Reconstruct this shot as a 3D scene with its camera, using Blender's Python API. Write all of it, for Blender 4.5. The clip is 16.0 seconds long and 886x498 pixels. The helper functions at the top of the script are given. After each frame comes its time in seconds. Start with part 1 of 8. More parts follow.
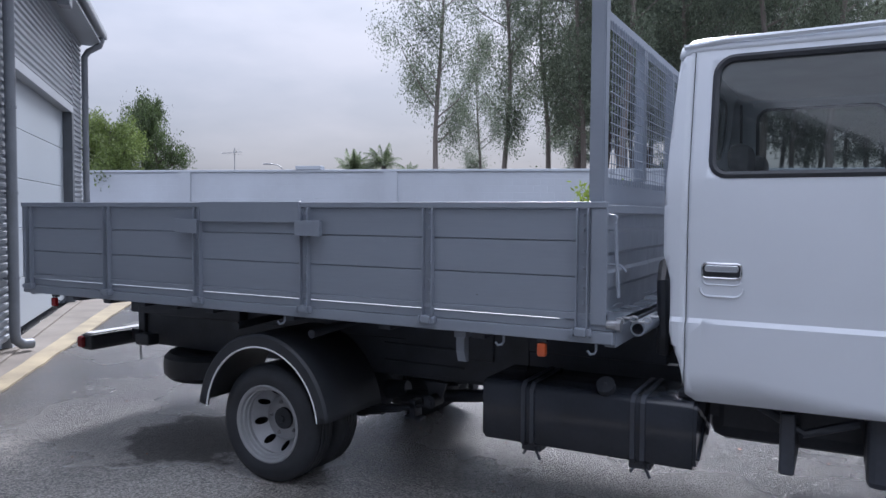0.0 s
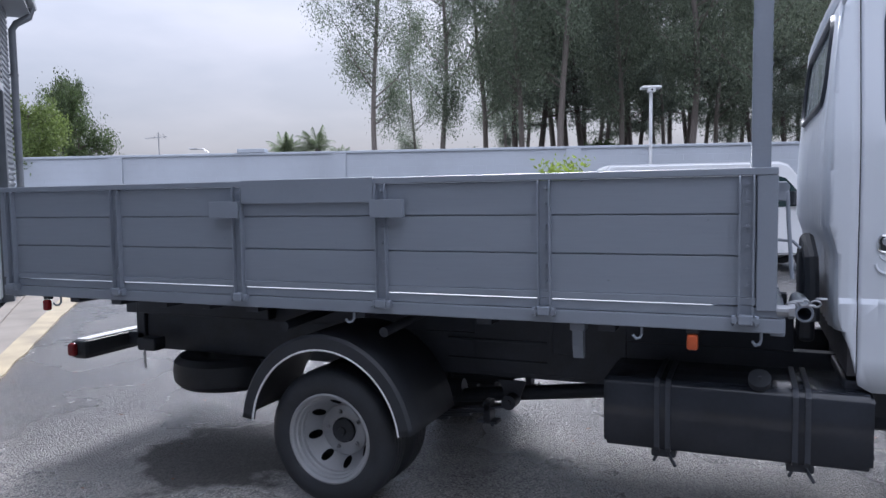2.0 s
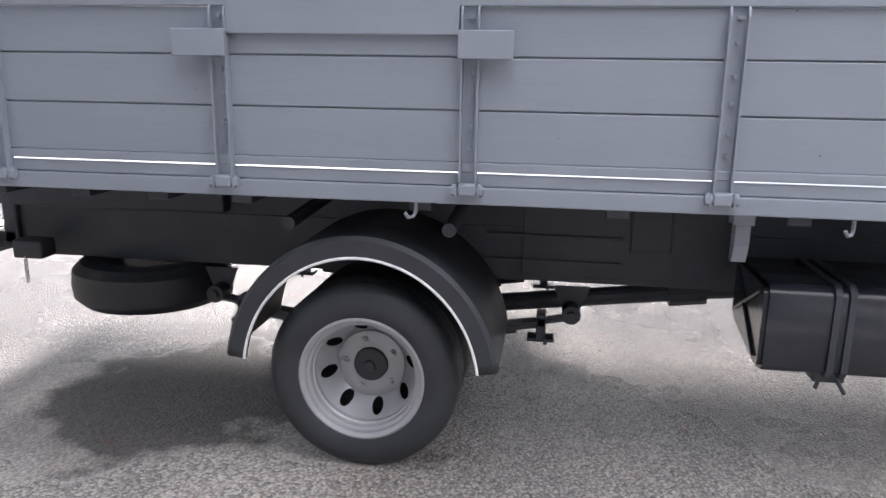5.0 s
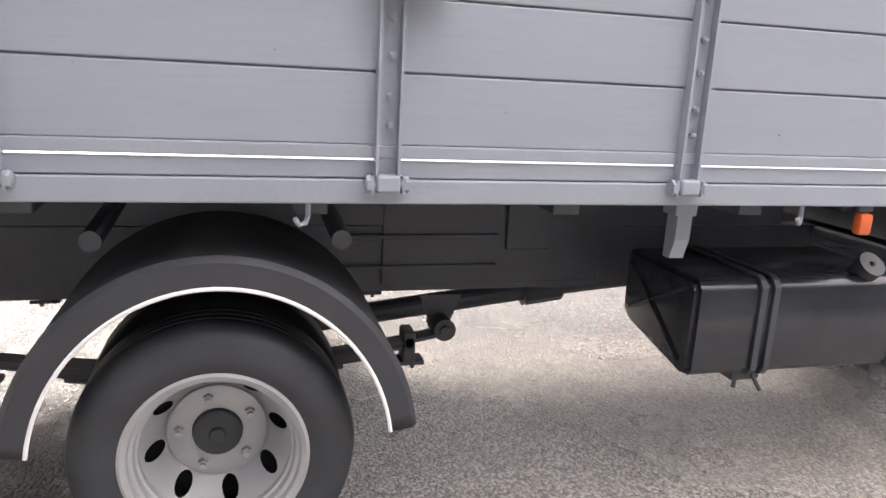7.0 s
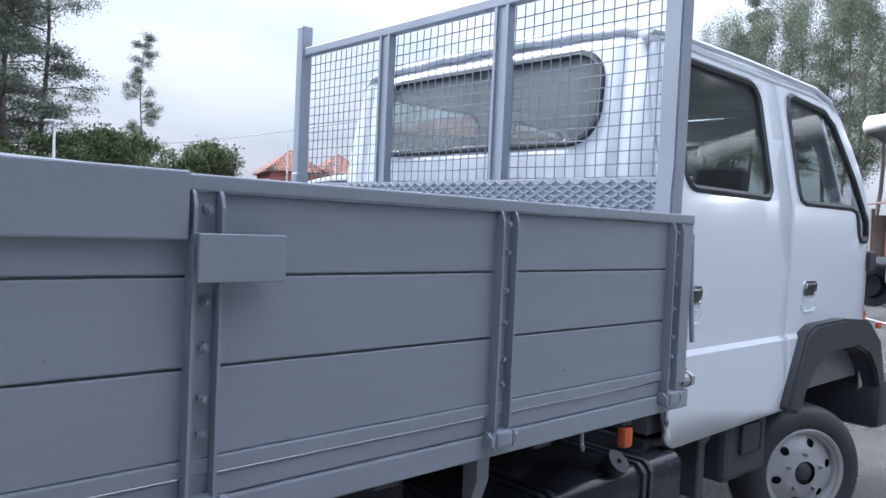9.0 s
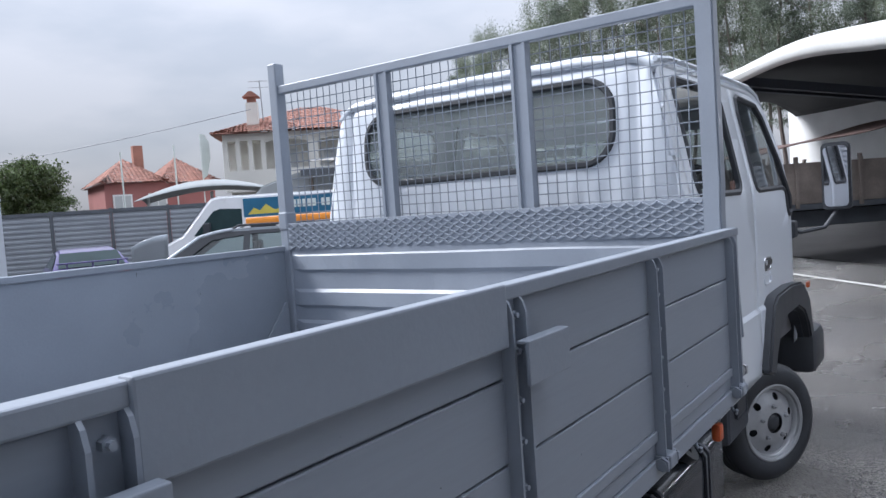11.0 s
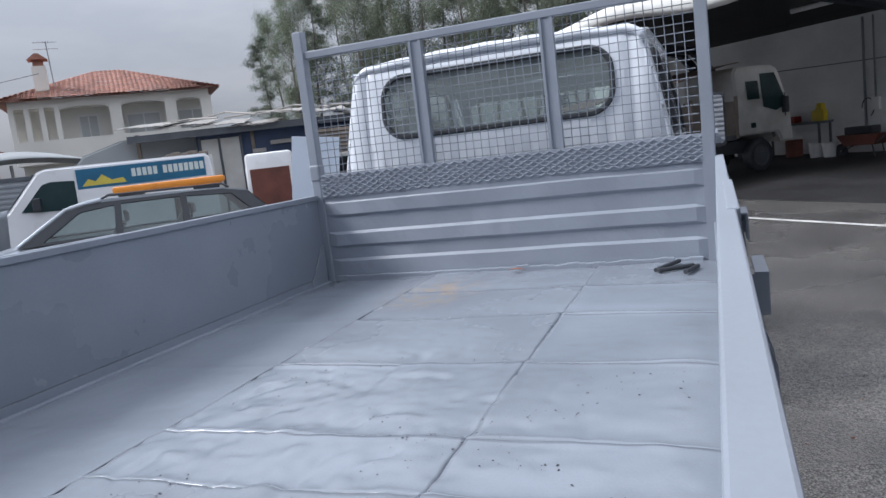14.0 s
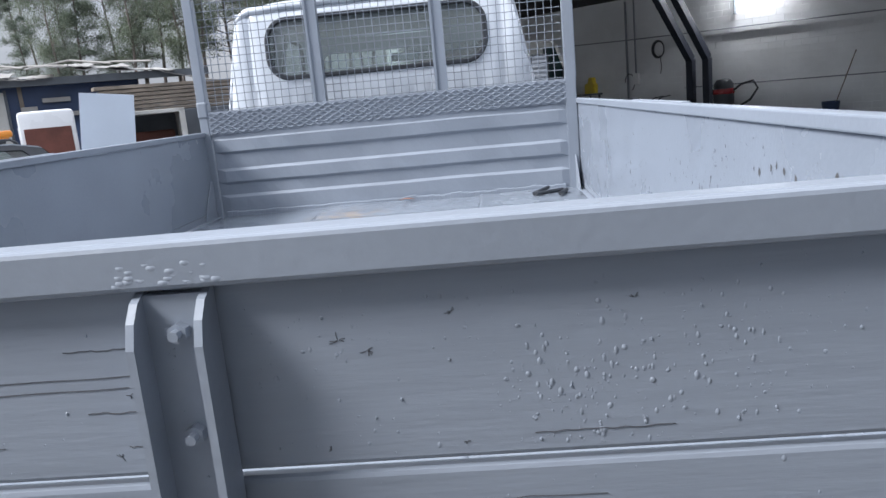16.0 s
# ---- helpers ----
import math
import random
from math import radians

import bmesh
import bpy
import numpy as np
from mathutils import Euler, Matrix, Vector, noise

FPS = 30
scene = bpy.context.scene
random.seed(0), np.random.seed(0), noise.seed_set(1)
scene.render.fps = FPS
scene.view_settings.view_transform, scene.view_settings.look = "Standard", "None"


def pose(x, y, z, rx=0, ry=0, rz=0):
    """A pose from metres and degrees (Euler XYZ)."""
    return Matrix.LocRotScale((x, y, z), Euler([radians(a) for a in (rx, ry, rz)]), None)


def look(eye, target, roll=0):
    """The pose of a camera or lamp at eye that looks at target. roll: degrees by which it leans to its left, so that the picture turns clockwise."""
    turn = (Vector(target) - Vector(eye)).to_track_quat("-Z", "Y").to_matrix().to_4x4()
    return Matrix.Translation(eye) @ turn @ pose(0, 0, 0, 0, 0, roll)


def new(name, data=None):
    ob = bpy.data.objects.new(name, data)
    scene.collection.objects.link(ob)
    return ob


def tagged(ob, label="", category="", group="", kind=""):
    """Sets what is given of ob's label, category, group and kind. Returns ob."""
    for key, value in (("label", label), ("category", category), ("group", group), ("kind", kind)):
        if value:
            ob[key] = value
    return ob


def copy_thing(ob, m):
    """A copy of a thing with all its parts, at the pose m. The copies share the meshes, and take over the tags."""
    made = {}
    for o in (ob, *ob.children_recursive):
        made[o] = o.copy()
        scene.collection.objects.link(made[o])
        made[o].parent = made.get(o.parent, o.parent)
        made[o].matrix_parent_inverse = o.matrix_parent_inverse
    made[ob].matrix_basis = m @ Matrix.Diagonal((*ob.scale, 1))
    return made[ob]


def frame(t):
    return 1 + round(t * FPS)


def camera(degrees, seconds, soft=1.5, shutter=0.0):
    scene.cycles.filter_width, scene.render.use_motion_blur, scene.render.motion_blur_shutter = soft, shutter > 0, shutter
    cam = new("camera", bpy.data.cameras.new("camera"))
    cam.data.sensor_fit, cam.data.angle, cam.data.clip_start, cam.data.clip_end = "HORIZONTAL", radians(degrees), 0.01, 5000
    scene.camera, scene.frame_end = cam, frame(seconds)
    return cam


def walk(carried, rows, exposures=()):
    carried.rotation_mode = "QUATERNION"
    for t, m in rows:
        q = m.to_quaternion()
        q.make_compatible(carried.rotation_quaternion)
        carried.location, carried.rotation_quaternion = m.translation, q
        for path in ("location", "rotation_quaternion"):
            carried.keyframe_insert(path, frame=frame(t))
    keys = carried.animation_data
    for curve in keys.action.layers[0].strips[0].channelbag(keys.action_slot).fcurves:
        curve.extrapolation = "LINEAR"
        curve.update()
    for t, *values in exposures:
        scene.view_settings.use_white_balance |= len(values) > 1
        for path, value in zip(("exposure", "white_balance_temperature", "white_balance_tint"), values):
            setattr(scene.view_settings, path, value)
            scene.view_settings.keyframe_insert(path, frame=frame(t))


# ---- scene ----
cam = camera(61.8, 16.0)
PATH = [
    (0, (4.856, -3.04, 1.568), (3.913, -1.278, 1.472), 0.4),
    (0.5, (4.624, -3.033, 1.545), (3.714, -1.255, 1.427), 0.0),
    (1, (4.377, -3.023, 1.558), (3.51, -1.225, 1.426), -0.4),
    (1.5, (4.134, -2.953, 1.556), (3.32, -1.132, 1.418), -0.7),
    (2, (3.899, -2.895, 1.537), (3.138, -1.05, 1.394), -0.9),
    (2.5, (3.631, -2.898, 1.534), (2.923, -1.035, 1.373), -0.9),
    (3, (3.422, -2.861, 1.515), (2.766, -0.982, 1.318), -0.7),
    (3.5, (3.224, -2.709, 1.499), (2.628, -0.816, 1.251), -0.4),
    (4, (3.053, -2.561, 1.46), (2.537, -0.656, 1.137), -0.1),
    (4.2, (2.972, -2.495, 1.45), (2.493, -0.585, 1.098), 0.1),
    (6.3, (2.238, -1.741, 1.334), (2.432, 0.177, 0.8), 2.4),
    (6.5, (2.19, -1.694, 1.331), (2.471, 0.216, 0.808), 2.6),
    (7, (2.099, -1.552, 1.306), (2.625, 0.321, 0.841), 3.1),
    (7.5, (2.053, -1.438, 1.345), (2.847, 0.363, 0.986), 3.6),
    (8, (2.066, -1.414, 1.438), (3.052, 0.305, 1.168), 4.1),
    (8.5, (1.955, -1.288, 1.503), (3.156, 0.304, 1.353), 3.7),
    (9, (1.861, -1.148, 1.556), (3.22, 0.318, 1.492), 2.6),
    (9.2, (1.809, -1.086, 1.575), (3.21, 0.34, 1.535), 2.0),
    (11.3, (1.178, -0.597, 1.781), (2.827, 0.527, 1.642), -4.9),
    (11.5, (1.114, -0.561, 1.785), (2.775, 0.542, 1.631), -5.5),
    (12, (0.884, -0.464, 1.793), (2.572, 0.592, 1.61), -6.6),
    (12.5, (0.682, -0.349, 1.791), (2.4, 0.655, 1.587), -7.2),
    (13, (0.516, -0.222, 1.808), (2.269, 0.713, 1.581), -7.6),
    (13.5, (0.326, -0.099, 1.812), (2.126, 0.735, 1.559), -7.5),
    (14, (0.104, 0.042, 1.805), (1.956, 0.748, 1.539), -6.7),
    (14.5, (-0.027, 0.176, 1.778), (1.871, 0.736, 1.487), -6.2),
    (15, (-0.157, 0.315, 1.77), (1.772, 0.73, 1.441), -5.9),
    (15.5, (-0.304, 0.451, 1.732), (1.642, 0.728, 1.364), -5.8),
    (16, (-0.444, 0.567, 1.699), (1.51, 0.712, 1.298), -5.4),
]
EXPOSURES = [(0, 0.55, 5570, 16), (2.5, 0.75, 5570, 16), (3.5, 1.13, 5570, 16), (4.2, 1.35, 5790, 16), (6.3, 2.48, 7100, 17), (7.2, 2.46, 7050, 17), (7.6, 2.2, 6900, 16), (8.0, 1.68, 6150, 16), (8.4, 1.32, 5600, 15), (9.2, 1.06, 5570, 11), (11.3, 0.61, 5800, 12), (13.0, 0.48, 5880, 12), (14.8, 0.24, 5840, 12), (15.5, 0.42, 5860, 12), (16, 0.69, 5850, 11)]
walk(cam, [(t, look(eye, target, roll)) for t, eye, target, roll in PATH], EXPOSURES)

# ---- world and light: bright overcast, the sun behind thin cloud on the far side of the truck ----
SUN_AZ, SUN_EL = 110.0, 42.0
world = bpy.data.worlds.new("overcast_sky")
scene.world = world
world.use_nodes = True
wn, wl = world.node_tree.nodes, world.node_tree.links
w_back = wn["Background"]
w_sky = wn.new("ShaderNodeTexSky")
w_sky.sky_type, w_sky.sun_disc = "NISHITA", False
w_sky.sun_elevation, w_sky.sun_rotation = radians(SUN_EL), radians(90 - SUN_AZ)
w_sky.dust_density, w_sky.air_density = 4.0, 1.0
w_noise = wn.new("ShaderNodeTexNoise")
w_noise.inputs["Scale"].default_value, w_noise.inputs["Detail"].default_value = 3.6, 7.0
w_noise.texture_mapping.scale = (1.0, 1.0, 3.0)
w_ramp = wn.new("ShaderNodeValToRGB")
w_ramp.color_ramp.elements[0].position, w_ramp.color_ramp.elements[1].position = 0.40, 0.62
w_ramp.color_ramp.elements[0].color = (0.90, 0.92, 0.95, 1)
w_ramp.color_ramp.elements[1].color = (1.12, 1.10, 1.10, 1)
wl.new(w_noise.outputs["Fac"], w_ramp.inputs["Fac"])
# an overcast sky is about three times as bright overhead as at the horizon
w_up = wn.new("ShaderNodeTexGradient")
w_up.texture_mapping.mapping_x, w_up.texture_mapping.mapping_y, w_up.texture_mapping.mapping_z = "Z", "Y", "X"
w_lift = wn.new("ShaderNodeMapRange")
w_lift.inputs["From Min"].default_value, w_lift.inputs["From Max"].default_value = 0.0, 1.0
w_lift.inputs["To Min"].default_value, w_lift.inputs["To Max"].default_value = 3.05, 19.0
wl.new(w_up.outputs["Fac"], w_lift.inputs["Value"])
w_cloud = wn.new("ShaderNodeMix")
w_cloud.data_type, w_cloud.blend_type = "RGBA", "MULTIPLY"
w_cloud.inputs["Factor"].default_value = 1.0
w_tc, w_dot, w_glow, w_mul = wn.new("ShaderNodeTexCoord"), wn.new("ShaderNodeVectorMath"), wn.new("ShaderNodeMapRange"), wn.new("ShaderNodeMath")
w_dot.operation, w_mul.operation = "DOT_PRODUCT", "MULTIPLY"
w_dot.inputs[1].default_value = (math.cos(radians(SUN_EL)) * math.cos(radians(SUN_AZ)), math.cos(radians(SUN_EL)) * math.sin(radians(SUN_AZ)), math.sin(radians(SUN_EL)))
w_glow.inputs["From Min"].default_value, w_glow.inputs["To Min"].default_value, w_glow.inputs["To Max"].default_value = -1.0, 1.02, 0.64
wl.new(w_tc.outputs["Generated"], w_dot.inputs[0])
wl.new(w_dot.outputs["Value"], w_glow.inputs["Value"])
wl.new(w_lift.outputs["Result"], w_mul.inputs[0])
wl.new(w_glow.outputs["Result"], w_mul.inputs[1])
wl.new(w_ramp.outputs["Color"], w_cloud.inputs["A"])
wl.new(w_mul.outputs[0], w_cloud.inputs["B"])
w_mix = wn.new("ShaderNodeMix")
w_mix.data_type = "RGBA"
w_mix.inputs["Factor"].default_value = 0.88
wl.new(w_sky.outputs["Color"], w_mix.inputs["A"])
wl.new(w_cloud.outputs["Result"], w_mix.inputs["B"])
wl.new(w_mix.outputs["Result"], w_back.inputs["Color"])
w_back.inputs["Strength"].default_value = 0.10

sun_data = bpy.data.lights.new("sun", "SUN")
sun_data.energy, sun_data.angle, sun_data.color = 3.6, radians(20), (1.0, 0.95, 0.88)
sun = new("sun", sun_data)
sun_dir = Vector((math.cos(radians(SUN_EL)) * math.cos(radians(SUN_AZ)), math.cos(radians(SUN_EL)) * math.sin(radians(SUN_AZ)), math.sin(radians(SUN_EL))))
sun.matrix_world = look(sun_dir * 50, (0, 0, 0))


# ---- materials ----
def mat(name, col, rough=0.5, metal=0.0, var=0.12, scale=3.0, fine=60.0, bump=0.08, coat=0.0, spread=0.1, stain=None, stretch=(1, 1, 1), island=0.0, dist=0.004):
    """A painted, cast or mineral surface: broad blotches, fine grain, relief, and gloss that varies."""
    m = bpy.data.materials.new(name)
    m.use_nodes = True
    n, l = m.node_tree.nodes, m.node_tree.links
    b = n["Principled BSDF"]
    tc, mp = n.new("ShaderNodeTexCoord"), n.new("ShaderNodeMapping")
    mp.inputs["Scale"].default_value = stretch
    l.new(tc.outputs["Object"], mp.inputs["Vector"])
    big, small = n.new("ShaderNodeTexNoise"), n.new("ShaderNodeTexNoise")
    big.inputs["Scale"].default_value, big.inputs["Detail"].default_value = scale, 6.0
    small.inputs["Scale"].default_value, small.inputs["Detail"].default_value = fine, 4.0
    for t in (big, small):
        l.new(mp.outputs["Vector"], t.inputs["Vector"])
    ramp = n.new("ShaderNodeValToRGB")
    ramp.color_ramp.elements[0].position, ramp.color_ramp.elements[1].position = 0.3, 0.7
    lo, hi = [c * (1 - var) for c in col], [min(1, c * (1 + var)) for c in col]
    if stain:
        lo = [c * (1 - var) * 0.4 + s * 0.6 for c, s in zip(col, stain)]
    ramp.color_ramp.elements[0].color, ramp.color_ramp.elements[1].color = (*lo, 1), (*hi, 1)
    l.new(big.outputs["Fac"], ramp.inputs["Fac"])
    grain = n.new("ShaderNodeMix")
    grain.data_type, grain.blend_type = "RGBA", "MULTIPLY"
    grain.inputs["Factor"].default_value = min(1.0, var * 2)
    gr = n.new("ShaderNodeValToRGB")
    gr.color_ramp.elements[0].color, gr.color_ramp.elements[1].color = (0.6, 0.6, 0.6, 1), (1.25, 1.25, 1.25, 1)
    l.new(small.outputs["Fac"], gr.inputs["Fac"])
    l.new(ramp.outputs["Color"], grain.inputs["A"])
    l.new(gr.outputs["Color"], grain.inputs["B"])
    out = grain.outputs["Result"]
    if island:
        geo, hsv, mr = n.new("ShaderNodeNewGeometry"), n.new("ShaderNodeHueSaturation"), n.new("ShaderNodeMapRange")
        mr.inputs["To Min"].default_value, mr.inputs["To Max"].default_value = 1 - island, 1 + island
        l.new(geo.outputs["Random Per Island"], mr.inputs["Value"])
        l.new(mr.outputs["Result"], hsv.inputs["Value"])
        l.new(out, hsv.inputs["Color"])
        out = hsv.outputs["Color"]
    l.new(out, b.inputs["Base Color"])
    rr = n.new("ShaderNodeMapRange")
    rr.inputs["To Min"].default_value, rr.inputs["To Max"].default_value = max(0.02, rough - spread), min(1.0, rough + spread)
    l.new(big.outputs["Fac"], rr.inputs["Value"])
    l.new(rr.outputs["Result"], b.inputs["Roughness"])
    b.inputs["Metallic"].default_value, b.inputs["Coat Weight"].default_value = metal, coat
    b.inputs["Coat Roughness"].default_value = 0.08
    if bump:
        bp = n.new("ShaderNodeBump")
        bp.inputs["Strength"].default_value, bp.inputs["Distance"].default_value = bump, dist
        l.new(small.outputs["Fac"], bp.inputs["Height"])
        l.new(bp.outputs["Normal"], b.inputs["Normal"])
    return m


def glass(name, tint=(0.75, 0.8, 0.8), rough=0.02, see=0.75, dust_sheen=0.03):
    """Thin pane: mostly clear, with a mirror sheen."""
    m = bpy.data.materials.new(name)
    m.use_nodes = True
    n, l = m.node_tree.nodes, m.node_tree.links
    n.remove(n["Principled BSDF"])
    tr, gl, mx, fr = n.new("ShaderNodeBsdfTransparent"), n.new("ShaderNodeBsdfGlossy"), n.new("ShaderNodeMixShader"), n.new("ShaderNodeLayerWeight")
    steep, base = n.new("ShaderNodeMath"), n.new("ShaderNodeMath")
    steep.operation, base.operation = "POWER", "MULTIPLY_ADD"
    steep.inputs[1].default_value, base.inputs[1].default_value, base.inputs[2].default_value = 5.0, 0.93, 0.07
    tr.inputs["Color"].default_value = (*[c * see for c in tint], 1)
    gl.inputs["Roughness"].default_value = rough
    l.new(fr.outputs["Facing"], steep.inputs[0])
    l.new(steep.outputs[0], base.inputs[0])
    l.new(base.outputs[0], mx.inputs["Fac"])
    l.new(tr.outputs["BSDF"], mx.inputs[1])
    l.new(gl.outputs["BSDF"], mx.inputs[2])
    # dust, with the bright sky's reflection put in as a pale diffuse colour
    df, dx = n.new("ShaderNodeBsdfDiffuse"), n.new("ShaderNodeMixShader")
    df.inputs["Color"].default_value = (0.42, 0.47, 0.48, 1)
    dx.inputs["Fac"].default_value = dust_sheen
    l.new(mx.outputs["Shader"], dx.inputs[1])
    l.new(df.outputs["BSDF"], dx.inputs[2])
    l.new(dx.outputs["Shader"], n["Material Output"].inputs["Surface"])
    return m


GREY = (0.255, 0.285, 0.335)
M_paint = mat("grey_paint", GREY, 0.42, 0.0, 0.07, 2.5, 90, 0.12, spread=0.1)
M_plank = mat("grey_painted_wood", GREY, 0.4, 0.0, 0.09, 1.6, 70, 0.09, spread=0.16, stretch=(0.12, 1, 1.6), dist=0.003)
M_white = mat("white_car_paint", (0.68, 0.72, 0.78), 0.32, 0.0, 0.02, 1.5, 8, 0.0, coat=0.35, spread=0.05)
M_black = mat("black_chassis_paint", (0.044, 0.05, 0.064), 0.5, 0.0, 0.25, 5, 60, 0.15, spread=0.15)
M_tank = mat("black_gloss_paint", (0.025, 0.029, 0.038), 0.19, 0.0, 0.2, 5, 60, 0.05, spread=0.1)
M_rubber = mat("tyre_rubber", (0.036, 0.04, 0.048), 0.5, 0.0, 0.25, 6, 90, 0.15, spread=0.12)
M_plastic = mat("black_plastic", (0.034, 0.038, 0.046), 0.5, 0.0, 0.15, 6, 150, 0.1)
M_rim = mat("silver_wheel_paint", (0.42, 0.43, 0.45), 0.38, 0.35, 0.08, 6, 70, 0.05)
M_steel = mat("worn_galvanised_steel", (0.38, 0.39, 0.41), 0.42, 0.8, 0.2, 12, 120, 0.15)
M_chrome = mat("chrome", (0.75, 0.76, 0.78), 0.12, 1.0, 0.03, 6, 60, 0.0)
M_trim = mat("white_trim", (0.86, 0.87, 0.88), 0.4, 0.0, 0.03, 6, 60, 0.0)
M_orange = mat("orange_lens", (0.52, 0.10, 0.03), 0.3, 0.0, 0.08, 10, 60, 0.05)
M_red = mat("red_lens", (0.24, 0.015, 0.018), 0.25, 0.0, 0.08, 10, 60, 0.05)
M_glass = glass("window_glass", see=0.8)
M_screen = glass("windscreen_glass", (0.86, 0.94, 0.92), 0.02, 0.75)
M_dkglass = glass("rear_glass", (0.84, 0.96, 0.94), 0.03, 0.66, 0.3)
M_seat = mat("seat_fabric", (0.15, 0.15, 0.16), 0.9, 0.0, 0.15, 8, 200, 0.3)
M_liner = mat("cab_lining", (0.48, 0.48, 0.48), 0.8, 0.0, 0.1, 5, 100, 0.1)
M_mirror = mat("mirror", (0.9, 0.9, 0.92), 0.02, 1.0, 0.0, 6, 60, 0.0, spread=0.0)


# ---- mesh helpers ----
def part(name, bm, material, parent=None, label="", smooth=False, kind=""):
    """Links a bmesh as one mesh object under a thing or under a part; its vertices are in world metres."""
    me = bpy.data.meshes.new(name)
    bm.normal_update()
    bm.to_mesh(me)
    bm.free()
    if material:
        me.materials.append(material)
    if smooth:
        me.shade_smooth()
        me.set_sharp_from_angle(angle=radians(38))
    ob = new(name, me)
    if parent:
        ob.parent = parent
        ob.matrix_parent_inverse = parent.matrix_world.inverted()
    return tagged(ob, label, kind=kind)


def thing(name, x, y, z, label, category, group=""):
    ob = new(name)
    ob.empty_display_size = 0.2
    ob.matrix_world = Matrix.Translation((x, y, z))
    bpy.context.view_layer.update()
    return tagged(ob, label, category, group)


def setting(name, bm, material, label, smooth=False):
    ob = part(name, bm, material, None, label, smooth)
    return tagged(ob, kind="structure")


def BM():
    return bmesh.new()


def box(bm, x0, x1, y0, y1, z0, z1, bevel=0.0, m=None):
    vs = bmesh.ops.create_cube(bm, size=1)["verts"]
    for v in vs:
        v.co = ((x0 + x1) / 2 + v.co.x * (x1 - x0), (y0 + y1) / 2 + v.co.y * (y1 - y0), (z0 + z1) / 2 + v.co.z * (z1 - z0))
    if bevel:
        es = list({e for v in vs for e in v.link_edges})
        vs = list({v for f in bmesh.ops.bevel(bm, geom=es, offset=bevel, segments=2, affect="EDGES", profile=0.5)["faces"] for v in f.verts} | {v for v in vs if v.is_valid})
    if m:
        for v in vs:
            v.co = m @ v.co
    return vs


def cyl(bm, a, b, r, seg=12, r2=None, caps=True):
    a, b = Vector(a), Vector(b)
    d = b - a
    m = Matrix.Translation((a + b) / 2) @ d.to_track_quat("Z", "Y").to_matrix().to_4x4()
    return bmesh.ops.create_cone(bm, cap_ends=caps, segments=seg, radius1=r, radius2=r if r2 is None else r2, depth=d.length, matrix=m)["verts"]


def tube(bm, pts, r, seg=8, closed=False):
    """A round bar along points."""
    pts = [Vector(p) for p in pts]
    rings, n, side = [], len(pts), None
    for i, p in enumerate(pts):
        q, s = pts[(i + 1) % n if closed else min(i + 1, n - 1)], pts[(i - 1) % n if closed else max(i - 1, 0)]
        t = (q - s).normalized()
        if side is None:
            side = t.cross(Vector((0, 0, 1)) if abs(t.z) < 0.95 else Vector((1, 0, 0)))
        s1 = (side - t * side.dot(t)).normalized()
        s2, side = t.cross(s1), s1
        rings.append([bm.verts.new(p + r * (math.cos(k * math.tau / seg) * s1 + math.sin(k * math.tau / seg) * s2)) for k in range(seg)])
    for i in range(n if closed else n - 1):
        a, b = rings[i], rings[(i + 1) % n]
        for k in range(seg):
            bm.faces.new((a[k], a[(k + 1) % seg], b[(k + 1) % seg], b[k]))
    if not closed:
        bm.faces.new(rings[0]), bm.faces.new(rings[-1][::-1])


def lathe(bm, prof, centre, seg=48, axis="y"):
    """Turns a profile of (radius, distance along the axis) round an axis through centre."""
    c = Vector(centre)
    rings = []
    for r, h in prof:
        ring = []
        for k in range(seg):
            a = k * math.tau / seg
            v = (r * math.cos(a), h, r * math.sin(a)) if axis == "y" else (r * math.cos(a), r * math.sin(a), h) if axis == "z" else (h, r * math.cos(a), r * math.sin(a))
            ring.append(bm.verts.new(c + Vector(v)))
        rings.append(ring)
    for a, b in zip(rings, rings[1:]):
        for k in range(seg):
            bm.faces.new((a[k], a[(k + 1) % seg], b[(k + 1) % seg], b[k]))


def prism(bm, poly, fix, a, b):
    """A solid with the outline poly, from a to b along the axis fix; poly holds the two other coordinates in order."""
    def co(p, h):
        return {"x": (h, p[0], p[1]), "y": (p[0], h, p[1]), "z": (p[0], p[1], h)}[fix]
    va, vb = [bm.verts.new(co(p, a)) for p in poly], [bm.verts.new(co(p, b)) for p in poly]
    bm.faces.new(va), bm.faces.new(vb[::-1])
    for i in range(len(poly)):
        j = (i + 1) % len(poly)
        bm.faces.new((va[i], vb[i], vb[j], va[j]))
    bmesh.ops.recalc_face_normals(bm, faces=bm.faces[:])


def rounded(x0, x1, z0, z1, r, n=5):
    """Outline of a rounded rectangle; r is one radius or four (lower left, lower right, upper right, upper left)."""
    rs = r if isinstance(r, (list, tuple)) else (r,) * 4
    out = []
    for (cx, cz, a0), q in zip(((x0, z0, 180), (x1, z0, 270), (x1, z1, 0), (x0, z1, 90)), rs):
        cx, cz = cx + (q if cx == x0 else -q), cz + (q if cz == z0 else -q)
        out += [(cx + q * math.cos(radians(a0 + 90 * k / n)), cz + q * math.sin(radians(a0 + 90 * k / n))) for k in range(n + 1)]
    return out


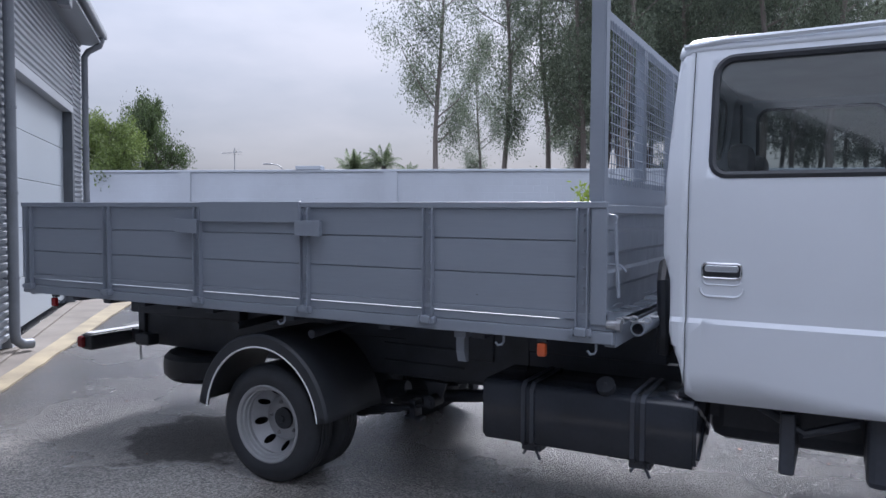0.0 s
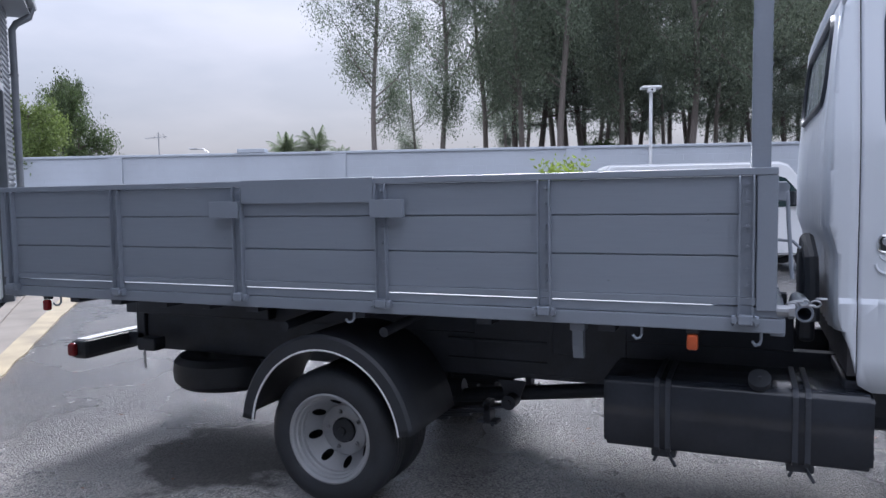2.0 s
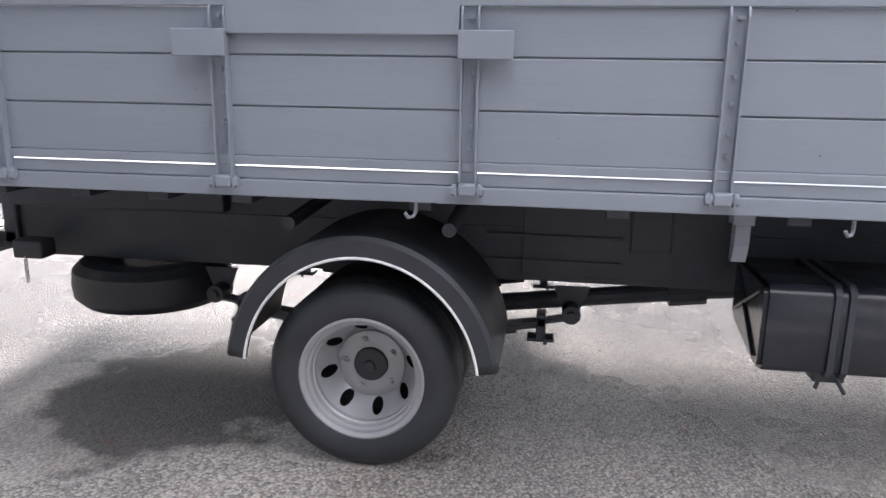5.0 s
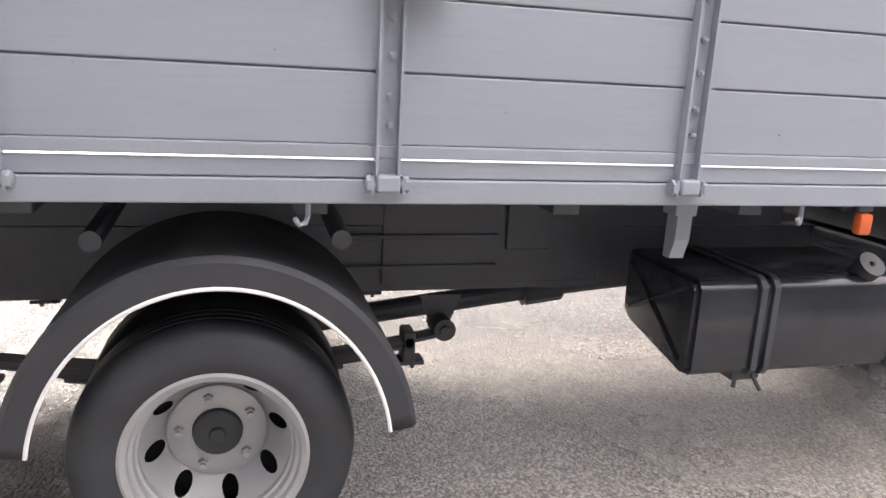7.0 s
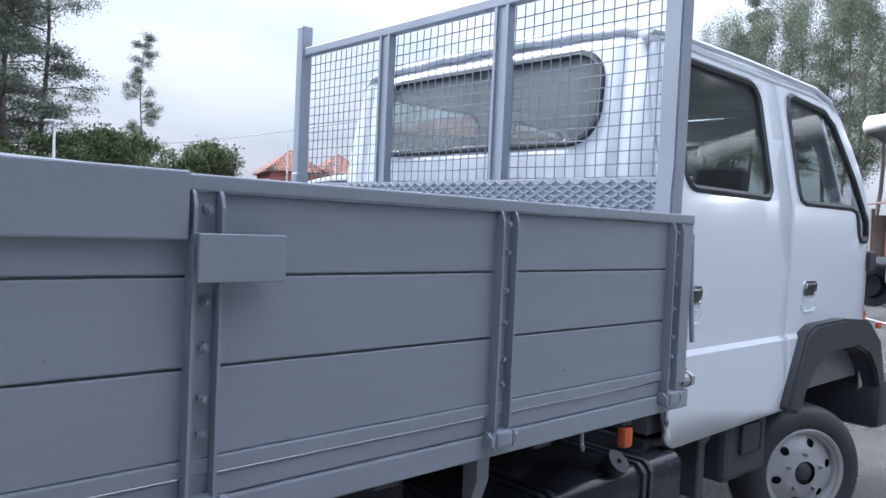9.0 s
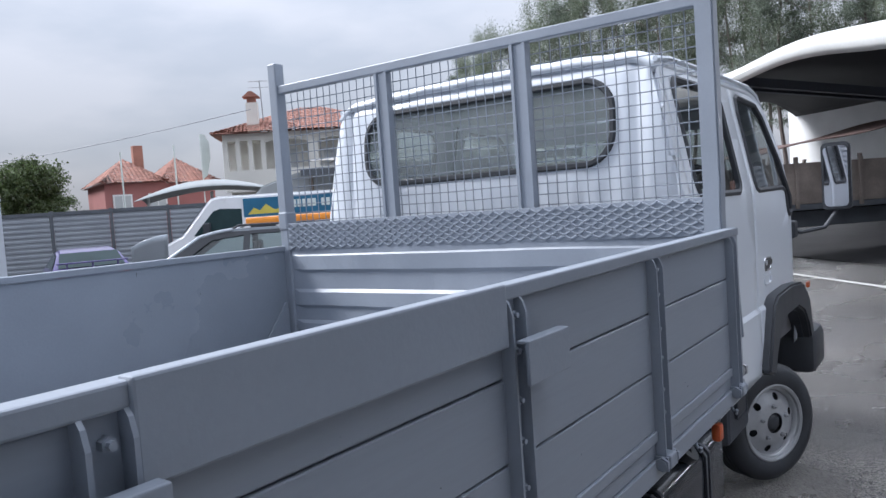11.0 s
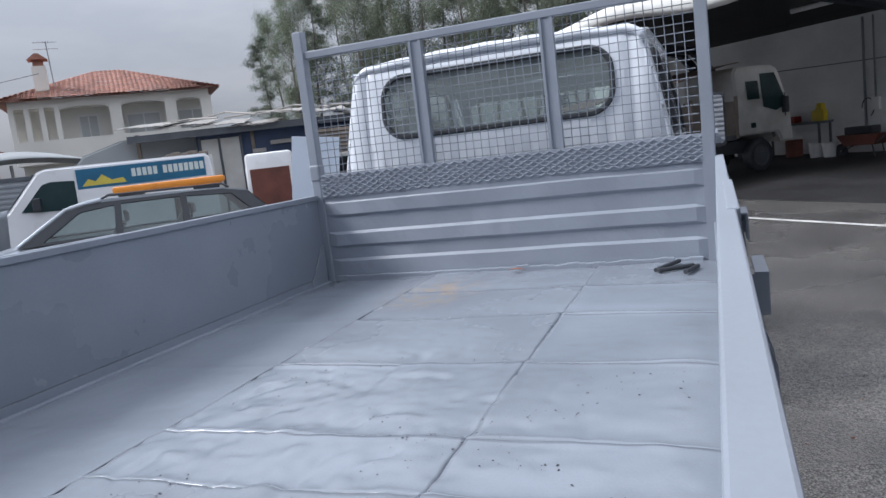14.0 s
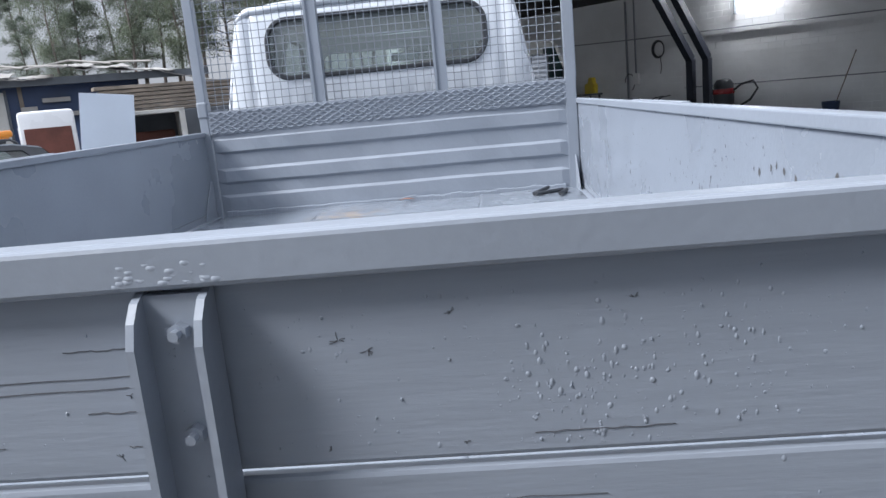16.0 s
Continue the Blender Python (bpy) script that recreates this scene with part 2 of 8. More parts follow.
def sheet(outer, holes, shape, cuts_u=(), cuts_v=()):
    """A flat outline with holes, cut by lines and then bent by shape(u, v) -> (x, y, z)."""
    bm = BM()
    for loop in (outer, *holes):
        vs = [bm.verts.new((p[0], p[1], 0)) for p in loop]
        for i in range(len(vs)):
            bm.edges.new((vs[i], vs[(i + 1) % len(vs)]))
    bmesh.ops.triangle_fill(bm, use_beauty=True, edges=bm.edges[:])
    for u in cuts_u:
        bmesh.ops.bisect_plane(bm, geom=bm.verts[:] + bm.edges[:] + bm.faces[:], plane_co=(u, 0, 0), plane_no=(1, 0, 0))
    for v in cuts_v:
        bmesh.ops.bisect_plane(bm, geom=bm.verts[:] + bm.edges[:] + bm.faces[:], plane_co=(0, v, 0), plane_no=(0, 1, 0))
    for v in bm.verts:
        v.co = shape(v.co.x, v.co.y)
    return bm


def solid(ob, t, offset=1):
    md = ob.modifiers.new("thickness", "SOLIDIFY")
    md.thickness, md.offset = t, offset
    return ob


def grid(bm, nu, nv, f):
    vs = [[bm.verts.new(f(i / nu, j / nv)) for j in range(nv + 1)] for i in range(nu + 1)]
    for i in range(nu):
        for j in range(nv):
            bm.faces.new((vs[i][j], vs[i + 1][j], vs[i + 1][j + 1], vs[i][j + 1]))
    return vs

# ---- the truck: x runs to its front, the near side's posts stand at y = 0 ----
W, CY = 2.33, 1.165
BW, HBY = 2.285, 2.205
M_inner = mat("chipped_grey_paint", (0.24, 0.27, 0.32), 0.28, 0.0, 0.09, 2.5, 90, 0.12)
M_crack = mat("dirty_crack", (0.06, 0.062, 0.07), 0.8, 0.0, 0.2, 20, 90, 0.1)
M_flake = mat("bare_dark_primer", (0.085, 0.085, 0.09), 0.7, 0.0, 0.3, 20, 90, 0.1)
POSTS = (0.085, 0.86, 1.635, 2.404, 3.14, 3.895)
FLOOR = 1.117
truck = thing("flatbed_truck", 3.2, CY, 0, "white crew-cab truck with a grey dropside bed, parked on wet asphalt", "truck")


def sub(bm, name, material, parent, label="", smooth=False):
    return part(name, bm, material, parent, label, smooth)


def side_board(sgn, y0):
    """One drop side: steel frame, three planks, channel posts, hinges. y0: outer face of the posts, sgn: +1 when the bed lies at larger y."""
    def Y(a, b):
        return (y0 + sgn * a, y0 + sgn * b) if sgn > 0 else (y0 + sgn * b, y0 + sgn * a)
    bm = BM()
    box(bm, 0.0, 4.0, *Y(0.012, 0.05), 1.594, 1.622, 0.004)
    box(bm, 0.0, 4.0, *Y(0.02, 0.042), 1.118 if sgn > 0 else 1.104, 1.146, 0.003)
    box(bm, 0.0, 0.03, *Y(0.02, 0.042), 1.146, 1.594, 0.003)
    box(bm, 3.93, 4.0, *Y(0.016, 0.042), 1.10, 1.594, 0.003)
    frame_ob = sub(bm, "drop_side", M_paint, truck, "grey painted dropside with wooden planks")
    for z0, z1 in ((1.1465, 1.297), (1.3015, 1.451), (1.4555, 1.592)):
        bm = BM()
        box(bm, 0.033, 3.927, *Y(0.026, 0.038), z0, z1, 0.003)
        sub(bm, "plank", M_plank, frame_ob)
    bm = BM()
    box(bm, 0.034, 3.926, *Y(0.0385, 0.0415), 1.148, 1.593, 0.001)
    sheet_ob = sub(bm, "inner_sheet", M_inner, frame_ob)
    # flakes where the paint has come off
    rc = random.Random(17 + sgn)
    bm = BM()
    for k in range(1000 if sgn > 0 else 40):
        cx = rc.choice((0.45, 0.95, 1.0, 1.15, 1.3, 1.4, 1.6, 2.3, 2.9, 3.4))
        x, z = cx + rc.gauss(0, 0.16), rc.choice((1.26, 1.32, 1.38, 1.46)) + rc.gauss(0, 0.07)
        if not (0.06 < x < 3.9 and 1.16 < z < 1.595):
            continue
        r, n = rc.choice((0.0014, 0.002, 0.003, 0.004, 0.007)) * rc.uniform(0.7, 1.4), 6
        st = rc.choice((1.6, 2.6, 4.0, 6.0))
        ring = [(x + r * rc.uniform(0.5, 1.3) * math.cos(i * math.tau / n) / st, z + r * rc.uniform(0.5, 1.3) * math.sin(i * math.tau / n)) for i in range(n)]
        bm.faces.new([bm.verts.new((p, y0 + sgn * 0.0421, q)) for p, q in ring])
    tagged(sub(bm, "chipped_paint", M_flake, sheet_ob), kind="stuff")
    if sgn > 0:
        ro = random.Random(41)
        bm = BM()
        for k in range(60):
            x, z = ro.uniform(0.1, 3.9), ro.choice((1.165, 1.28, 1.30, 1.43, 1.46, 1.59)) + ro.gauss(0, 0.03)
            if min(abs(x - p) for p in POSTS) < 0.04 or not 1.155 < z < 1.585 or min(abs(z - q) for q in (1.299, 1.453)) < 0.006:
                continue
            r, st, sl = ro.choice((0.0008, 0.001, 0.0015, 0.002)), ro.choice((0.3, 0.7, 1.0, 3.0)), ro.uniform(-0.5, 0.5)
            ring = [(x + r * st * ro.uniform(0.6, 1.2) * math.cos(i * math.tau / 6), z + r * ro.uniform(0.6, 1.2) * math.sin(i * math.tau / 6) + sl * r * st * math.cos(i * math.tau / 6)) for i in range(6)]
            bm.faces.new([bm.verts.new((p, y0 + 0.0256, q)) for p, q in ring])
        tagged(sub(bm, "chipped_paint", M_flake, frame_ob), kind="stuff")
    for i, px in enumerate(POSTS):
        bm = BM()
        for s in (-1, 1):
            poly = [(0.0, 1.078), (0.0, 1.568), (0.006, 1.588), (0.018, 1.602), (0.034, 1.608), (0.034, 1.078)]
            prism(bm, [(y0 + sgn * a, z) for a, z in poly], "x", px + s * 0.024 - 0.003, px + s * 0.024 + 0.003)
        box(bm, px - 0.021, px + 0.021, *Y(0.024, 0.034), 1.085, 1.592)
        post = sub(bm, "post", M_paint, frame_ob)
        for z in (1.19, 1.25, 1.335, 1.41, 1.50, 1.565):
            bm = BM()
            cyl(bm, (px + 0.004, y0 + sgn * 0.026, z), (px + 0.004, y0 + sgn * 0.013, z), 0.0085, 6)
            cyl(bm, (px + 0.004, y0 + sgn * 0.014, z), (px + 0.004, y0 + sgn * 0.006, z), 0.005, 8)
            sub(bm, "bolt", M_paint, frame_ob)
        bm = BM()
        cyl(bm, (px - 0.048, y0 + sgn * 0.006, 1.064), (px + 0.048, y0 + sgn * 0.006, 1.064), 0.012, 10)
        for s in (-1, 1):
            cyl(bm, (px + s * 0.036, y0 + sgn * 0.006, 1.064), (px + s * 0.046, y0 + sgn * 0.006, 1.064), 0.019, 6)
        box(bm, px - 0.026, px + 0.026, *Y(-0.012, 0.03), 1.047, 1.085, 0.006)
        for s in (-1, 1):
            box(bm, px + s * 0.034 - 0.003, px + s * 0.034 + 0.003, *Y(-0.008, 0.036), 1.045, 1.082)
        sub(bm, "hinge", M_paint, frame_ob)
    # steel plate between the two middle posts, and its brackets
    bm = BM()
    box(bm, 1.662, 2.372, *Y(0.005, 0.0315), 1.513, 1.6255, 0.004)
    sub(bm, "top_plate", M_paint, frame_ob)
    for a, b in ((1.503, 1.672), (2.372, 2.53)):
        bm = BM()
        box(bm, a, b, *Y(-0.032, -0.024), 1.447, 1.526, 0.002)
        box(bm, a, b, *Y(-0.026, -0.008), 1.52, 1.526, 0.001)
        box(bm, (a + b) / 2 - 0.03, (a + b) / 2 + 0.03, *Y(-0.025, 0.012), 1.47, 1.50, 0.002)
        box(bm, a if a < 2 else b - 0.007, a + 0.007 if a < 2 else b, *Y(-0.026, -0.004), 1.447, 1.522)
        sub(bm, "bracket", M_paint, frame_ob)
    return frame_ob


side_board(1, 0.0)
side_board(-1, BW)

# tailgate
M_tailwood = mat("weathered_grey_painted_wood", GREY, 0.42, 0.0, 0.1, 2.5, 70, 0.22, spread=0.14, stretch=(1, 0.16, 1.5), dist=0.003)
bm = BM()
box(bm, 0.022, 0.054, 0.07, BW - 0.07, 1.592, 1.621, 0.005)
box(bm, 0.03, 0.07, 0.08, BW - 0.08, 1.118, 1.146, 0.003)
tailgate = sub(bm, "tailgate", M_paint, truck, "grey painted plank tailgate with blistered paint")
for z0, z1 in ((1.15, 1.272), (1.278, 1.4325), (1.4385, 1.593)):
    bm = BM()
    box(bm, 0.036, 0.052, 0.08, BW - 0.08, z0, z1, 0.0045)
    sub(bm, "plank", M_tailwood, tailgate)
bm = BM()
box(bm, 0.018, 0.036, 0.08, BW - 0.08, 1.586, 1.62, 0.004)
sub(bm, "top_strip", M_paint, tailgate)
rnd = random.Random(5)
for py in (0.12, 0.796, 1.49, BW - 0.12):
    bm = BM()
    for s in (-1, 1):
        poly = [(0.0, 1.05), (0.0, 1.55), (0.006, 1.567), (0.016, 1.579), (0.034, 1.587), (0.034, 1.05)]
        prism(bm, poly, "y", py + s * 0.024 - 0.003, py + s * 0.024 + 0.003)
    box(bm, 0.024, 0.034, py - 0.021, py + 0.021, 1.06, 1.582)
    sub(bm, "post", M_paint, tailgate)
    for z in (1.555, 1.478, 1.375, 1.275, 1.19):
        bm = BM()
        cyl(bm, (0.026, py - 0.003, z), (0.016, py - 0.003, z), 0.0075, 6)
        cyl(bm, (0.017, py - 0.003, z), (0.009, py - 0.003, z), 0.004, 8)
        sub(bm, "bolt", M_paint, tailgate)
# welds over the posts, paint blisters, chips and cracks on the planks
def fleck(bm, x, y, z, rx, ry, rz):
    for v in bmesh.ops.create_icosphere(bm, subdivisions=1, radius=1.0)["verts"]:
        v.co = (x + v.co.x * rx, y + v.co.y * ry, z + v.co.z * rz)


bm = BM()
for k in range(46):
    r = rnd.uniform(0.0012, 0.0028)
    fleck(bm, 0.0185, 0.796 + rnd.uniform(-0.038, 0.036), 1.590 + abs(rnd.gauss(0, 0.006)), r * 0.35, r * 2.0, r * 1.1)
for k in range(10):
    r = rnd.uniform(0.0008, 0.0014)
    fleck(bm, 0.0237, 0.796 + rnd.uniform(-0.015, 0.015), rnd.uniform(1.43, 1.57), r * 0.6, r, r)
tagged(sub(bm, "weld_bead", M_paint, tailgate, smooth=True), kind="stuff")
bm = BM()
for cy, cz, sy, sz, n, big in ((0.69, 1.535, 0.03, 0.016, 60, 0.0011), (0.68, 1.47, 0.035, 0.02, 45, 0.001), (0.52, 1.485, 0.045, 0.03, 230, 0.0016), (0.42, 1.51, 0.05, 0.03, 170, 0.0013),
                               (0.60, 1.55, 0.012, 0.01, 30, 0.001), (0.34, 1.56, 0.06, 0.014, 60, 0.001), (0.74, 1.52, 0.02, 0.03, 16, 0.0016), (0.5, 1.40, 0.2, 0.02, 70, 0.0009), (0.95, 1.50, 0.05, 0.04, 30, 0.0009), (1.2, 1.5, 0.12, 0.04, 150, 0.0013)):
    for k in range(n):
        y, z = rnd.gauss(cy, sy), rnd.gauss(cz, sz)
        if abs(y - 0.796) < 0.03 or not (1.444 < z < 1.58 or 1.285 < z < 1.426):
            continue
        r = big * rnd.choice((0.4, 0.5, 0.6, 0.6, 0.75, 0.95, 1.3))
        fleck(bm, 0.0361, y, z, r * 0.4, r * rnd.uniform(0.6, 1.3), r * rnd.uniform(0.8, 2.0))
for k in range(34):
    y, z, r = rnd.uniform(0.28, 1.4), rnd.uniform(1.45, 1.575), rnd.uniform(0.0012, 0.002)
    if abs(y - 0.796) > 0.03:
        fleck(bm, 0.0362, y, z, 0.0014, r * 0.7, r)
tagged(sub(bm, "paint_blister", M_paint, tailgate, smooth=True), kind="stuff")
# cracks along the grain, and split knots with cracks running out of them
bm = BM()
for z0, y0, L in ((1.541, 0.83, 0.06), (1.52, 0.84, 0.5), (1.511, 0.845, 0.42), (1.492, 0.83, 0.05), (1.47, 0.95, 0.4), (1.5850, 0.16, 0.61), (1.5850, 0.83, 0.5), (1.456, 0.45, 0.1), (1.405, 0.5, 0.16), (1.4645, 0.833, 0.02)):
    pts = [(0.0357, y0 + L * i / 14, z0 + 0.002 * noise.noise((i * 0.7, z0 * 50, 1))) for i in range(15)]
    tube(bm, pts, 0.0009 if z0 > 1.58 else 0.0004, 4)
for ky, kz, r in ((0.685, 1.536, 0.013), (0.603, 1.551, 0.008), (0.665, 1.527, 0.01), (0.475, 1.552, 0.007), (0.70, 1.452, 0.006), (0.845, 1.505, 0.008), (0.86, 1.456, 0.009), (0.60, 1.452, 0.005)):
    for k in range(5):
        an, q = rnd.uniform(0, math.tau), rnd.uniform(0.3, 0.65) * r
        tube(bm, [(0.0358, ky + q * f * math.cos(an + 0.3 * f), kz + 0.8 * q * f * math.sin(an + 0.3 * f)) for f in (0.1, 0.4, 0.7, 1.0)], 0.0003, 4)
tagged(sub(bm, "crack", M_crack, tailgate), kind="stuff")

for o in (tailgate,):
    o.location.x += 0.02
# bed: floor sheets, rails, cross members
rows_x = (0.48, 0.78, 1.09, 1.37, 1.66, 2.25, 2.86, 3.38)


def dent(x, y):
    """Height of the trodden sheet steel over its level: sagging fields between the welds, hammered dents, the sheets' edges pulled down."""
    mid = 0.45 + 0.55 * min(1.0, max(0.0, (y - 0.58) / 0.12)) if y < 1.546 else 0.12
    worn = mid * max(0.25, min(1.0, (3.0 - x) / 1.2))
    z = 0.007 * noise.noise((x * 2.3, y * 2.3, 1)) + 0.0055 * worn * noise.noise((x * 7, y * 9, 4))
    z += 0.0026 * worn * noise.noise((x * 19, y * 24, 6))
    z -= 0.018 * worn * max(0.0, noise.noise((x * 11, y * 15, 8)) - 0.22)
    z += 0.014 * worn * max(0.0, noise.noise((x * 14, y * 10, 21)) - 0.3)
    shift = 0.02
    for r in rows_x:
        d = x - r - shift - 0.012 * noise.noise((y * 3, r * 5, 2))
        z += (0.0045 * math.exp(-(abs(d) / 0.022) ** 2) - 0.004 * math.exp(-((d - 0.07) / 0.06) ** 2)) * (1 if y < 1.546 else 0.1)
    i, j = sum(1 for q in rows_x if x > q + shift), sum(1 for q in (0.64, 1.06, 1.546) if y > q)
    xc = (rows_x[min(i, 7)] + (rows_x[i - 1] if i else 0.1)) / 2
    z += max(0.0, 1 - (2 * (x - xc) / (rows_x[min(i, 7)] - (rows_x[i - 1] if 0 < i < 8 else 0.1) + 0.3)) ** 4) * max(0.0, 1 - ((y - (0.32, 0.85, 1.3, 1.9)[j]) / 0.34) ** 4) * (0.012 * math.sin(i * 7.1 + j * 3.7) * (x - xc) + 0.009 * math.sin(i * 2.9 + j * 5.3) * (y - (0.32, 0.85, 1.3, 1.9)[j])) * (1.0 if y < 1.546 else 0.2)
    z += 0.003 * math.exp(-((y - 0.64 - 0.01 * math.sin(x * 3)) / 0.025) ** 2)
    edge = min(y - 0.046, BW - 0.044 - y)
    return z * min(1.0, edge / 0.1) - 0.009 * (1 - min(1.0, max(0.0, edge / 0.13))) ** 1.5


M_floor = mat("grey_floor_paint", (0.215, 0.242, 0.28), 0.2, 0.0, 0.10, 2.2, 160, 0.10, spread=0.14)
fn, fl = M_floor.node_tree.nodes, M_floor.node_tree.links
f_tc, f_map, f_sph, f_noi, f_ramp, f_mul, f_mix = [fn.new("ShaderNode" + k) for k in ("TexCoord", "Mapping", "TexGradient", "TexNoise", "ValToRGB", "Math", "Mix")]
f_sph.gradient_type = "SPHERICAL"
f_map.vector_type = "TEXTURE"
f_map.inputs["Location"].default_value, f_map.inputs["Scale"].default_value = (3.42, 1.38, FLOOR), (0.42, 0.30, 0.5)
fl.new(f_tc.outputs["Object"], f_map.inputs["Vector"])
fl.new(f_map.outputs["Vector"], f_sph.inputs["Vector"])
f_noi.inputs["Scale"].default_value, f_noi.inputs["Detail"].default_value = 14.0, 8.0
fl.new(f_tc.outputs["Object"], f_noi.inputs["Vector"])
f_ramp.color_ramp.elements[0].position, f_ramp.color_ramp.elements[1].position = 0.42, 0.62
fl.new(f_noi.outputs["Fac"], f_ramp.inputs["Fac"])
f_mul.operation = "MULTIPLY"
fl.new(f_sph.outputs["Fac"], f_mul.inputs[0])
fl.new(f_ramp.outputs["Color"], f_mul.inputs[1])
f_mix.data_type = "RGBA"
f_bsdf = fn["Principled BSDF"]
f_old = f_bsdf.inputs["Base Color"].links[0].from_socket
fl.new(f_mul.outputs[0], f_mix.inputs["Factor"])
fl.new(f_old, f_mix.inputs["A"])
f_mix.inputs["B"].default_value = (0.31, 0.245, 0.18, 1)
fl.new(f_mix.outputs["Result"], f_bsdf.inputs["Base Color"])
f_obj, f_val, f_hsv, f_rgh, f_add = [fn.new("ShaderNode" + k) for k in ("ObjectInfo", "MapRange", "HueSaturation", "MapRange", "Math")]
f_val.inputs["To Min"].default_value, f_val.inputs["To Max"].default_value = 0.92, 1.07
f_rgh.inputs["To Min"].default_value, f_rgh.inputs["To Max"].default_value = 0.10, -0.07
f_add.operation = "ADD"
f_rough = f_bsdf.inputs["Roughness"].links[0].from_socket
for q in (f_val, f_rgh):
    fl.new(f_obj.outputs["Random"], q.inputs["Value"])
fl.new(f_val.outputs["Result"], f_hsv.inputs["Value"])
fl.new(f_mix.outputs["Result"], f_hsv.inputs["Color"])
fl.new(f_hsv.outputs["Color"], f_bsdf.inputs["Base Color"])
fl.new(f_rough, f_add.inputs[0])
fl.new(f_rgh.outputs["Result"], f_add.inputs[1])
fl.new(f_add.outputs[0], f_bsdf.inputs["Roughness"])
panels = [(1.549, BW - 0.044, 0.078, 4.028)]
for y0, y1, shift in ((0.046, 0.64, 0.02), (0.64, 1.543, 0.02)):
    edges = [0.078, *[r + shift for r in rows_x], 4.028]
    panels += [(y0, y1, p, q) for p, q in zip(edges, edges[1:])]
for y0, y1, x0, x1 in panels:
    bm = BM()
    lift = 0.003 if y0 < 1.5 else 0.0
    grid(bm, max(4, int((x1 - x0) / 0.0135)), int((y1 - y0) / 0.013), lambda a, b: (x0 + (x1 - x0) * a, y0 + (y1 - y0) * b, FLOOR - 0.004 + lift + dent(x0 + (x1 - x0) * a, y0 + (y1 - y0) * b)))
    ob = sub(bm, "floor_sheet", M_floor, truck, "dented grey painted steel floor sheet", True)
    solid(ob, 0.003, -1)
# grit and paint crumbs trodden into the sheet
rg = random.Random(77)
bm = BM()
for k in range(1500):
    x, y = rg.uniform(0.12, 2.4), rg.uniform(0.1, 1.5)
    if noise.noise((x * 2.2, y * 2.8, 14)) < 0.12:
        continue
    r = rg.choice((0.0008, 0.001, 0.0013, 0.0018, 0.0028))
    m_ = Matrix.Translation((x, y, FLOOR + dent(x, y) + 0.001)) @ Matrix.Rotation(rg.uniform(0, 6.3), 4, "Z") @ Matrix.Diagonal((r * rg.uniform(0.7, 2.0), r, r * 0.5, 1))
    bmesh.ops.create_cone(bm, cap_ends=True, segments=5, radius1=1, radius2=0.5, depth=1, matrix=m_)
tagged(sub(bm, "grit", M_crack, truck), kind="stuff")
bm = BM()
for yy, s in ((0.02, 1), (BW - 0.02, -1)):
    a, b = sorted((yy, yy + s * 0.045))
    c, d = sorted((yy + s * 0.008, yy + s * 0.05))
    box(bm, 0.0, 4.03, a, b, 1.018, 1.072, 0.004)
    box(bm, 0.0, 4.03, c, d, 1.074, 1.1125, 0.003)
box(bm, 0.0, 0.05, 0.07, BW - 0.07, 1.0, 1.09, 0.004)
box(bm, 3.98, 4.03, 0.07, BW - 0.07, 1.0, 1.088, 0.004)
sub(bm, "bed_frame", M_paint, truck, "grey steel bed rail")
for x in rows_x:
    bm = BM()
    box(bm, x - 0.035, x + 0.035, 0.07, BW - 0.07, 0.985, 1.085, 0.004)
    sub(bm, "cross_member", M_black, truck)
for x in (3.245,):
    for y in (0.075, BW - 0.075):
        s = 1 if y < 1 else -1
        bm = BM()
        prism(bm, [(y + s * 0.08, 1.02), (y + s * 0.08, 0.90), (y + s * 0.1, 0.845), (y + s * 0.13, 0.845), (y + s * 0.13, 1.02)], "x", x - 0.022, x + 0.022)
        box(bm, x - 0.033, x + 0.033, *sorted((y + s * 0.075, y + s * 0.14)), 0.965, 1.02, 0.004)
        sub(bm, "bed_bracket", M_paint, truck)
for x in (0.4, 2.24, 3.52, 3.95):
    bm = BM()
    tube(bm, [(x, 0.05, 1.02), (x, 0.05, 0.985), (x - 0.006, 0.042, 0.972), (x - 0.02, 0.03, 0.97), (x - 0.03, 0.025, 0.985)], 0.006, 6)
    sub(bm, "rope_hook", M_paint, truck)

# headboard: square posts, rail, wire grid, tread plate, ribbed panel
bm = BM()
box(bm, 4.03, 4.072, 0.10, HBY, 2.398, 2.44, 0.005)
headboard = sub(bm, "headboard", M_paint, truck, "grey steel headboard with a wire grid above a ribbed panel")
bm = BM()
box(bm, 4.02, 4.082, HBY, HBY + 0.056, 1.02, 2.555, 0.006)
box(bm, 4.015, 4.087, HBY - 0.005, HBY + 0.061, 1.70, 1.80, 0.012)
sub(bm, "headboard_post", M_paint, headboard)
bm = BM()
prism(bm, [(0.044, 1.09), (0.108, 1.09), (0.108, 1.69), (0.102, 1.77), (0.102, 2.555), (0.04, 2.555), (0.04, 1.77), (0.044, 1.69)], "x", 3.91, 3.975)
bmesh.ops.bevel(bm, geom=bm.edges[:], offset=0.005, segments=2, affect="EDGES")
near_post = sub(bm, "headboard_post", M_paint, headboard)
bm = BM()
box(bm, 4.034, 4.078, 0.10, HBY, 1.572, 1.612, 0.004)
sub(bm, "cross_rail", M_paint, headboard)
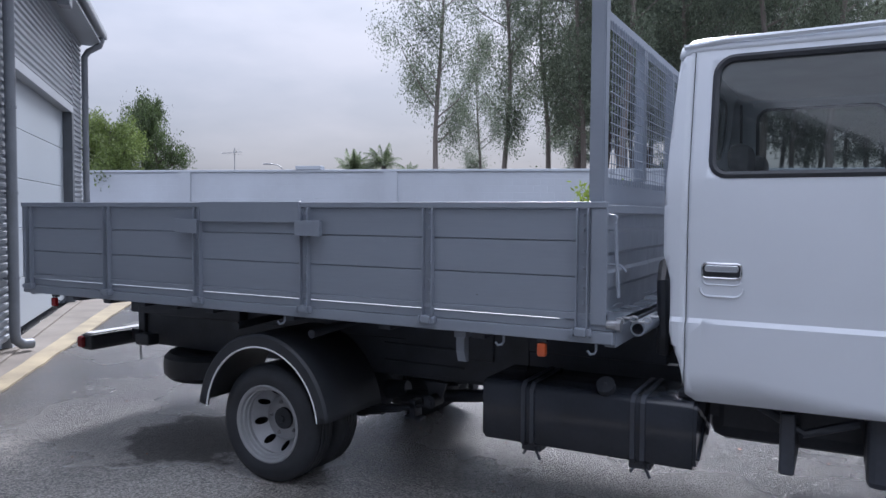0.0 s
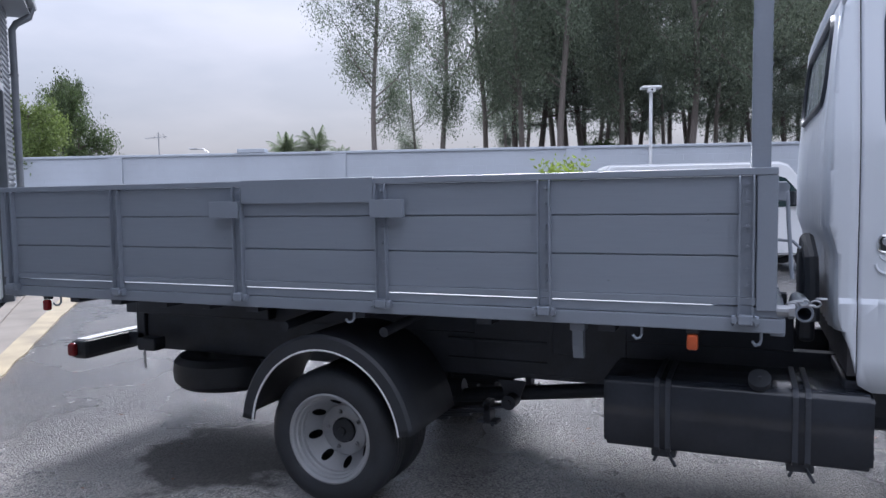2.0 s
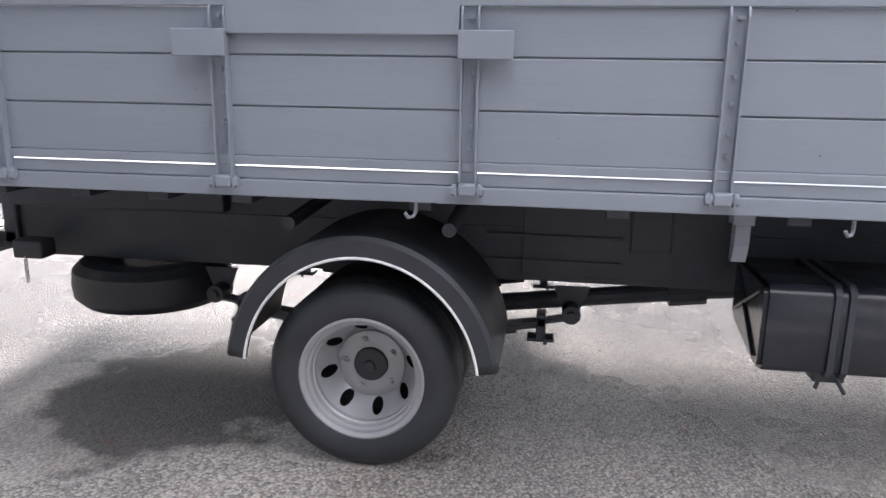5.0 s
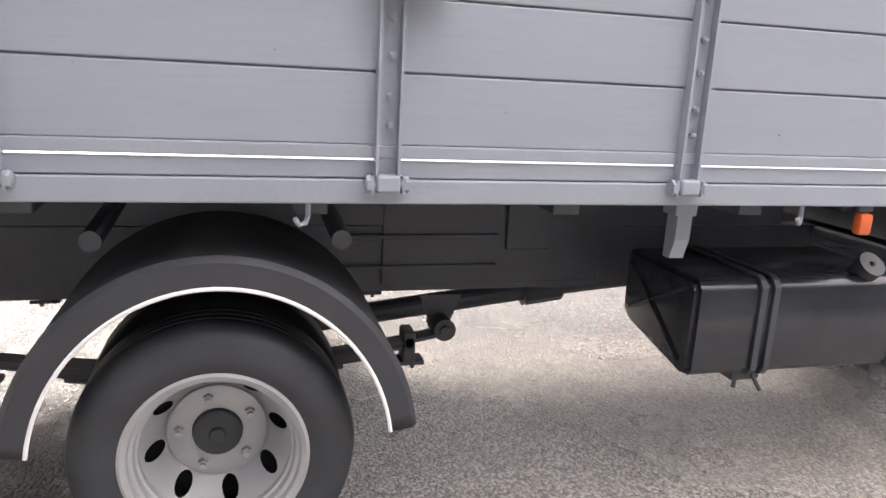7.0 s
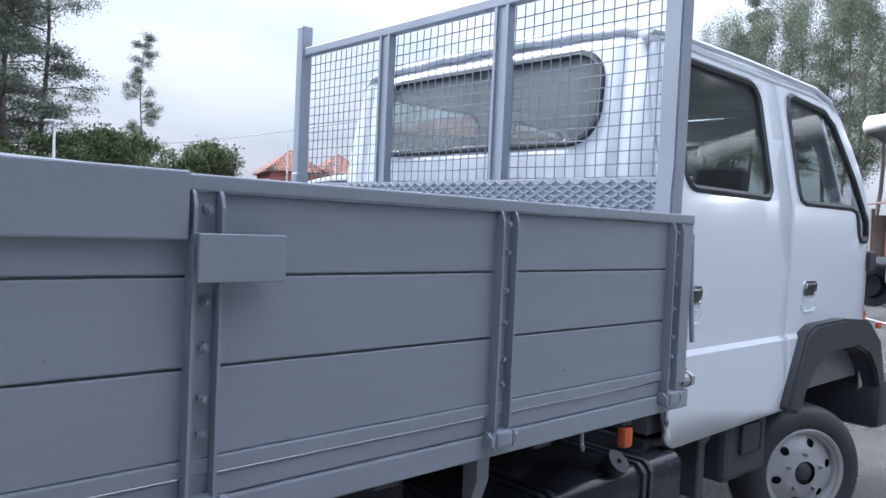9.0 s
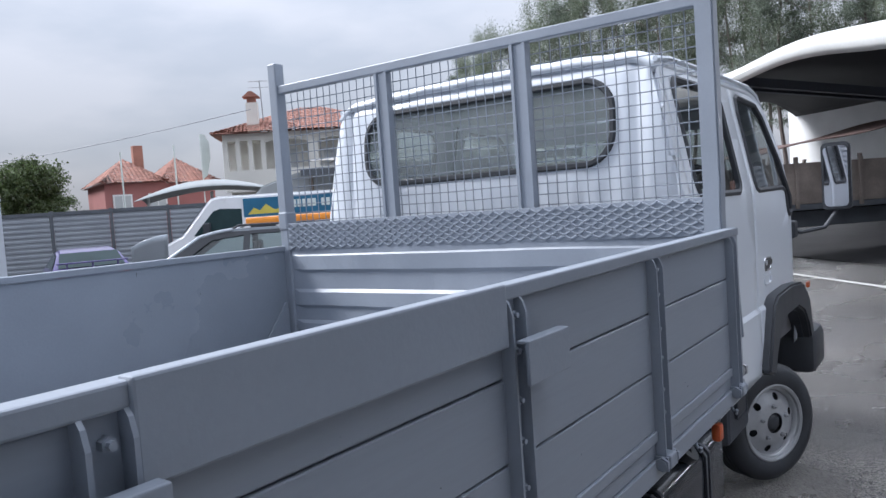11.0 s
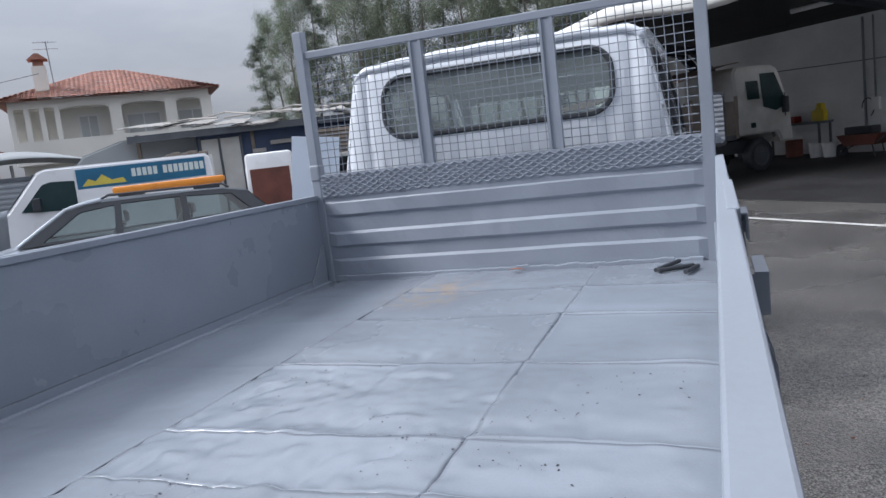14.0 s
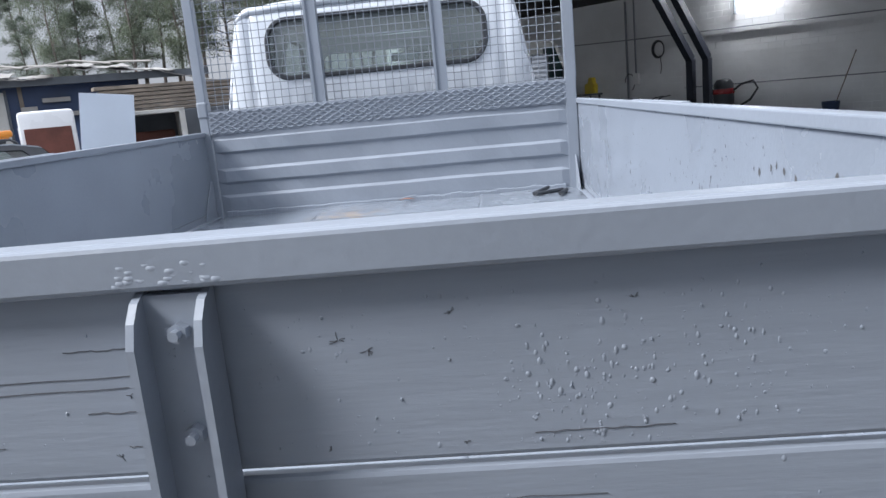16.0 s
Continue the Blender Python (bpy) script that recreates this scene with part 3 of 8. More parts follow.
for y in (0.81, 1.528):
    bm = BM()
    box(bm, 4.036, 4.07, y - 0.036, y + 0.036, 1.735, 2.398, 0.004)
    box(bm, 4.028, 4.037, y - 0.036, y - 0.022, 1.735, 2.398)
    box(bm, 4.028, 4.037, y + 0.022, y + 0.036, 1.735, 2.398)
    sub(bm, "upright", M_paint, headboard)
M_wire = mat("painted_wire", (0.27, 0.30, 0.35), 0.45, 0.2, 0.08, 20, 100, 0.05)
bm = BM()
ny = 47
for k in range(1, ny):
    y = 0.11 + (HBY - 0.11) * k / ny
    w = 0.004
    pts = [(4.078 + w * noise.noise((y * 9, z * 4, 0)), y + w * 1.3 * noise.noise((z * 3, y * 5, 7)), z) for z in [1.70 + 0.70 * j / 7 for j in range(8)]]
    tube(bm, pts, 0.0024, 5)
for k in range(1, 16):
    z = 1.70 + 0.70 * k / 16
    pts = [(4.082 + w * noise.noise((y * 4, z * 9, 3)), y, z + w * 1.2 * noise.noise((y * 3, z * 5, 9))) for y in [0.11 + (HBY - 0.11) * j / 24 for j in range(25)]]
    tube(bm, pts, 0.0024, 5)
sub(bm, "wire_grid", M_wire, headboard)
bm = BM()
box(bm, 4.022, 4.03, 0.10, HBY, 1.60, 1.737, 0.001)
plate = sub(bm, "tread_plate", M_paint, headboard, "grey tread plate with a raised diamond pattern")
bm = BM()
k = 0.10 - 0.24
while k < HBY - 0.016:
    for s in (-1, 1):
        p0, p1 = k, k + 0.235
        f0, f1 = max(0.0, (0.104 - p0) / 0.235), min(1.0, (HBY - 0.006 - p0) / 0.235)
        if f1 > f0:
            za, zb = (1.606, 1.732) if s > 0 else (1.732, 1.606)
            a, b = Vector((4.0205, p0 + 0.235 * f0, za + (zb - za) * f0)), Vector((4.0205, p0 + 0.235 * f1, za + (zb - za) * f1))
            d = (b - a).normalized()
            o = Vector((0, -d.z, d.y)) * 0.0042
            vs = [bm.verts.new(p) for p in (a - o, a + o, b + o, b - o)]
            top = [bm.verts.new(p.co + Vector((-0.004, 0, 0)) + (q.co - p.co) * 0.2) for p, q in zip(vs, (vs[1], vs[0], vs[3], vs[2]))]
            for i in range(4):
                j = (i + 1) % 4
                bm.faces.new((vs[i], vs[j], top[j], top[i]))
            bm.faces.new(top)
    k += 0.058
bmesh.ops.recalc_face_normals(bm, faces=bm.faces[:])
sub(bm, "tread_pattern", M_paint, headboard)
# ribbed panel, pressed from one sheet
zs = [(1.085, -0.008), (1.16, -0.008), (1.222, -0.008), (1.238, 0.004), (1.30, 0.004), (1.316, -0.008), (1.382, -0.008), (1.398, 0.004), (1.482, 0.004), (1.498, -0.008), (1.566, -0.008), (1.574, -0.003), (1.60, -0.003)]
bm = BM()
cols = [0.10 + (HBY - 0.104) * i / 40 for i in range(41)]
vv = [[bm.verts.new((4.03 + d * (1 if 0 < i < 40 else 0) + 0.007 * noise.noise((y * 3, z * 6, 2)) + 0.003 * noise.noise((y * 11, z * 15, 6)), y, z + 0.004 * noise.noise((y * 2, z * 9, 5)))) for z, d in zs] for i, y in enumerate(cols)]
for i in range(40):
    for j in range(len(zs) - 1):
        bm.faces.new((vv[i][j], vv[i][j + 1], vv[i + 1][j + 1], vv[i + 1][j]))
solid(sub(bm, "ribbed_panel", M_paint, headboard, "dented grey ribbed steel panel", False), 0.004, -1)
bm = BM()
for i in range(60):
    y = 0.15 + (HBY - 0.2) * i / 59
    h = 0.018 + 0.012 * noise.noise((y * 11, 0, 2))
    box(bm, 4.005, 4.026, y - 0.018, y + 0.018, 1.108, 1.12 + h, 0.004)
tagged(sub(bm, "weld_strip", M_paint, headboard), kind="stuff")
for y, s in ((0.07, 1), (BW - 0.05, -1)):
    bm = BM()
    e = 0.073 if s > 0 else 0.12
    prism(bm, [(4.02 - e, 1.108), (3.84 - e, 1.108), (3.85 - e, 1.14), (4.005 - e, 1.33), (4.02 - e, 1.33)], "y", y - 0.004, y + 0.004)
    sub(bm, "gusset", M_paint, headboard)
# the headboard stands over the front cross rail
for ob in (headboard, *headboard.children):
    if ob is not near_post and ob.type == "MESH" and not ob.name.startswith("gusset"):
        for v in ob.data.vertices:
            v.co.x -= 0.105
# latch lever, shackle and chain at the near front corner
bm = BM()
tube(bm, [(4.025, 0.05, 1.555), (4.03, 0.035, 1.53), (4.035, 0.034, 1.42), (4.045, 0.03, 1.28), (4.05, 0.028, 1.22)], 0.0075, 8)
cyl(bm, (4.02, 0.03, 1.55), (4.02, 0.062, 1.55), 0.018, 12)
box(bm, 3.995, 4.03, 0.03, 0.055, 1.50, 1.57, 0.006)
tube(bm, [(4.0, 0.045, 1.36), (4.05, 0.045, 1.355), (4.075, 0.05, 1.33)], 0.006, 6)
sub(bm, "latch", M_paint, truck)
bm = BM()
cyl(bm, (4.0, 0.04, 1.10), (4.04, 0.04, 1.10), 0.022, 12)
cyl(bm, (4.04, 0.04, 1.10), (4.06, 0.04, 1.10), 0.028, 6)
for k in range(6):
    cx, cz, cy = 4.05 + 0.022 * k, 1.12 + 0.012 * math.sin(k * 1.4), 0.05 + 0.03 * k
    tube(bm, [(cx + 0.018 * math.cos(a), cy + 0.012 * math.sin(a) * (k % 2), cz + 0.012 * math.sin(a) * (1 - k % 2)) for a in [math.tau * i / 10 for i in range(10)]], 0.0042, 6, True)
sub(bm, "shackle", M_steel, truck)
bm = BM()
lathe(bm, [(0.024, 0.0), (0.032, 0.0), (0.034, 0.02), (0.034, 0.40), (0.024, 0.40), (0.024, 0.02)], (4.10, 0.16, 1.075), 20, "y")
bmesh.ops.recalc_face_normals(bm, faces=bm.faces[:])
sub(bm, "roller", M_paint, truck, smooth=True)
# air intake duct behind the cab
bm = BM()
box(bm, 4.10, 4.165, 0.52, 0.72, 0.90, 1.30, 0.02)
tube(bm, [(4.13, 0.60, 1.25), (4.13, 0.56, 1.33), (4.14, 0.48, 1.26), (4.15, 0.47, 1.0)], 0.03, 10)
sub(bm, "air_intake", M_plastic, truck, "black air intake duct behind the cab")


# wheels
HUBZ, RK = 0.371, 0.955
sub_at = sub


def wheel(x, yo, s, dual, front=False):
    """yo: outer face of the tyre, s: +1 when the truck's middle lies at larger y."""
    c = (x, 0, HUBZ)
    turn = Matrix.Translation((x, yo + 0.1 * s, 0)) @ Matrix.Rotation(radians(-30), 4, "Z") @ Matrix.Translation((-x, -yo - 0.1 * s, 0)) if front else Matrix.Identity(4)

    def sub(bm, *a, **k):
        bmesh.ops.transform(bm, matrix=turn, verts=bm.verts[:])
        return sub_at(bm, *a, **k)

    def Yv(h):
        return yo + s * h
    # rim with its disc
    bm = BM()
    depth = 0.135 if not front else 0.02
    hub_r = 0.062 if front else 0.067

    def disc_y(r):
        if front:
            return Yv(0.012 + 0.02 * max(0, (0.10 - r)) / 0.1 * -1 + max(0, r - 0.12) * 0.45)
        return Yv(0.17 - 0.095 * min(1.0, max(0.0, r - 0.132) / 0.062) ** 1.2)
    ring = [[(q * math.cos(a), q * math.sin(a)) for a in [math.tau * i / 40 for i in range(40)]] for q in (0.116, 0.122)]
    circ = [(0.192 * math.cos(a), 0.192 * math.sin(a)) for a in [math.tau * i / 48 for i in range(48)]]
    holes = [[(hub_r * math.cos(a), hub_r * math.sin(a)) for a in [math.tau * i / 20 for i in range(20)]]]
    nh = 6 if front else 8
    for k in range(nh):
        a0 = math.tau * (k + 0.25) / nh
        hr = 0.157 if front else 0.161
        hx, hz = hr * math.cos(a0), hr * math.sin(a0)
        holes.append([(hx + 0.0225 * math.cos(a), hz + 0.0225 * math.sin(a)) for a in [math.tau * i / 14 for i in range(14)]])
    bm = sheet(circ, holes, lambda u, v: (x + u * RK, disc_y(math.hypot(u, v)), HUBZ + v * RK), [-0.18 + 0.02 * i for i in range(19)], [-0.18 + 0.02 * i for i in range(19)])
    if not front:
        lathe(bm, [(q * RK, Yv(h)) for q, h in ((hub_r, 0.165), (hub_r, 0.156), (0.127, 0.156), (0.131, 0.158), (0.132, 0.171))], c, 48)
    b2 = disc_y(0.192) - yo
    prof = [(0.192, b2), (0.196, yo * 0 + s * 0.03), (0.202, s * 0.022), (0.208, s * 0.02), (0.214, s * 0.006), (0.226, s * 0.0), (0.234, s * 0.003), (0.234, s * 0.02)]
    if not front:
        prof = [(0.192, b2), (0.190, s * 0.055), (0.196, s * 0.05), (0.2, s * 0.03), (0.209, s * 0.026), (0.213, s * 0.008), (0.226, s * 0.0), (0.234, s * 0.003), (0.234, s * 0.02)]
    lathe(bm, [(r * RK, yo + h) for r, h in prof], c, 64)
    bmesh.ops.recalc_face_normals(bm, faces=bm.faces[:])
    w = sub(bm, "wheel", M_rim, truck, "silver painted steel wheel with a black tyre", True)
    for k in range(2 if dual else 1):
        o = yo + s * 0.245 * k
        bm = BM()
        pr = [(0.225, 0.012), (0.236, 0.004), (0.262, -0.004), (0.29, -0.006), (0.315, 0.001), (0.335, 0.012), (0.349, 0.028), (0.3555, 0.045)]
        tread = []
        for g in (0.062, 0.093, 0.124, 0.155):
            tread += [(0.356, g - 0.004), (0.346, g - 0.003), (0.346, g + 0.003), (0.356, g + 0.004)]
        pr = pr + tread + [(r, 0.2 - h) for r, h in pr[::-1]]
        lathe(bm, [(r * RK, o + s * h) for r, h in pr], c, 72)
        bmesh.ops.recalc_face_normals(bm, faces=bm.faces[:])
        sub(bm, "tyre", M_rubber, w, smooth=True)
    bm = BM()
    if front:
        lathe(bm, [(0.001, Yv(0.002)), (0.03, Yv(0.002)), (0.04, Yv(0.008)), (0.062, Yv(0.03))], c, 24)
    else:
        lathe(bm, [(0.001, Yv(0.125)), (0.018, Yv(0.125)), (0.022, Yv(0.133)), (0.05, Yv(0.136)), (0.061, Yv(0.142)), (0.064, Yv(0.165)), (0.12, Yv(0.19)), (0.2, Yv(0.2))], c, 24)
    bmesh.ops.recalc_face_normals(bm, faces=bm.faces[:])
    sub(bm, "hub", M_rubber, w, smooth=True)
    for k in range(5 if not front else 5):
        a = math.tau * (k + (0.25 if front else 0.43)) / 5
        p = (x + 0.095 * math.cos(a), HUBZ + 0.095 * math.sin(a))
        d = disc_y(0.09) if front else Yv(0.156)
        bm = BM()
        cyl(bm, (p[0], d + s * 0.004, p[1]), (p[0], d - s * 0.016, p[1]), 0.0135, 6)
        cyl(bm, (p[0], d - s * 0.016, p[1]), (p[0], d - s * 0.026, p[1]), 0.008, 8)
        sub(bm, "wheel_nut", M_rim, w)
    if front:
        bm = BM()
        cyl(bm, (x, Yv(0.06), HUBZ), (x, Yv(0.16), HUBZ), 0.17, 32)
        sub(bm, "brake_drum", M_black, w)


for sgn in (1, -1):
    HUBZ = 0.371
    wheel(2.035, 0.13 if sgn > 0 else W - 0.13, sgn, True)
    HUBZ = 0.396
    wheel(5.78, 0.265 if sgn > 0 else W - 0.22, sgn, False, True)

# rear mudguards
for sgn, y0 in ((1, 0.065), (-1, W - 0.065)):
    bm = BM()

    def arc(r, a):
        return (2.045 + r * 0.90 * math.cos(a), 0.388 + r * 0.965 * math.sin(a))
    angs = [radians(8 + 164 * i / 40) for i in range(41)]
    ri, ro = 0.452, 0.52
    rows = []
    for r, y in ((ri - 0.004, y0 + sgn * 0.014), (ri, y0), (ro - 0.012, y0), (ro, y0 + sgn * 0.012), (ro, y0 + sgn * 0.52)):
        rows.append([bm.verts.new((arc(r, a)[0], y, arc(r, a)[1])) for a in angs])
    for a, b in zip(rows, rows[1:]):
        for i in range(40):
            bm.faces.new((a[i], a[i + 1], b[i + 1], b[i]))
    bmesh.ops.recalc_face_normals(bm, faces=bm.faces[:])
    guard = solid(sub(bm, "mudguard", M_plastic, truck, "black mudguard with a white edge trim", True), 0.004, 1)
    bm = BM()
    tube(bm, [(arc(ri - 0.003, a)[0], y0 - sgn * 0.001, arc(ri - 0.003, a)[1]) for a in angs], 0.0055, 6)
    sub(bm, "edge_trim", M_trim, guard)
    for ax in (1.78, 2.33):
        bm = BM()
        cyl(bm, (ax, y0 + sgn * 0.1, 0.905), (ax, y0 + sgn * 0.6, 0.93), 0.024, 12)
        sub(bm, "mudguard_arm", M_black, guard)
# chassis
for y in (0.81, W - 0.81):
    s = 1 if y < 1 else -1
    bm = BM()
    box(bm, 0.25, 6.5, *sorted((y, y + s * 0.006)), 0.575, 0.80, 0.001)
    for z in (0.575, 0.794):
        box(bm, 0.25, 6.5, *sorted((y + s * 0.006, y + s * 0.07)), z, z + 0.006)
    box(bm, 0.1, 4.1, *sorted((y - s * 0.01, y + s * 0.06)), 0.803, 0.985, 0.004)
    box(bm, 2.55, 3.35, *sorted((y - s * 0.012, y - s * 0.001)), 0.60, 0.92, 0.003)
    box(bm, 2.98, 3.14, *sorted((y - s * 0.03, y - s * 0.012)), 0.72, 0.95, 0.006)
    box(bm, 2.40, 2.95, *sorted((y - s * 0.022, y - s * 0.012)), 0.76, 0.775, 0.003)
    box(bm, 2.40, 2.95, *sorted((y - s * 0.022, y - s * 0.012)), 0.66, 0.67, 0.003)
    sub(bm, "frame_rail", M_black, truck)
    bm = BM()
    for k in range(5):
        L = 0.78 - 0.12 * k
        pts = [(2.0 + L * q, 0.352 - 0.014 * k + 0.085 * (q * L / 0.78) ** 2) for q in [-1 + i / 6 for i in range(13)]]
        for p, q in zip(pts, pts[1:]):
            prism(bm, [p, q, (q[0], q[1] + 0.012), (p[0], p[1] + 0.012)], "y", *sorted((y - s * 0.075, y - s * 0.005)))
    sub(bm, "leaf_spring", M_black, truck)
    for x, f in ((2.76, 1), (1.23, -1)):
        bm = BM()
        cyl(bm, (x, y - s * 0.09, 0.458), (x, y + s * 0.02, 0.458), 0.038, 18)
        cyl(bm, (x, y - s * 0.105, 0.458), (x, y - s * 0.09, 0.458), 0.02, 6)
        prism(bm, [(x - 0.075, 0.56), (x - 0.03, 0.445), (x + 0.03, 0.445), (x + 0.075, 0.56)], "y", *sorted((y - s * 0.012, y + s * 0.0)))
        cyl(bm, (x - f * 0.12, y - s * 0.09, 0.42), (x - f * 0.12, y + s * 0.0, 0.42), 0.018, 10)
        box(bm, x - f * 0.12 - 0.02, x - f * 0.12 + 0.02, *sorted((y - s * 0.09, y + s * 0.0)), 0.34, 0.455, 0.006)
        box(bm, x - f * 0.12 - 0.055, x - f * 0.12 + 0.055, *sorted((y - s * 0.085, y - s * 0.01)), 0.335, 0.352, 0.004)
        cyl(bm, (x - f * 0.10, y - s * 0.05, 0.315), (x - f * 0.10, y - s * 0.05, 0.345), 0.009, 6)
        sub(bm, "spring_hanger", M_black, truck)
    for x in (1.98, 2.12):
        bm = BM()
        box(bm, x - 0.012, x + 0.012, *sorted((y - s * 0.075, y + s * 0.02)), 0.36, 0.52)
        sub(bm, "spring_bolt", M_black, truck)
for x in (0.35, 1.3, 2.75, 3.6, 4.6, 6.3):
    bm = BM()
    box(bm, x - 0.04, x + 0.04, 0.82, W - 0.82, 0.6, 0.76, 0.005)
    sub(bm, "chassis_member", M_black, truck)
bm = BM()
cyl(bm, (2.05, 0.4, 0.394), (2.05, W - 0.4, 0.394), 0.06, 16)
bmesh.ops.create_uvsphere(bm, u_segments=20, v_segments=12, radius=0.17, matrix=Matrix.Translation((2.05, CY, 0.36)))
cyl(bm, (2.05, CY, 0.36), (2.35, CY, 0.40), 0.09, 16, 0.05)
sub(bm, "rear_axle", M_black, truck, smooth=True)
bm = BM()
cyl(bm, (5.80, 0.45, 0.36), (5.80, W - 0.45, 0.36), 0.05, 12)
sub(bm, "front_axle", M_black, truck, smooth=True)
bm = BM()
cyl(bm, (2.3, CY, 0.345), (3.3, CY, 0.468), 0.042, 16)
cyl(bm, (3.3, CY, 0.47), (4.3, CY, 0.56), 0.042, 16)
cyl(bm, (3.2, CY, 0.46), (3.36, CY, 0.48), 0.07, 12)
sub(bm, "drive_shaft", M_black, truck)
bm = BM()
box(bm, 4.3, 5.6, 0.8, 1.5, 0.45, 0.95, 0.08)
box(bm, 5.2, 6.5, 0.72, 1.6, 0.5, 0.95, 0.08)
sub(bm, "engine", M_black, truck)
bm = BM()
lathe(bm, [(0.19, -0.09), (0.24, -0.1), (0.31, -0.095), (0.345, -0.06), (0.352, 0.0), (0.345, 0.06), (0.31, 0.095), (0.24, 0.1), (0.19, 0.09), (0.05, 0.02), (0.001, 0.02)], (0.84, 0.92, 0.47), 48, "z")
bmesh.ops.recalc_face_normals(bm, faces=bm.faces[:])
sub(bm, "spare_wheel", M_rubber, truck, "spare tyre slung under the chassis", True)
bm = BM()
box(bm, 0.5, 1.2, 0.86, 0.92, 0.56, 0.6, 0.005)
box(bm, 0.36, 0.5, 0.62, 0.72, 0.60, 0.68, 0.01)
box(bm, 0.2, 0.27, 0.78, W - 0.78, 0.62, 1.0, 0.01)
box(bm, 0.3, 1.3, 0.7, 0.78, 0.82, 0.95, 0.01)
sub(bm, "rear_frame", M_black, truck)
# rear under-run bar with a lamp at each end
bm = BM()
box(bm, 0.0, 0.13, 0.43, W - 0.43, 0.56, 0.68, 0.028)
bar = sub(bm, "rear_bumper", M_plastic, truck, "black rear under-run bar with red end lamps")
bm = BM()
box(bm, 0.02, 0.11, 0.47, 1.0, 0.6795, 0.6825)
sub(bm, "reflective_strip", M_trim, bar)
for y in (0.43, W - 0.43):
    bm = BM()
    box(bm, 0.005, 0.07, y - 0.03, y + 0.012, 0.58, 0.665, 0.02)
    sub(bm, "end_lamp", M_red, bar)
for y in (0.75, W - 0.75):
    bm = BM()
    box(bm, 0.13, 0.26, y + 0.05 * (1 if y < 1 else -1) - 0.02, y + 0.05 * (1 if y < 1 else -1) + 0.02, 0.60, 0.68, 0.004)
    sub(bm, "bumper_arm", M_black, bar)
bm = BM()
for k in range(7):
    z = 0.60 - 0.016 * k
    tube(bm, [(0.42 + 0.008 * math.cos(a) * (k % 2), 0.62 + 0.008 * math.cos(a) * (1 - k % 2), z + 0.012 * math.sin(a)) for a in [math.tau * i / 8 for i in range(8)]], 0.0025, 5, True)
sub(bm, "chain", M_steel, truck)

# side marker lamps
for x in (0.31, 3.71):
    for y, s in ((0.03, 1), (W - 0.03, -1)):
        bm = BM()
        box(bm, x - 0.024, x + 0.024, *sorted((y, y + s * 0.03)), 1.0, 1.055, 0.006)
        lamp = sub(bm, "side_marker", M_plastic, truck, "orange side marker lamp on a black bracket" if x > 1 else "red-orange side marker lamp on a black bracket")
        bm = BM()
        box(bm, x - 0.021, x + 0.021, *sorted((y - s * 0.010, y + s * 0.022)), 0.938, 0.998, 0.010)
        sub(bm, "lens", M_orange if x > 1 else M_red, lamp, smooth=True)

# fuel tank with straps and filler
tank_sec = [(0.21, 0.76), (0.195, 0.74), (0.195, 0.50), (0.21, 0.48), (0.255, 0.473), (0.56, 0.53), (0.60, 0.565), (0.60, 0.76), (0.585, 0.77), (0.225, 0.77)]
bm = BM()
prism(bm, tank_sec, "x", 3.345, 4.345)
bmesh.ops.bevel(bm, geom=[e for e in bm.edges if abs(e.verts[0].co.x - e.verts[1].co.x) < 0.01], offset=0.014, segments=2, affect="EDGES")
tank = sub(bm, "fuel_tank", M_tank, truck, "black gloss painted steel fuel tank", True)
mid = (0.395, 0.625)
for x in (3.585, 4.10):
    bm = BM()
    for a, b in zip(tank_sec, tank_sec[1:] + tank_sec[:1]):
        for dx in (-0.022, 0.022):
            q = [((p[0] - mid[0]) * k + mid[0], (p[1] - mid[1]) * k + mid[1]) for p in (a, b) for k in (1.004, 1.05)]
            prism(bm, [q[0], q[2], q[3], q[1]], "x", x + dx - 0.01, x + dx + 0.01)
    box(bm, x - 0.05, x + 0.05, 0.24, 0.34, 0.435, 0.475, 0.008)
    tube(bm, [(x + 0.02, 0.24, 0.455), (x + 0.05, 0.23, 0.405)], 0.007, 6)
    tube(bm, [(x - 0.02, 0.26, 0.455), (x - 0.04, 0.24, 0.415)], 0.007, 6)
    sub(bm, "strap", M_black, tank)
bm = BM()
cyl(bm, (3.95, 0.27, 0.745), (3.95, 0.225, 0.79), 0.034, 20)
cyl(bm, (3.95, 0.23, 0.785), (3.95, 0.207, 0.808), 0.042, 20)
box(bm, 3.944, 3.956, 0.2, 0.214, 0.78, 0.815, 0.002)
sub(bm, "filler_cap", M_plastic, tank)
for xe in (3.3445, 4.3455):
    bm = BM()
    for a, b in (((0.25, 0.515), (0.56, 0.735)), ((0.25, 0.735), (0.55, 0.585))):
        tube(bm, [(xe, *a), (xe, *b)], 0.009, 6)
    sub(bm, "end_rib", M_tank, tank)
bm = BM()
box(bm, 4.66, 4.72, 0.3, 0.75, 0.49, 0.75, 0.01)
box(bm, 4.98, 5.40, 0.34, 0.75, 0.47, 0.80, 0.03)
box(bm, 5.10, 5.30, 0.325, 0.345, 0.58, 0.72, 0.02)
tube(bm, [(4.55, 0.4, 0.76), (4.75, 0.36, 0.66), (4.95, 0.4, 0.72)], 0.02, 8)
box(bm, 4.25, 5.4, 0.3, 0.8, 0.76, 0.8, 0.01)
sub(bm, "step_bracket", M_black, truck)


# ---- cab ----
CB = CY + 0.045


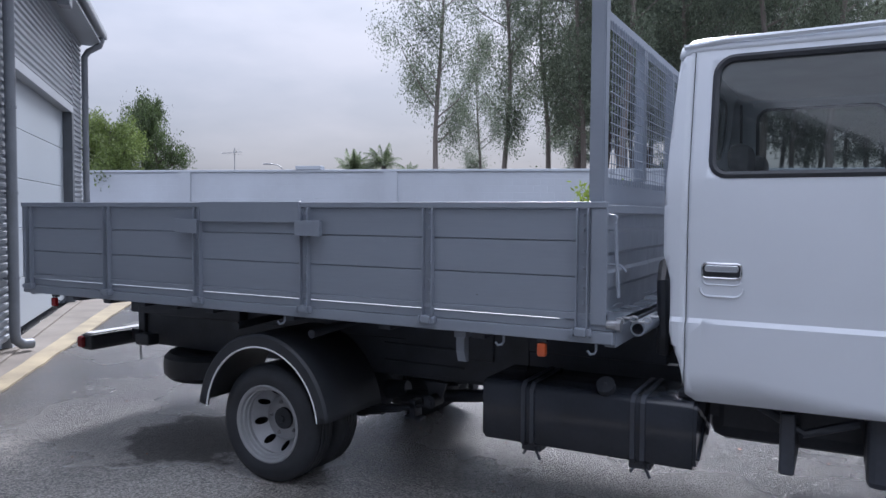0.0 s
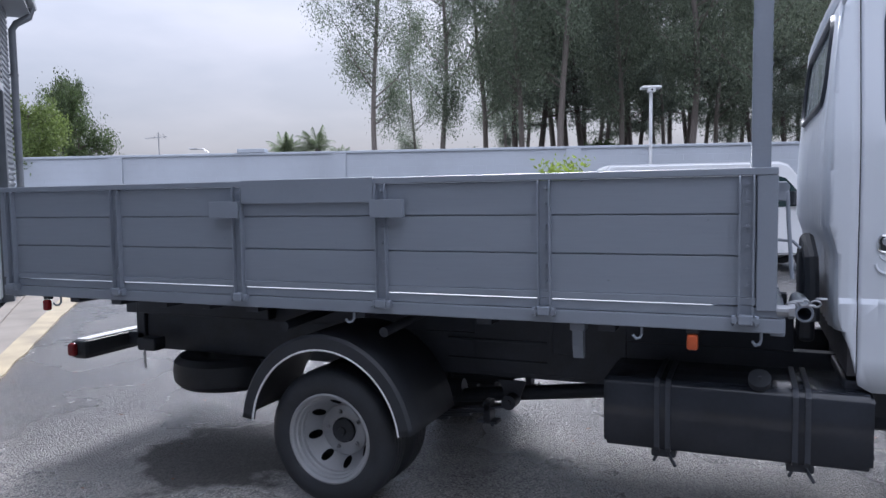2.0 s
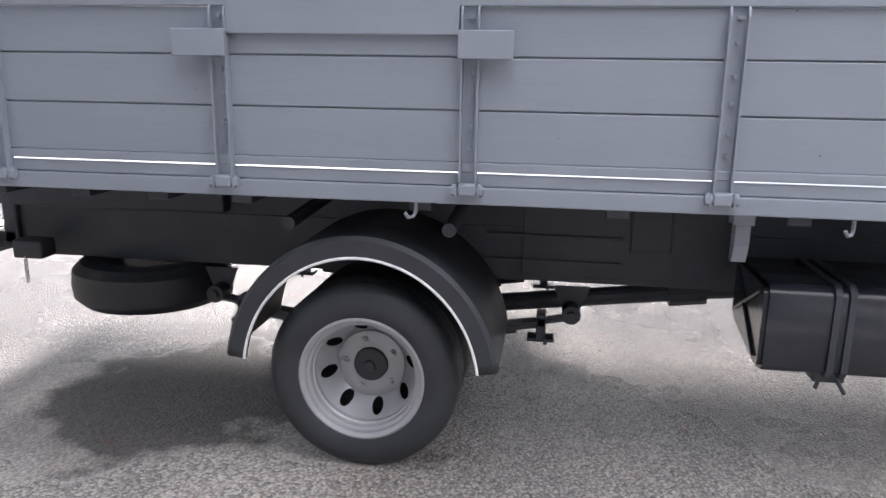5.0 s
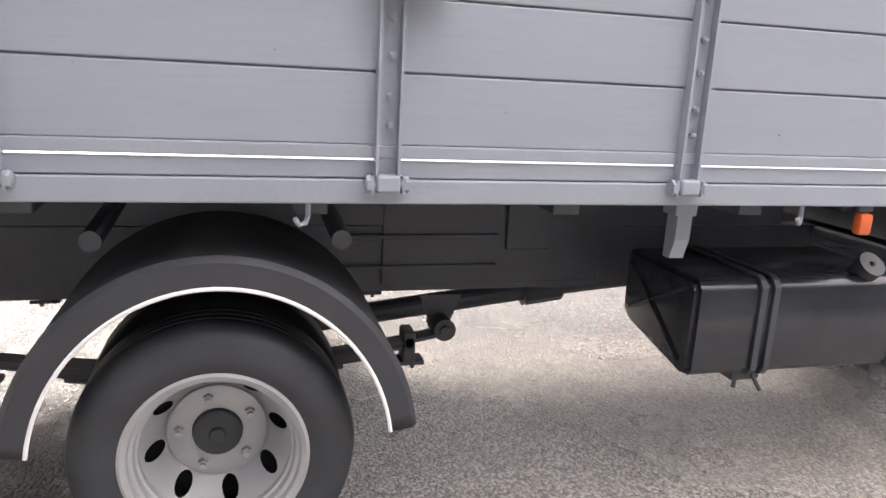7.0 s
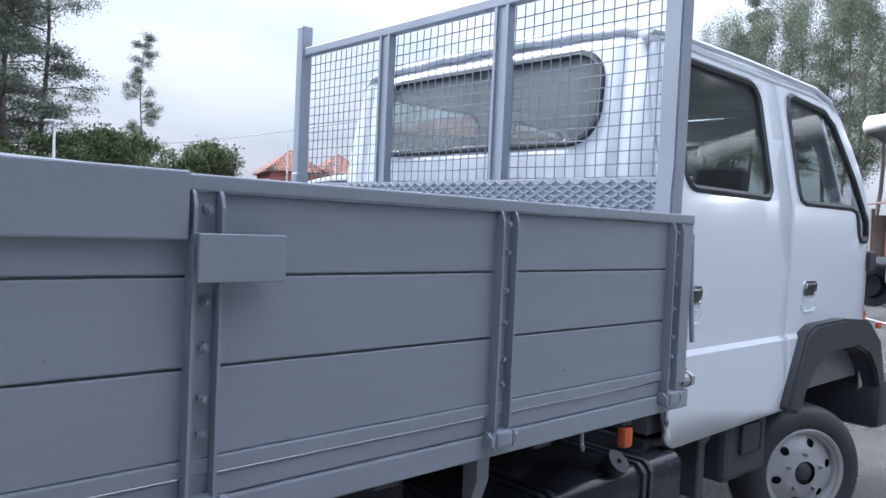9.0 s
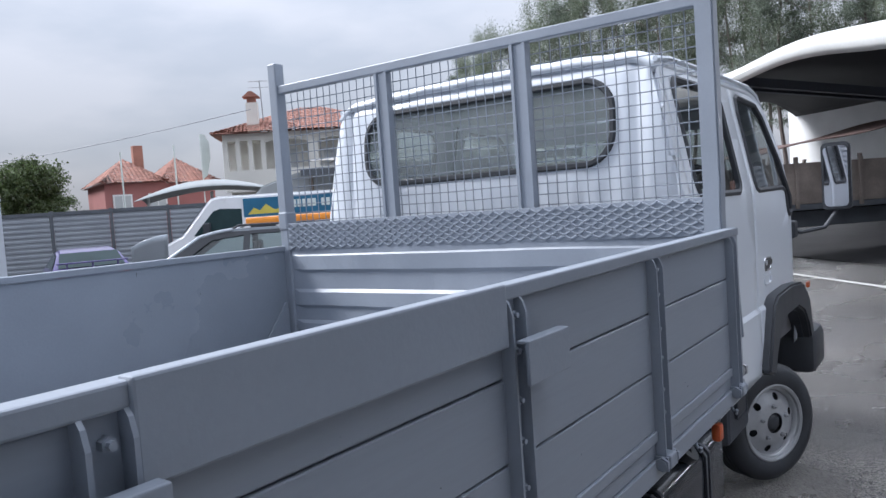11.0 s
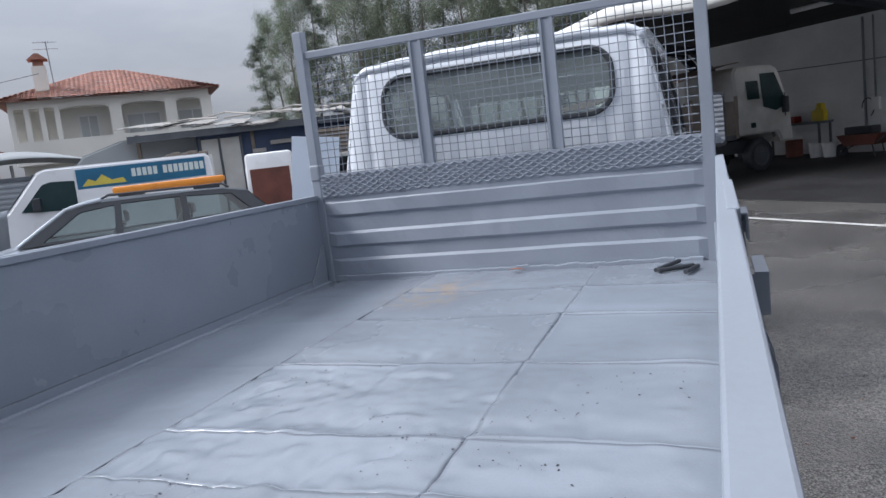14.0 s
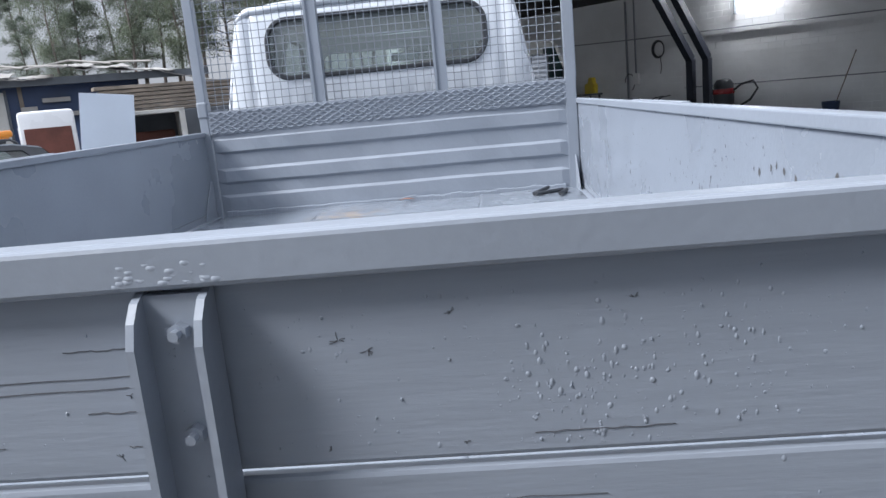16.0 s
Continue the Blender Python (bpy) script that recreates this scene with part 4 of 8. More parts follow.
def cab_half(z):
    """Half width of the cab at a height."""
    if z < 1.105:
        return 0.967
    if z < 1.125:
        return 0.967 - 0.016 * (z - 1.105) / 0.02
    if z < 1.72:
        return 0.951 + 0.004 * math.sin((z - 1.125) / 0.6 * math.pi)
    t = min(1.0, (z - 1.72) / 0.60)
    return 0.951 - 0.115 * t - 0.05 * max(0, t - 0.85) / 0.15 * max(0, t - 0.85)


def front_in(x):
    return 0.16 * max(0, (x - 6.2) / 0.5) ** 2


SIDE = [(4.335, 0.775), (4.29, 0.80), (4.262, 0.93), (4.235, 1.0), (4.218, 1.06), (4.216, 1.29), (4.20, 1.345), (4.186, 1.40), (4.185, 1.6), (4.198, 1.9), (4.212, 2.1), (4.232, 2.24), (4.262, 2.30), (4.31, 2.32), (5.75, 2.33), (5.93, 2.30), (6.08, 2.22),
        (6.25, 2.0), (6.52, 1.62), (6.62, 1.42), (6.68, 1.1), (6.69, 0.72), (6.46, 0.70), (6.44, 0.78), (6.38, 0.90), (6.25, 1.0), (6.05, 1.055), (5.75, 1.055), (5.55, 1.0), (5.42, 0.90), (5.32, 0.785)]
REAR_WIN = rounded(4.375, 5.10, 1.735, 2.238, (0.06, 0.06, 0.09, 0.075))
FRONT_WIN = [(5.40, 1.78), (5.395, 2.15), (5.42, 2.225), (5.47, 2.242), (5.86, 2.225), (5.97, 2.16), (6.16, 1.90), (6.31, 1.68), (6.33, 1.60), (6.31, 1.575), (6.2, 1.575), (6.17, 1.6), (6.15, 1.68), (6.12, 1.725), (6.05, 1.74), (5.45, 1.735), (5.41, 1.75)]


def cab_point(u, v, s, out=0.0):
    return (u, CB - s * (cab_half(v) - front_in(u) + out), v)


cuts_z = (0.9, 1.0, 1.105, 1.125, 1.3, 1.35, 1.4, 1.5, 1.6, 1.72, 1.8, 1.9, 2.0, 2.1, 2.2, 2.24, 2.28)
cuts_x = (4.2, 4.215, 4.23, 4.25, 4.3, 4.35, 4.7, 5.0, 5.15, 5.3, 5.35, 5.6, 5.9, 6.2, 6.3, 6.4, 6.5, 6.6)
for s in (1, -1):
    def piece(x0, x1):
        bm = sheet(SIDE, [REAR_WIN, FRONT_WIN], lambda u, v: (u, v, 0), [c for c in cuts_x if x0 < c < x1], cuts_z)
        g = bm.verts[:] + bm.edges[:] + bm.faces[:]
        bmesh.ops.bisect_plane(bm, geom=g, plane_co=(x0, 0, 0), plane_no=(1, 0, 0), clear_inner=True)
        g = bm.verts[:] + bm.edges[:] + bm.faces[:]
        bmesh.ops.bisect_plane(bm, geom=g, plane_co=(x1, 0, 0), plane_no=(1, 0, 0), clear_outer=True)
        for v in bm.verts:
            v.co = cab_point(v.co.x, v.co.y, s)
        bmesh.ops.recalc_face_normals(bm, faces=bm.faces[:])
        return bm
    solid(sub(piece(4.17, 4.281), "cab_quarter", M_white, truck, smooth=True), 0.02, 0)
    rear_door = solid(sub(piece(4.286, 5.296), "rear_door", M_white, truck, "white rear door with a recessed chrome handle", True), 0.02, 0)
    front_door = solid(sub(piece(5.301, 6.40), "front_door", M_white, truck, "white front door with a chrome handle", True), 0.02, 0)
    solid(sub(piece(6.406, 6.8), "front_corner", M_white, truck, smooth=True), 0.02, 0)
    for u, door, z0 in ((4.2835, rear_door, 0.95), (5.299, front_door, 0.80)):
        bm = BM()
        grid(bm, 1, 12, lambda p, q: cab_point(u - 0.008 + 0.016 * p, z0 + (2.27 - z0) * q, s, -0.02))
        solid(sub(bm, "door_seal", M_black, door), 0.004, 0)
    for win, door, xs in ((REAR_WIN, rear_door, 0), (FRONT_WIN, front_door, 0)):
        bm = sheet(win, [], lambda u, v: cab_point(u, v, s, -0.004), [], (1.8, 1.9, 2.0, 2.1))
        ob = sub(bm, "side_window", M_glass, door, "clear side window in a black rubber seal")
        ob.visible_shadow = False
        bm = BM()
        tube(bm, [cab_point(u, v, s, 0.004) for u, v in win], 0.017, 6, True)
        sub(bm, "window_seal", M_plastic, door)
    # handles: recess and grip
    for hx, door, wd in ((4.348, rear_door, 0.155), (5.47, front_door, 0.145)):
        bm = BM()
        prism(bm, rounded(hx, hx + wd, 1.304, 1.366, 0.018), "y", *sorted((CB - s * 0.950, CB - s * 0.967)))
        sub(bm, "handle_recess", M_plastic, door)
        bm = BM()
        tube(bm, [(u, CB - s * 0.9675, v) for u, v in rounded(hx, hx + wd, 1.304, 1.366, 0.018)], 0.0055, 8, True)
        sub(bm, "handle_frame", M_chrome, door, smooth=True)
        bm = BM()
        prism(bm, rounded(hx + 0.010, hx + wd - 0.010, 1.330, 1.360, 0.010), "y", *sorted((CB - s * 0.966, CB - s * 0.980)))
        bmesh.ops.bevel(bm, geom=bm.edges[:], offset=0.004, segments=3, affect="EDGES")
        sub(bm, "door_handle", M_chrome, door, "chrome door handle", True)
        bm = BM()
        tube(bm, [(u, CB - s * 0.964, v) for u, v in rounded(hx - 0.008, hx + wd + 0.008, 1.225, 1.30, 0.035)[:12]], 0.006, 6)
        tube(bm, [(u, CB - s * 0.964, v) for u, v in rounded(hx + 0.004, hx + wd - 0.004, 1.275, 1.304, 0.02)[:12]], 0.004, 6)
        sub(bm, "handle_recess", M_white, door)
    bm = BM()
    tube(bm, [cab_point(u, v, s, 0.001) for u, v in rounded(4.985, 5.1, 1.23, 1.4, 0.03)[6:18]], 0.0045, 6)
    tube(bm, [cab_point(u, v, s, 0.001) for u, v in ((5.48, 1.62), (5.5, 1.66), (5.55, 1.68), (6.0, 1.68), (6.12, 1.66), (6.14, 1.6), (6.14, 1.36), (6.05, 1.33), (5.55, 1.31))], 0.004, 6)
    sub(bm, "pressed_line", M_white, front_door)
    # front wheel arch
    bm = BM()
    pts = [(5.25, 0.80), (5.42, 1.12), (5.52, 1.165), (5.9, 1.175), (6.25, 1.15), (6.45, 1.03), (6.56, 0.78), (6.47, 0.74), (6.40, 0.86), (6.28, 0.96), (6.08, 1.02), (5.75, 1.02), (5.55, 0.96), (5.44, 0.86), (5.38, 0.76)]
    prism(bm, pts, "y", *sorted((CB - s * 0.94, CB - s * 1.023)))
    bmesh.ops.bevel(bm, geom=bm.edges[:], offset=0.012, segments=2, affect="EDGES")
    arch = sub(bm, "wheel_arch", M_plastic, truck, "black plastic front wheel arch", True)
    bm = BM()
    ya, yb = sorted((CB - s * 0.973, CB - s * 0.47))
    la, lb = [bm.verts.new((p, ya, q)) for p, q in pts[7:]], [bm.verts.new((p, yb, q)) for p, q in pts[7:]]
    for i in range(len(la) - 1):
        bm.faces.new((la[i], la[i + 1], lb[i + 1], lb[i]))
    solid(sub(bm, "arch_liner", M_black, arch), 0.006, 0)
    bm = BM()
    box(bm, 6.34, 6.40, *sorted((CB - s * 1.018, CB - s * 1.035)), 1.10, 1.135, 0.006)
    sub(bm, "arch_lamp", M_orange, arch)
    bm = BM()
    box(bm, 6.62, 6.70, *sorted((CB - s * 0.80, CB - s * 0.86)), 1.05, 1.17, 0.012)
    sub(bm, "indicator", M_orange, truck)
    # door mirror on its arm
    ym = CB - s * 1.17
    bm = BM()
    prism(bm, rounded(ym - 0.085, ym + 0.085, 1.565, 2.005, 0.035), "x", 6.66, 6.74)
    bmesh.ops.bevel(bm, geom=bm.edges[:], offset=0.01, segments=2, affect="EDGES")
    mir = sub(bm, "door_mirror", M_plastic, truck, "black door mirror on a tubular arm", True)
    bm = BM()
    prism(bm, rounded(ym - 0.07, ym + 0.07, 1.59, 1.98, 0.03), "x", 6.656, 6.659)
    sub(bm, "mirror_glass", M_mirror, mir)
    bm = BM()
    tube(bm, [(6.45, CB - s * 0.9, 1.46), (6.5, CB - s * 0.98, 1.44), (6.62, CB - s * 1.1, 1.46), (6.70, ym, 1.57)], 0.014, 8)
    box(bm, 6.36, 6.48, *sorted((CB - s * 0.90, CB - s * 0.965)), 1.41, 1.52, 0.015)
    sub(bm, "mirror_arm", M_plastic, mir)

# back panel with vertical pressings, roof, front
BACK_WIN = rounded(0.535, 1.875, 1.90, 2.252, 0.13, 8)


def back_shape(y, z):
    e = abs(y - CB)
    ribs = 0.0 if 0.5 < y < 1.97 and z > 1.84 else 0.007 * (1 if (y * 9.2) % 1.0 < 0.5 else 0)
    if z > 1.7 and (y <= 0.5 or y >= 1.97):
        ribs = 0.012 * (1 if 0.74 < e < 0.80 else 0)
    x = 4.176 + 0.032 * min(1, max(0, (1.40 - z) / 0.1)) + 0.045 * max(0, (z - 1.6) / 0.6) ** 1.4 + ribs + 0.05 * max(0, (z - 2.25) / 0.1) ** 2 + 0.02 * max(0, (e - 0.82) / 0.12) ** 2 + 0.002 * noise.noise((y * 6, z * 4, 1))
    return (x, y, z)


OUT_B = []
for z in (1.0, 1.3, 1.72, 1.9, 2.05, 2.2, 2.29):
    OUT_B.append((CB - cab_half(z) + 0.006, z))
OUT_B += [(CB - 0.783, 2.335), (CB - 0.62, 2.345), (CB, 2.352), (CB + 0.62, 2.345), (CB + 0.783, 2.335)]
OUT_B += [(2 * CB - p[0], p[1]) for p in OUT_B[:7][::-1]]
rib_cuts = []
k = 0.23
while k < 2.1:
    rib_cuts.append(k)
    k += 0.027
bm = sheet(OUT_B, [BACK_WIN], back_shape, rib_cuts, (1.2, 1.3, 1.35, 1.4, 1.6, 1.75, 1.84, 1.9, 2.0, 2.1, 2.2, 2.25, 2.28, 2.31))
bmesh.ops.recalc_face_normals(bm, faces=bm.faces[:])
back = solid(sub(bm, "back_panel", M_white, truck, "white pressed steel back of the cab", True), 0.015, 0)
bm = sheet(BACK_WIN, [], lambda y, z: (4.176 + 0.045 * max(0, (z - 1.6) / 0.6) ** 1.4, y, z))
ob = sub(bm, "rear_window", M_dkglass, back, "tinted rear window in a black rubber seal")
ob.visible_shadow = False
bm = BM()
tube(bm, [(4.168 + 0.045 * max(0, (z - 1.6) / 0.6) ** 1.4, y, z) for y, z in BACK_WIN], 0.015, 6, True)
sub(bm, "window_seal", M_plastic, back)
bm = BM()


def roof_f(a, b):
    x = 4.222 + 1.79 * a
    e = -1 + 2 * b
    half = 0.823
    z = 2.362 - 0.03 * e * e - 0.055 * max(0, (abs(e) - 0.88) / 0.12) ** 2 - 0.09 * max(0, (a - 0.85) / 0.15) ** 2 - 0.03 * max(0, (0.04 - a) / 0.04) ** 2
    z += 0.003 * math.sin(b * 40) * math.exp(-a * 9)
    return (x, CB + half * e * 1.035, z)


grid(bm, 40, 60, roof_f)
bmesh.ops.recalc_face_normals(bm, faces=bm.faces[:])
solid(sub(bm, "roof", M_white, truck, "white cab roof with a drip rail", True), 0.03, 0)
for s in (1, -1):
    bm = BM()
    tube(bm, [(x, CB - s * 0.855, z) for x, z in ((4.235, 2.30), (4.4, 2.317), (5.0, 2.325), (5.75, 2.322), (5.95, 2.29), (6.1, 2.20), (6.3, 1.95), (6.5, 1.68))], 0.012, 6)
    sub(bm, "drip_rail", M_white, truck)
WIND = rounded(CB - 0.74, CB + 0.74, 1.5, 2.15, 0.1)
FR = [(CB - 0.80, 0.7), (CB + 0.80, 0.7), (CB + 0.82, 1.5), (CB + 0.80, 2.26), (CB - 0.80, 2.26), (CB - 0.82, 1.5)]


def front_shape(y, z):
    e = abs(y - CB) / 0.8
    x = 6.72 - (0.0 if z < 1.4 else (z - 1.4) * 0.80) - 0.07 * e * e
    return (x, y, z)


bm = sheet(FR, [WIND], front_shape, [CB + 0.1 * i for i in range(-7, 8)], (1.0, 1.4, 1.5, 1.8, 2.1))
bmesh.ops.recalc_face_normals(bm, faces=bm.faces[:])
nose = solid(sub(bm, "nose_panel", M_white, truck, smooth=True), 0.03, 0)
bm = sheet(WIND, [], front_shape, [CB + 0.15 * i for i in range(-4, 5)], (1.6, 1.8, 2.0))
ob = sub(bm, "windscreen", M_screen, nose, smooth=True)
ob.visible_shadow = False
bm = BM()
box(bm, 6.45, 6.85, 0.17, W - 0.17, 0.52, 0.80, 0.05)
sub(bm, "front_bumper", M_plastic, truck, "black plastic front bumper", True)
# inside the cab
bm = BM()
box(bm, 4.26, 6.6, 0.30, W - 0.27, 0.82, 1.0)
box(bm, 4.25, 4.28, 0.33, W - 0.27, 1.0, 1.82)
sub(bm, "cab_floor", M_seat, truck)
bm = BM()
box(bm, 6.2, 6.55, 0.35, W - 0.35, 1.15, 1.5, 0.06)
sub(bm, "dashboard", M_plastic, truck)
bm = BM()
tube(bm, [(6.08 + 0.07 * math.sin(a), 1.72 + 0.21 * math.cos(a), 1.55 + 0.19 * math.sin(a)) for a in [math.tau * i / 24 for i in range(24)]], 0.014, 8, True)
cyl(bm, (6.08, 1.72, 1.55), (6.25, 1.72, 1.35), 0.03, 10)
sub(bm, "steering_wheel", M_plastic, truck)
for x, ys in ((4.5, ((0.40, 1.05), (1.08, 1.93))), (5.45, ((0.42, 0.85), (0.88, 1.3), (1.42, 1.92)))):
    for a, b in ys:
        bm = BM()
        box(bm, x, x + 0.52, a, b, 1.05, 1.22, 0.05)
        seat = sub(bm, "seat", M_seat, truck, "dark grey cloth cab seat", True)
        bm = BM()
        box(bm, x - 0.12, x + 0.03, a, b, 1.18, 1.74, 0.05)
        sub(bm, "backrest", M_seat, seat, smooth=True)
        bm = BM()
        c = (a + b) / 2
        box(bm, x - 0.11, x - 0.01, c - 0.13, c + 0.13, 1.76, 1.9, 0.04)
        sub(bm, "headrest", M_seat, seat, smooth=True)
bm = BM()
box(bm, 4.3, 5.9, 0.40, W - 0.40, 2.275, 2.29)
sub(bm, "headlining", M_liner, truck)
bm = BM()
box(bm, 5.98, 6.0, CB - 0.12, CB + 0.12, 2.03, 2.1, 0.01)
sub(bm, "inner_mirror", M_mirror, truck)

# a bent steel bar lies on the bed, and a dry leaf
bm = BM()
tube(bm, [(3.54, 0.205, FLOOR + 0.018), (3.69, 0.155, FLOOR + 0.016), (3.705, 0.175, FLOOR + 0.016), (3.61, 0.325, FLOOR + 0.017), (3.62, 0.34, FLOOR + 0.017), (3.83, 0.245, FLOOR + 0.018)], 0.011, 8)
ob = part("crank_bar", bm, M_plastic, None, "dark bent steel bar lying on the truck bed")
tagged(ob, category="tool")
M_leaf_dry = mat("dry_leaf", (0.25, 0.10, 0.05), 0.8, 0.0, 0.3, 30, 90, 0.1)
bm = BM()
grid(bm, 6, 3, lambda a, b: (3.84 + 0.018 * (b - 0.5) * math.sin(math.pi * a) * 2, 1.02 + 0.09 * a, FLOOR + 0.012 + 0.008 * math.sin(a * 3) + 0.01 * (b - 0.5) ** 2))
ob = part("dry_leaf", bm, M_leaf_dry, None, "brown dry leaf on the truck bed")
tagged(ob, category="leaf")

# ---- the yard ----
def asphalt():
    m = bpy.data.materials.new("wet_asphalt")
    m.use_nodes = True
    n, l = m.node_tree.nodes, m.node_tree.links
    b = n["Principled BSDF"]
    tc = n.new("ShaderNodeTexCoord")

    def tex(kind, scale, detail=4.0):
        t = n.new(kind)
        t.inputs["Scale"].default_value = scale
        if kind == "ShaderNodeTexNoise":
            t.inputs["Detail"].default_value = detail
        l.new(tc.outputs["Object"], t.inputs["Vector"])
        return t

    def ramp(src, p0, p1, c0, c1):
        r = n.new("ShaderNodeValToRGB")
        r.color_ramp.elements[0].position, r.color_ramp.elements[1].position = p0, p1
        r.color_ramp.elements[0].color, r.color_ramp.elements[1].color = (*c0, 1), (*c1, 1)
        l.new(src, r.inputs["Fac"])
        return r

    def mix(kind, fac, a, b_):
        x = n.new("ShaderNodeMix")
        x.data_type, x.blend_type = "RGBA", kind
        if isinstance(fac, float):
            x.inputs["Factor"].default_value = fac
        else:
            l.new(fac, x.inputs["Factor"])
        l.new(a, x.inputs["A"])
        l.new(b_, x.inputs["B"])
        return x.outputs["Result"]
    stone, grain, broad, wet = tex("ShaderNodeTexVoronoi", 85), tex("ShaderNodeTexNoise", 260, 3), tex("ShaderNodeTexNoise", 0.9, 9), tex("ShaderNodeTexNoise", 0.55, 6)
    tone = ramp(broad.outputs["Fac"], 0.33, 0.68, (0.135, 0.133, 0.131), (0.265, 0.255, 0.24))
    chips = ramp(stone.outputs["Color"], 0.1, 0.9, (0.5, 0.5, 0.5), (1.7, 1.64, 1.56))
    col = mix("MULTIPLY", 0.75, tone.outputs["Color"], chips.outputs["Color"])
    gaps = ramp(stone.outputs["Distance"], 0.45, 0.75, (1, 1, 1), (0.4, 0.4, 0.41))
    col = mix("MULTIPLY", 0.6, col, gaps.outputs["Color"])
    spots = ramp(tex("ShaderNodeTexNoise", 5.5, 5).outputs["Fac"], 0.64, 0.72, (1, 1, 1), (0.3, 0.3, 0.31))
    col = mix("MULTIPLY", 0.5, col, spots.outputs["Color"])
    damp = ramp(wet.outputs["Fac"], 0.42, 0.56, (0, 0, 0), (1, 1, 1))
    dark = n.new("ShaderNodeRGB")
    dark.outputs[0].default_value = (0.85, 0.85, 0.86, 1)
    wetcol = mix("MULTIPLY", 1.0, col, dark.outputs[0])
    col = mix("MIX", damp.outputs["Color"], col, wetcol)
    # light put into the colour: brighter round the truck, darker across the yard
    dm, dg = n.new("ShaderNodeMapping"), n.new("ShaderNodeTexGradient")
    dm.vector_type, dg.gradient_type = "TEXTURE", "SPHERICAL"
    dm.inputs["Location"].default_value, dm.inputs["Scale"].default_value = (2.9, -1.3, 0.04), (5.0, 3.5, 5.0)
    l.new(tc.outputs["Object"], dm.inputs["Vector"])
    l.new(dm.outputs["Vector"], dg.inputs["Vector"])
    painted_lift = ramp(dg.outputs["Fac"], 0.1, 0.5, (0.5, 0.505, 0.52), (1.9, 1.88, 1.85))
    col = mix("MULTIPLY", 1.0, col, painted_lift.outputs["Color"])
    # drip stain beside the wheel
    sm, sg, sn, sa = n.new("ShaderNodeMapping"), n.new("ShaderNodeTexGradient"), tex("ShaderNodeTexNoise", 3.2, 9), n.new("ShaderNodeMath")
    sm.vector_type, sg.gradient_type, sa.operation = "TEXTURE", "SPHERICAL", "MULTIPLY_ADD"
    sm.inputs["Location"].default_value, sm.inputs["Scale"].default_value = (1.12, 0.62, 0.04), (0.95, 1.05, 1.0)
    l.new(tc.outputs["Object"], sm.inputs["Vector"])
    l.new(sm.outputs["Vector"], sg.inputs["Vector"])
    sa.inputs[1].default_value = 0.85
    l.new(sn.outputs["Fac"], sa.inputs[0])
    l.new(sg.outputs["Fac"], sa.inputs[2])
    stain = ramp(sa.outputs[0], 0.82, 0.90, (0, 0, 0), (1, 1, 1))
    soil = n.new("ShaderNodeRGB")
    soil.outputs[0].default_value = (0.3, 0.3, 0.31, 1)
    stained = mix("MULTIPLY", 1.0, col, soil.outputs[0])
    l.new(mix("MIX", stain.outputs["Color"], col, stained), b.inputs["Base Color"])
    rough = ramp(wet.outputs["Fac"], 0.32, 0.52, (0.40, 0.40, 0.40), (0.24, 0.24, 0.24))
    b.inputs["Specular IOR Level"].default_value = 0.9
    matt = n.new("ShaderNodeRGB")
    matt.outputs[0].default_value = (0.62, 0.62, 0.62, 1)
    l.new(mix("MIX", stain.outputs["Color"], rough.outputs["Color"], matt.outputs[0]), b.inputs["Roughness"])
    add = n.new("ShaderNodeMath")
    add.operation = "MULTIPLY_ADD"
    add.inputs[1].default_value = 0.3
    l.new(grain.outputs["Fac"], add.inputs[0])
    inv = n.new("ShaderNodeMath")
    inv.operation = "SUBTRACT"
    inv.inputs[0].default_value = 1.0
    pit = n.new("ShaderNodeMapRange")
    pit.interpolation_type = "SMOOTHSTEP"
    pit.inputs["From Min"].default_value, pit.inputs["From Max"].default_value = 0.38, 0.8
    l.new(stone.outputs["Distance"], pit.inputs["Value"])
    l.new(pit.outputs["Result"], inv.inputs[1])
    l.new(inv.outputs[0], add.inputs[2])
    bp = n.new("ShaderNodeBump")
    bp.inputs["Distance"].default_value = 0.012
    st = n.new("ShaderNodeMapRange")
    st.inputs["To Min"].default_value, st.inputs["To Max"].default_value = 1.0, 0.75
    l.new(damp.outputs["Color"], st.inputs["Value"])
    l.new(st.outputs["Result"], bp.inputs["Strength"])
    l.new(add.outputs[0], bp.inputs["Height"])
    l.new(bp.outputs["Normal"], b.inputs["Normal"])
    return m


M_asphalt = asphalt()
bm = BM()
GZ = 0.04


def ground_z(x, y):
    """The yard rises gently to the east."""
    p = x * 0.94 - y * 0.342
    return GZ + 0.033 * min(60.0, max(0.0, p - 7.5) ** 2 / (max(0.0, p - 7.5) + 3.0))


xs = sorted({-1500, -600, -200, -80, 200, 600, 1500} | {-40 + 4 * i for i in range(31)})
vv = [[bm.verts.new((x, y, ground_z(x, y))) for y in xs] for x in xs]
for i in range(len(xs) - 1):
    for j in range(len(xs) - 1):
        bm.faces.new((vv[i][j], vv[i + 1][j], vv[i + 1][j + 1], vv[i][j + 1]))
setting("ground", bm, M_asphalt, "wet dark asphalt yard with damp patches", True)

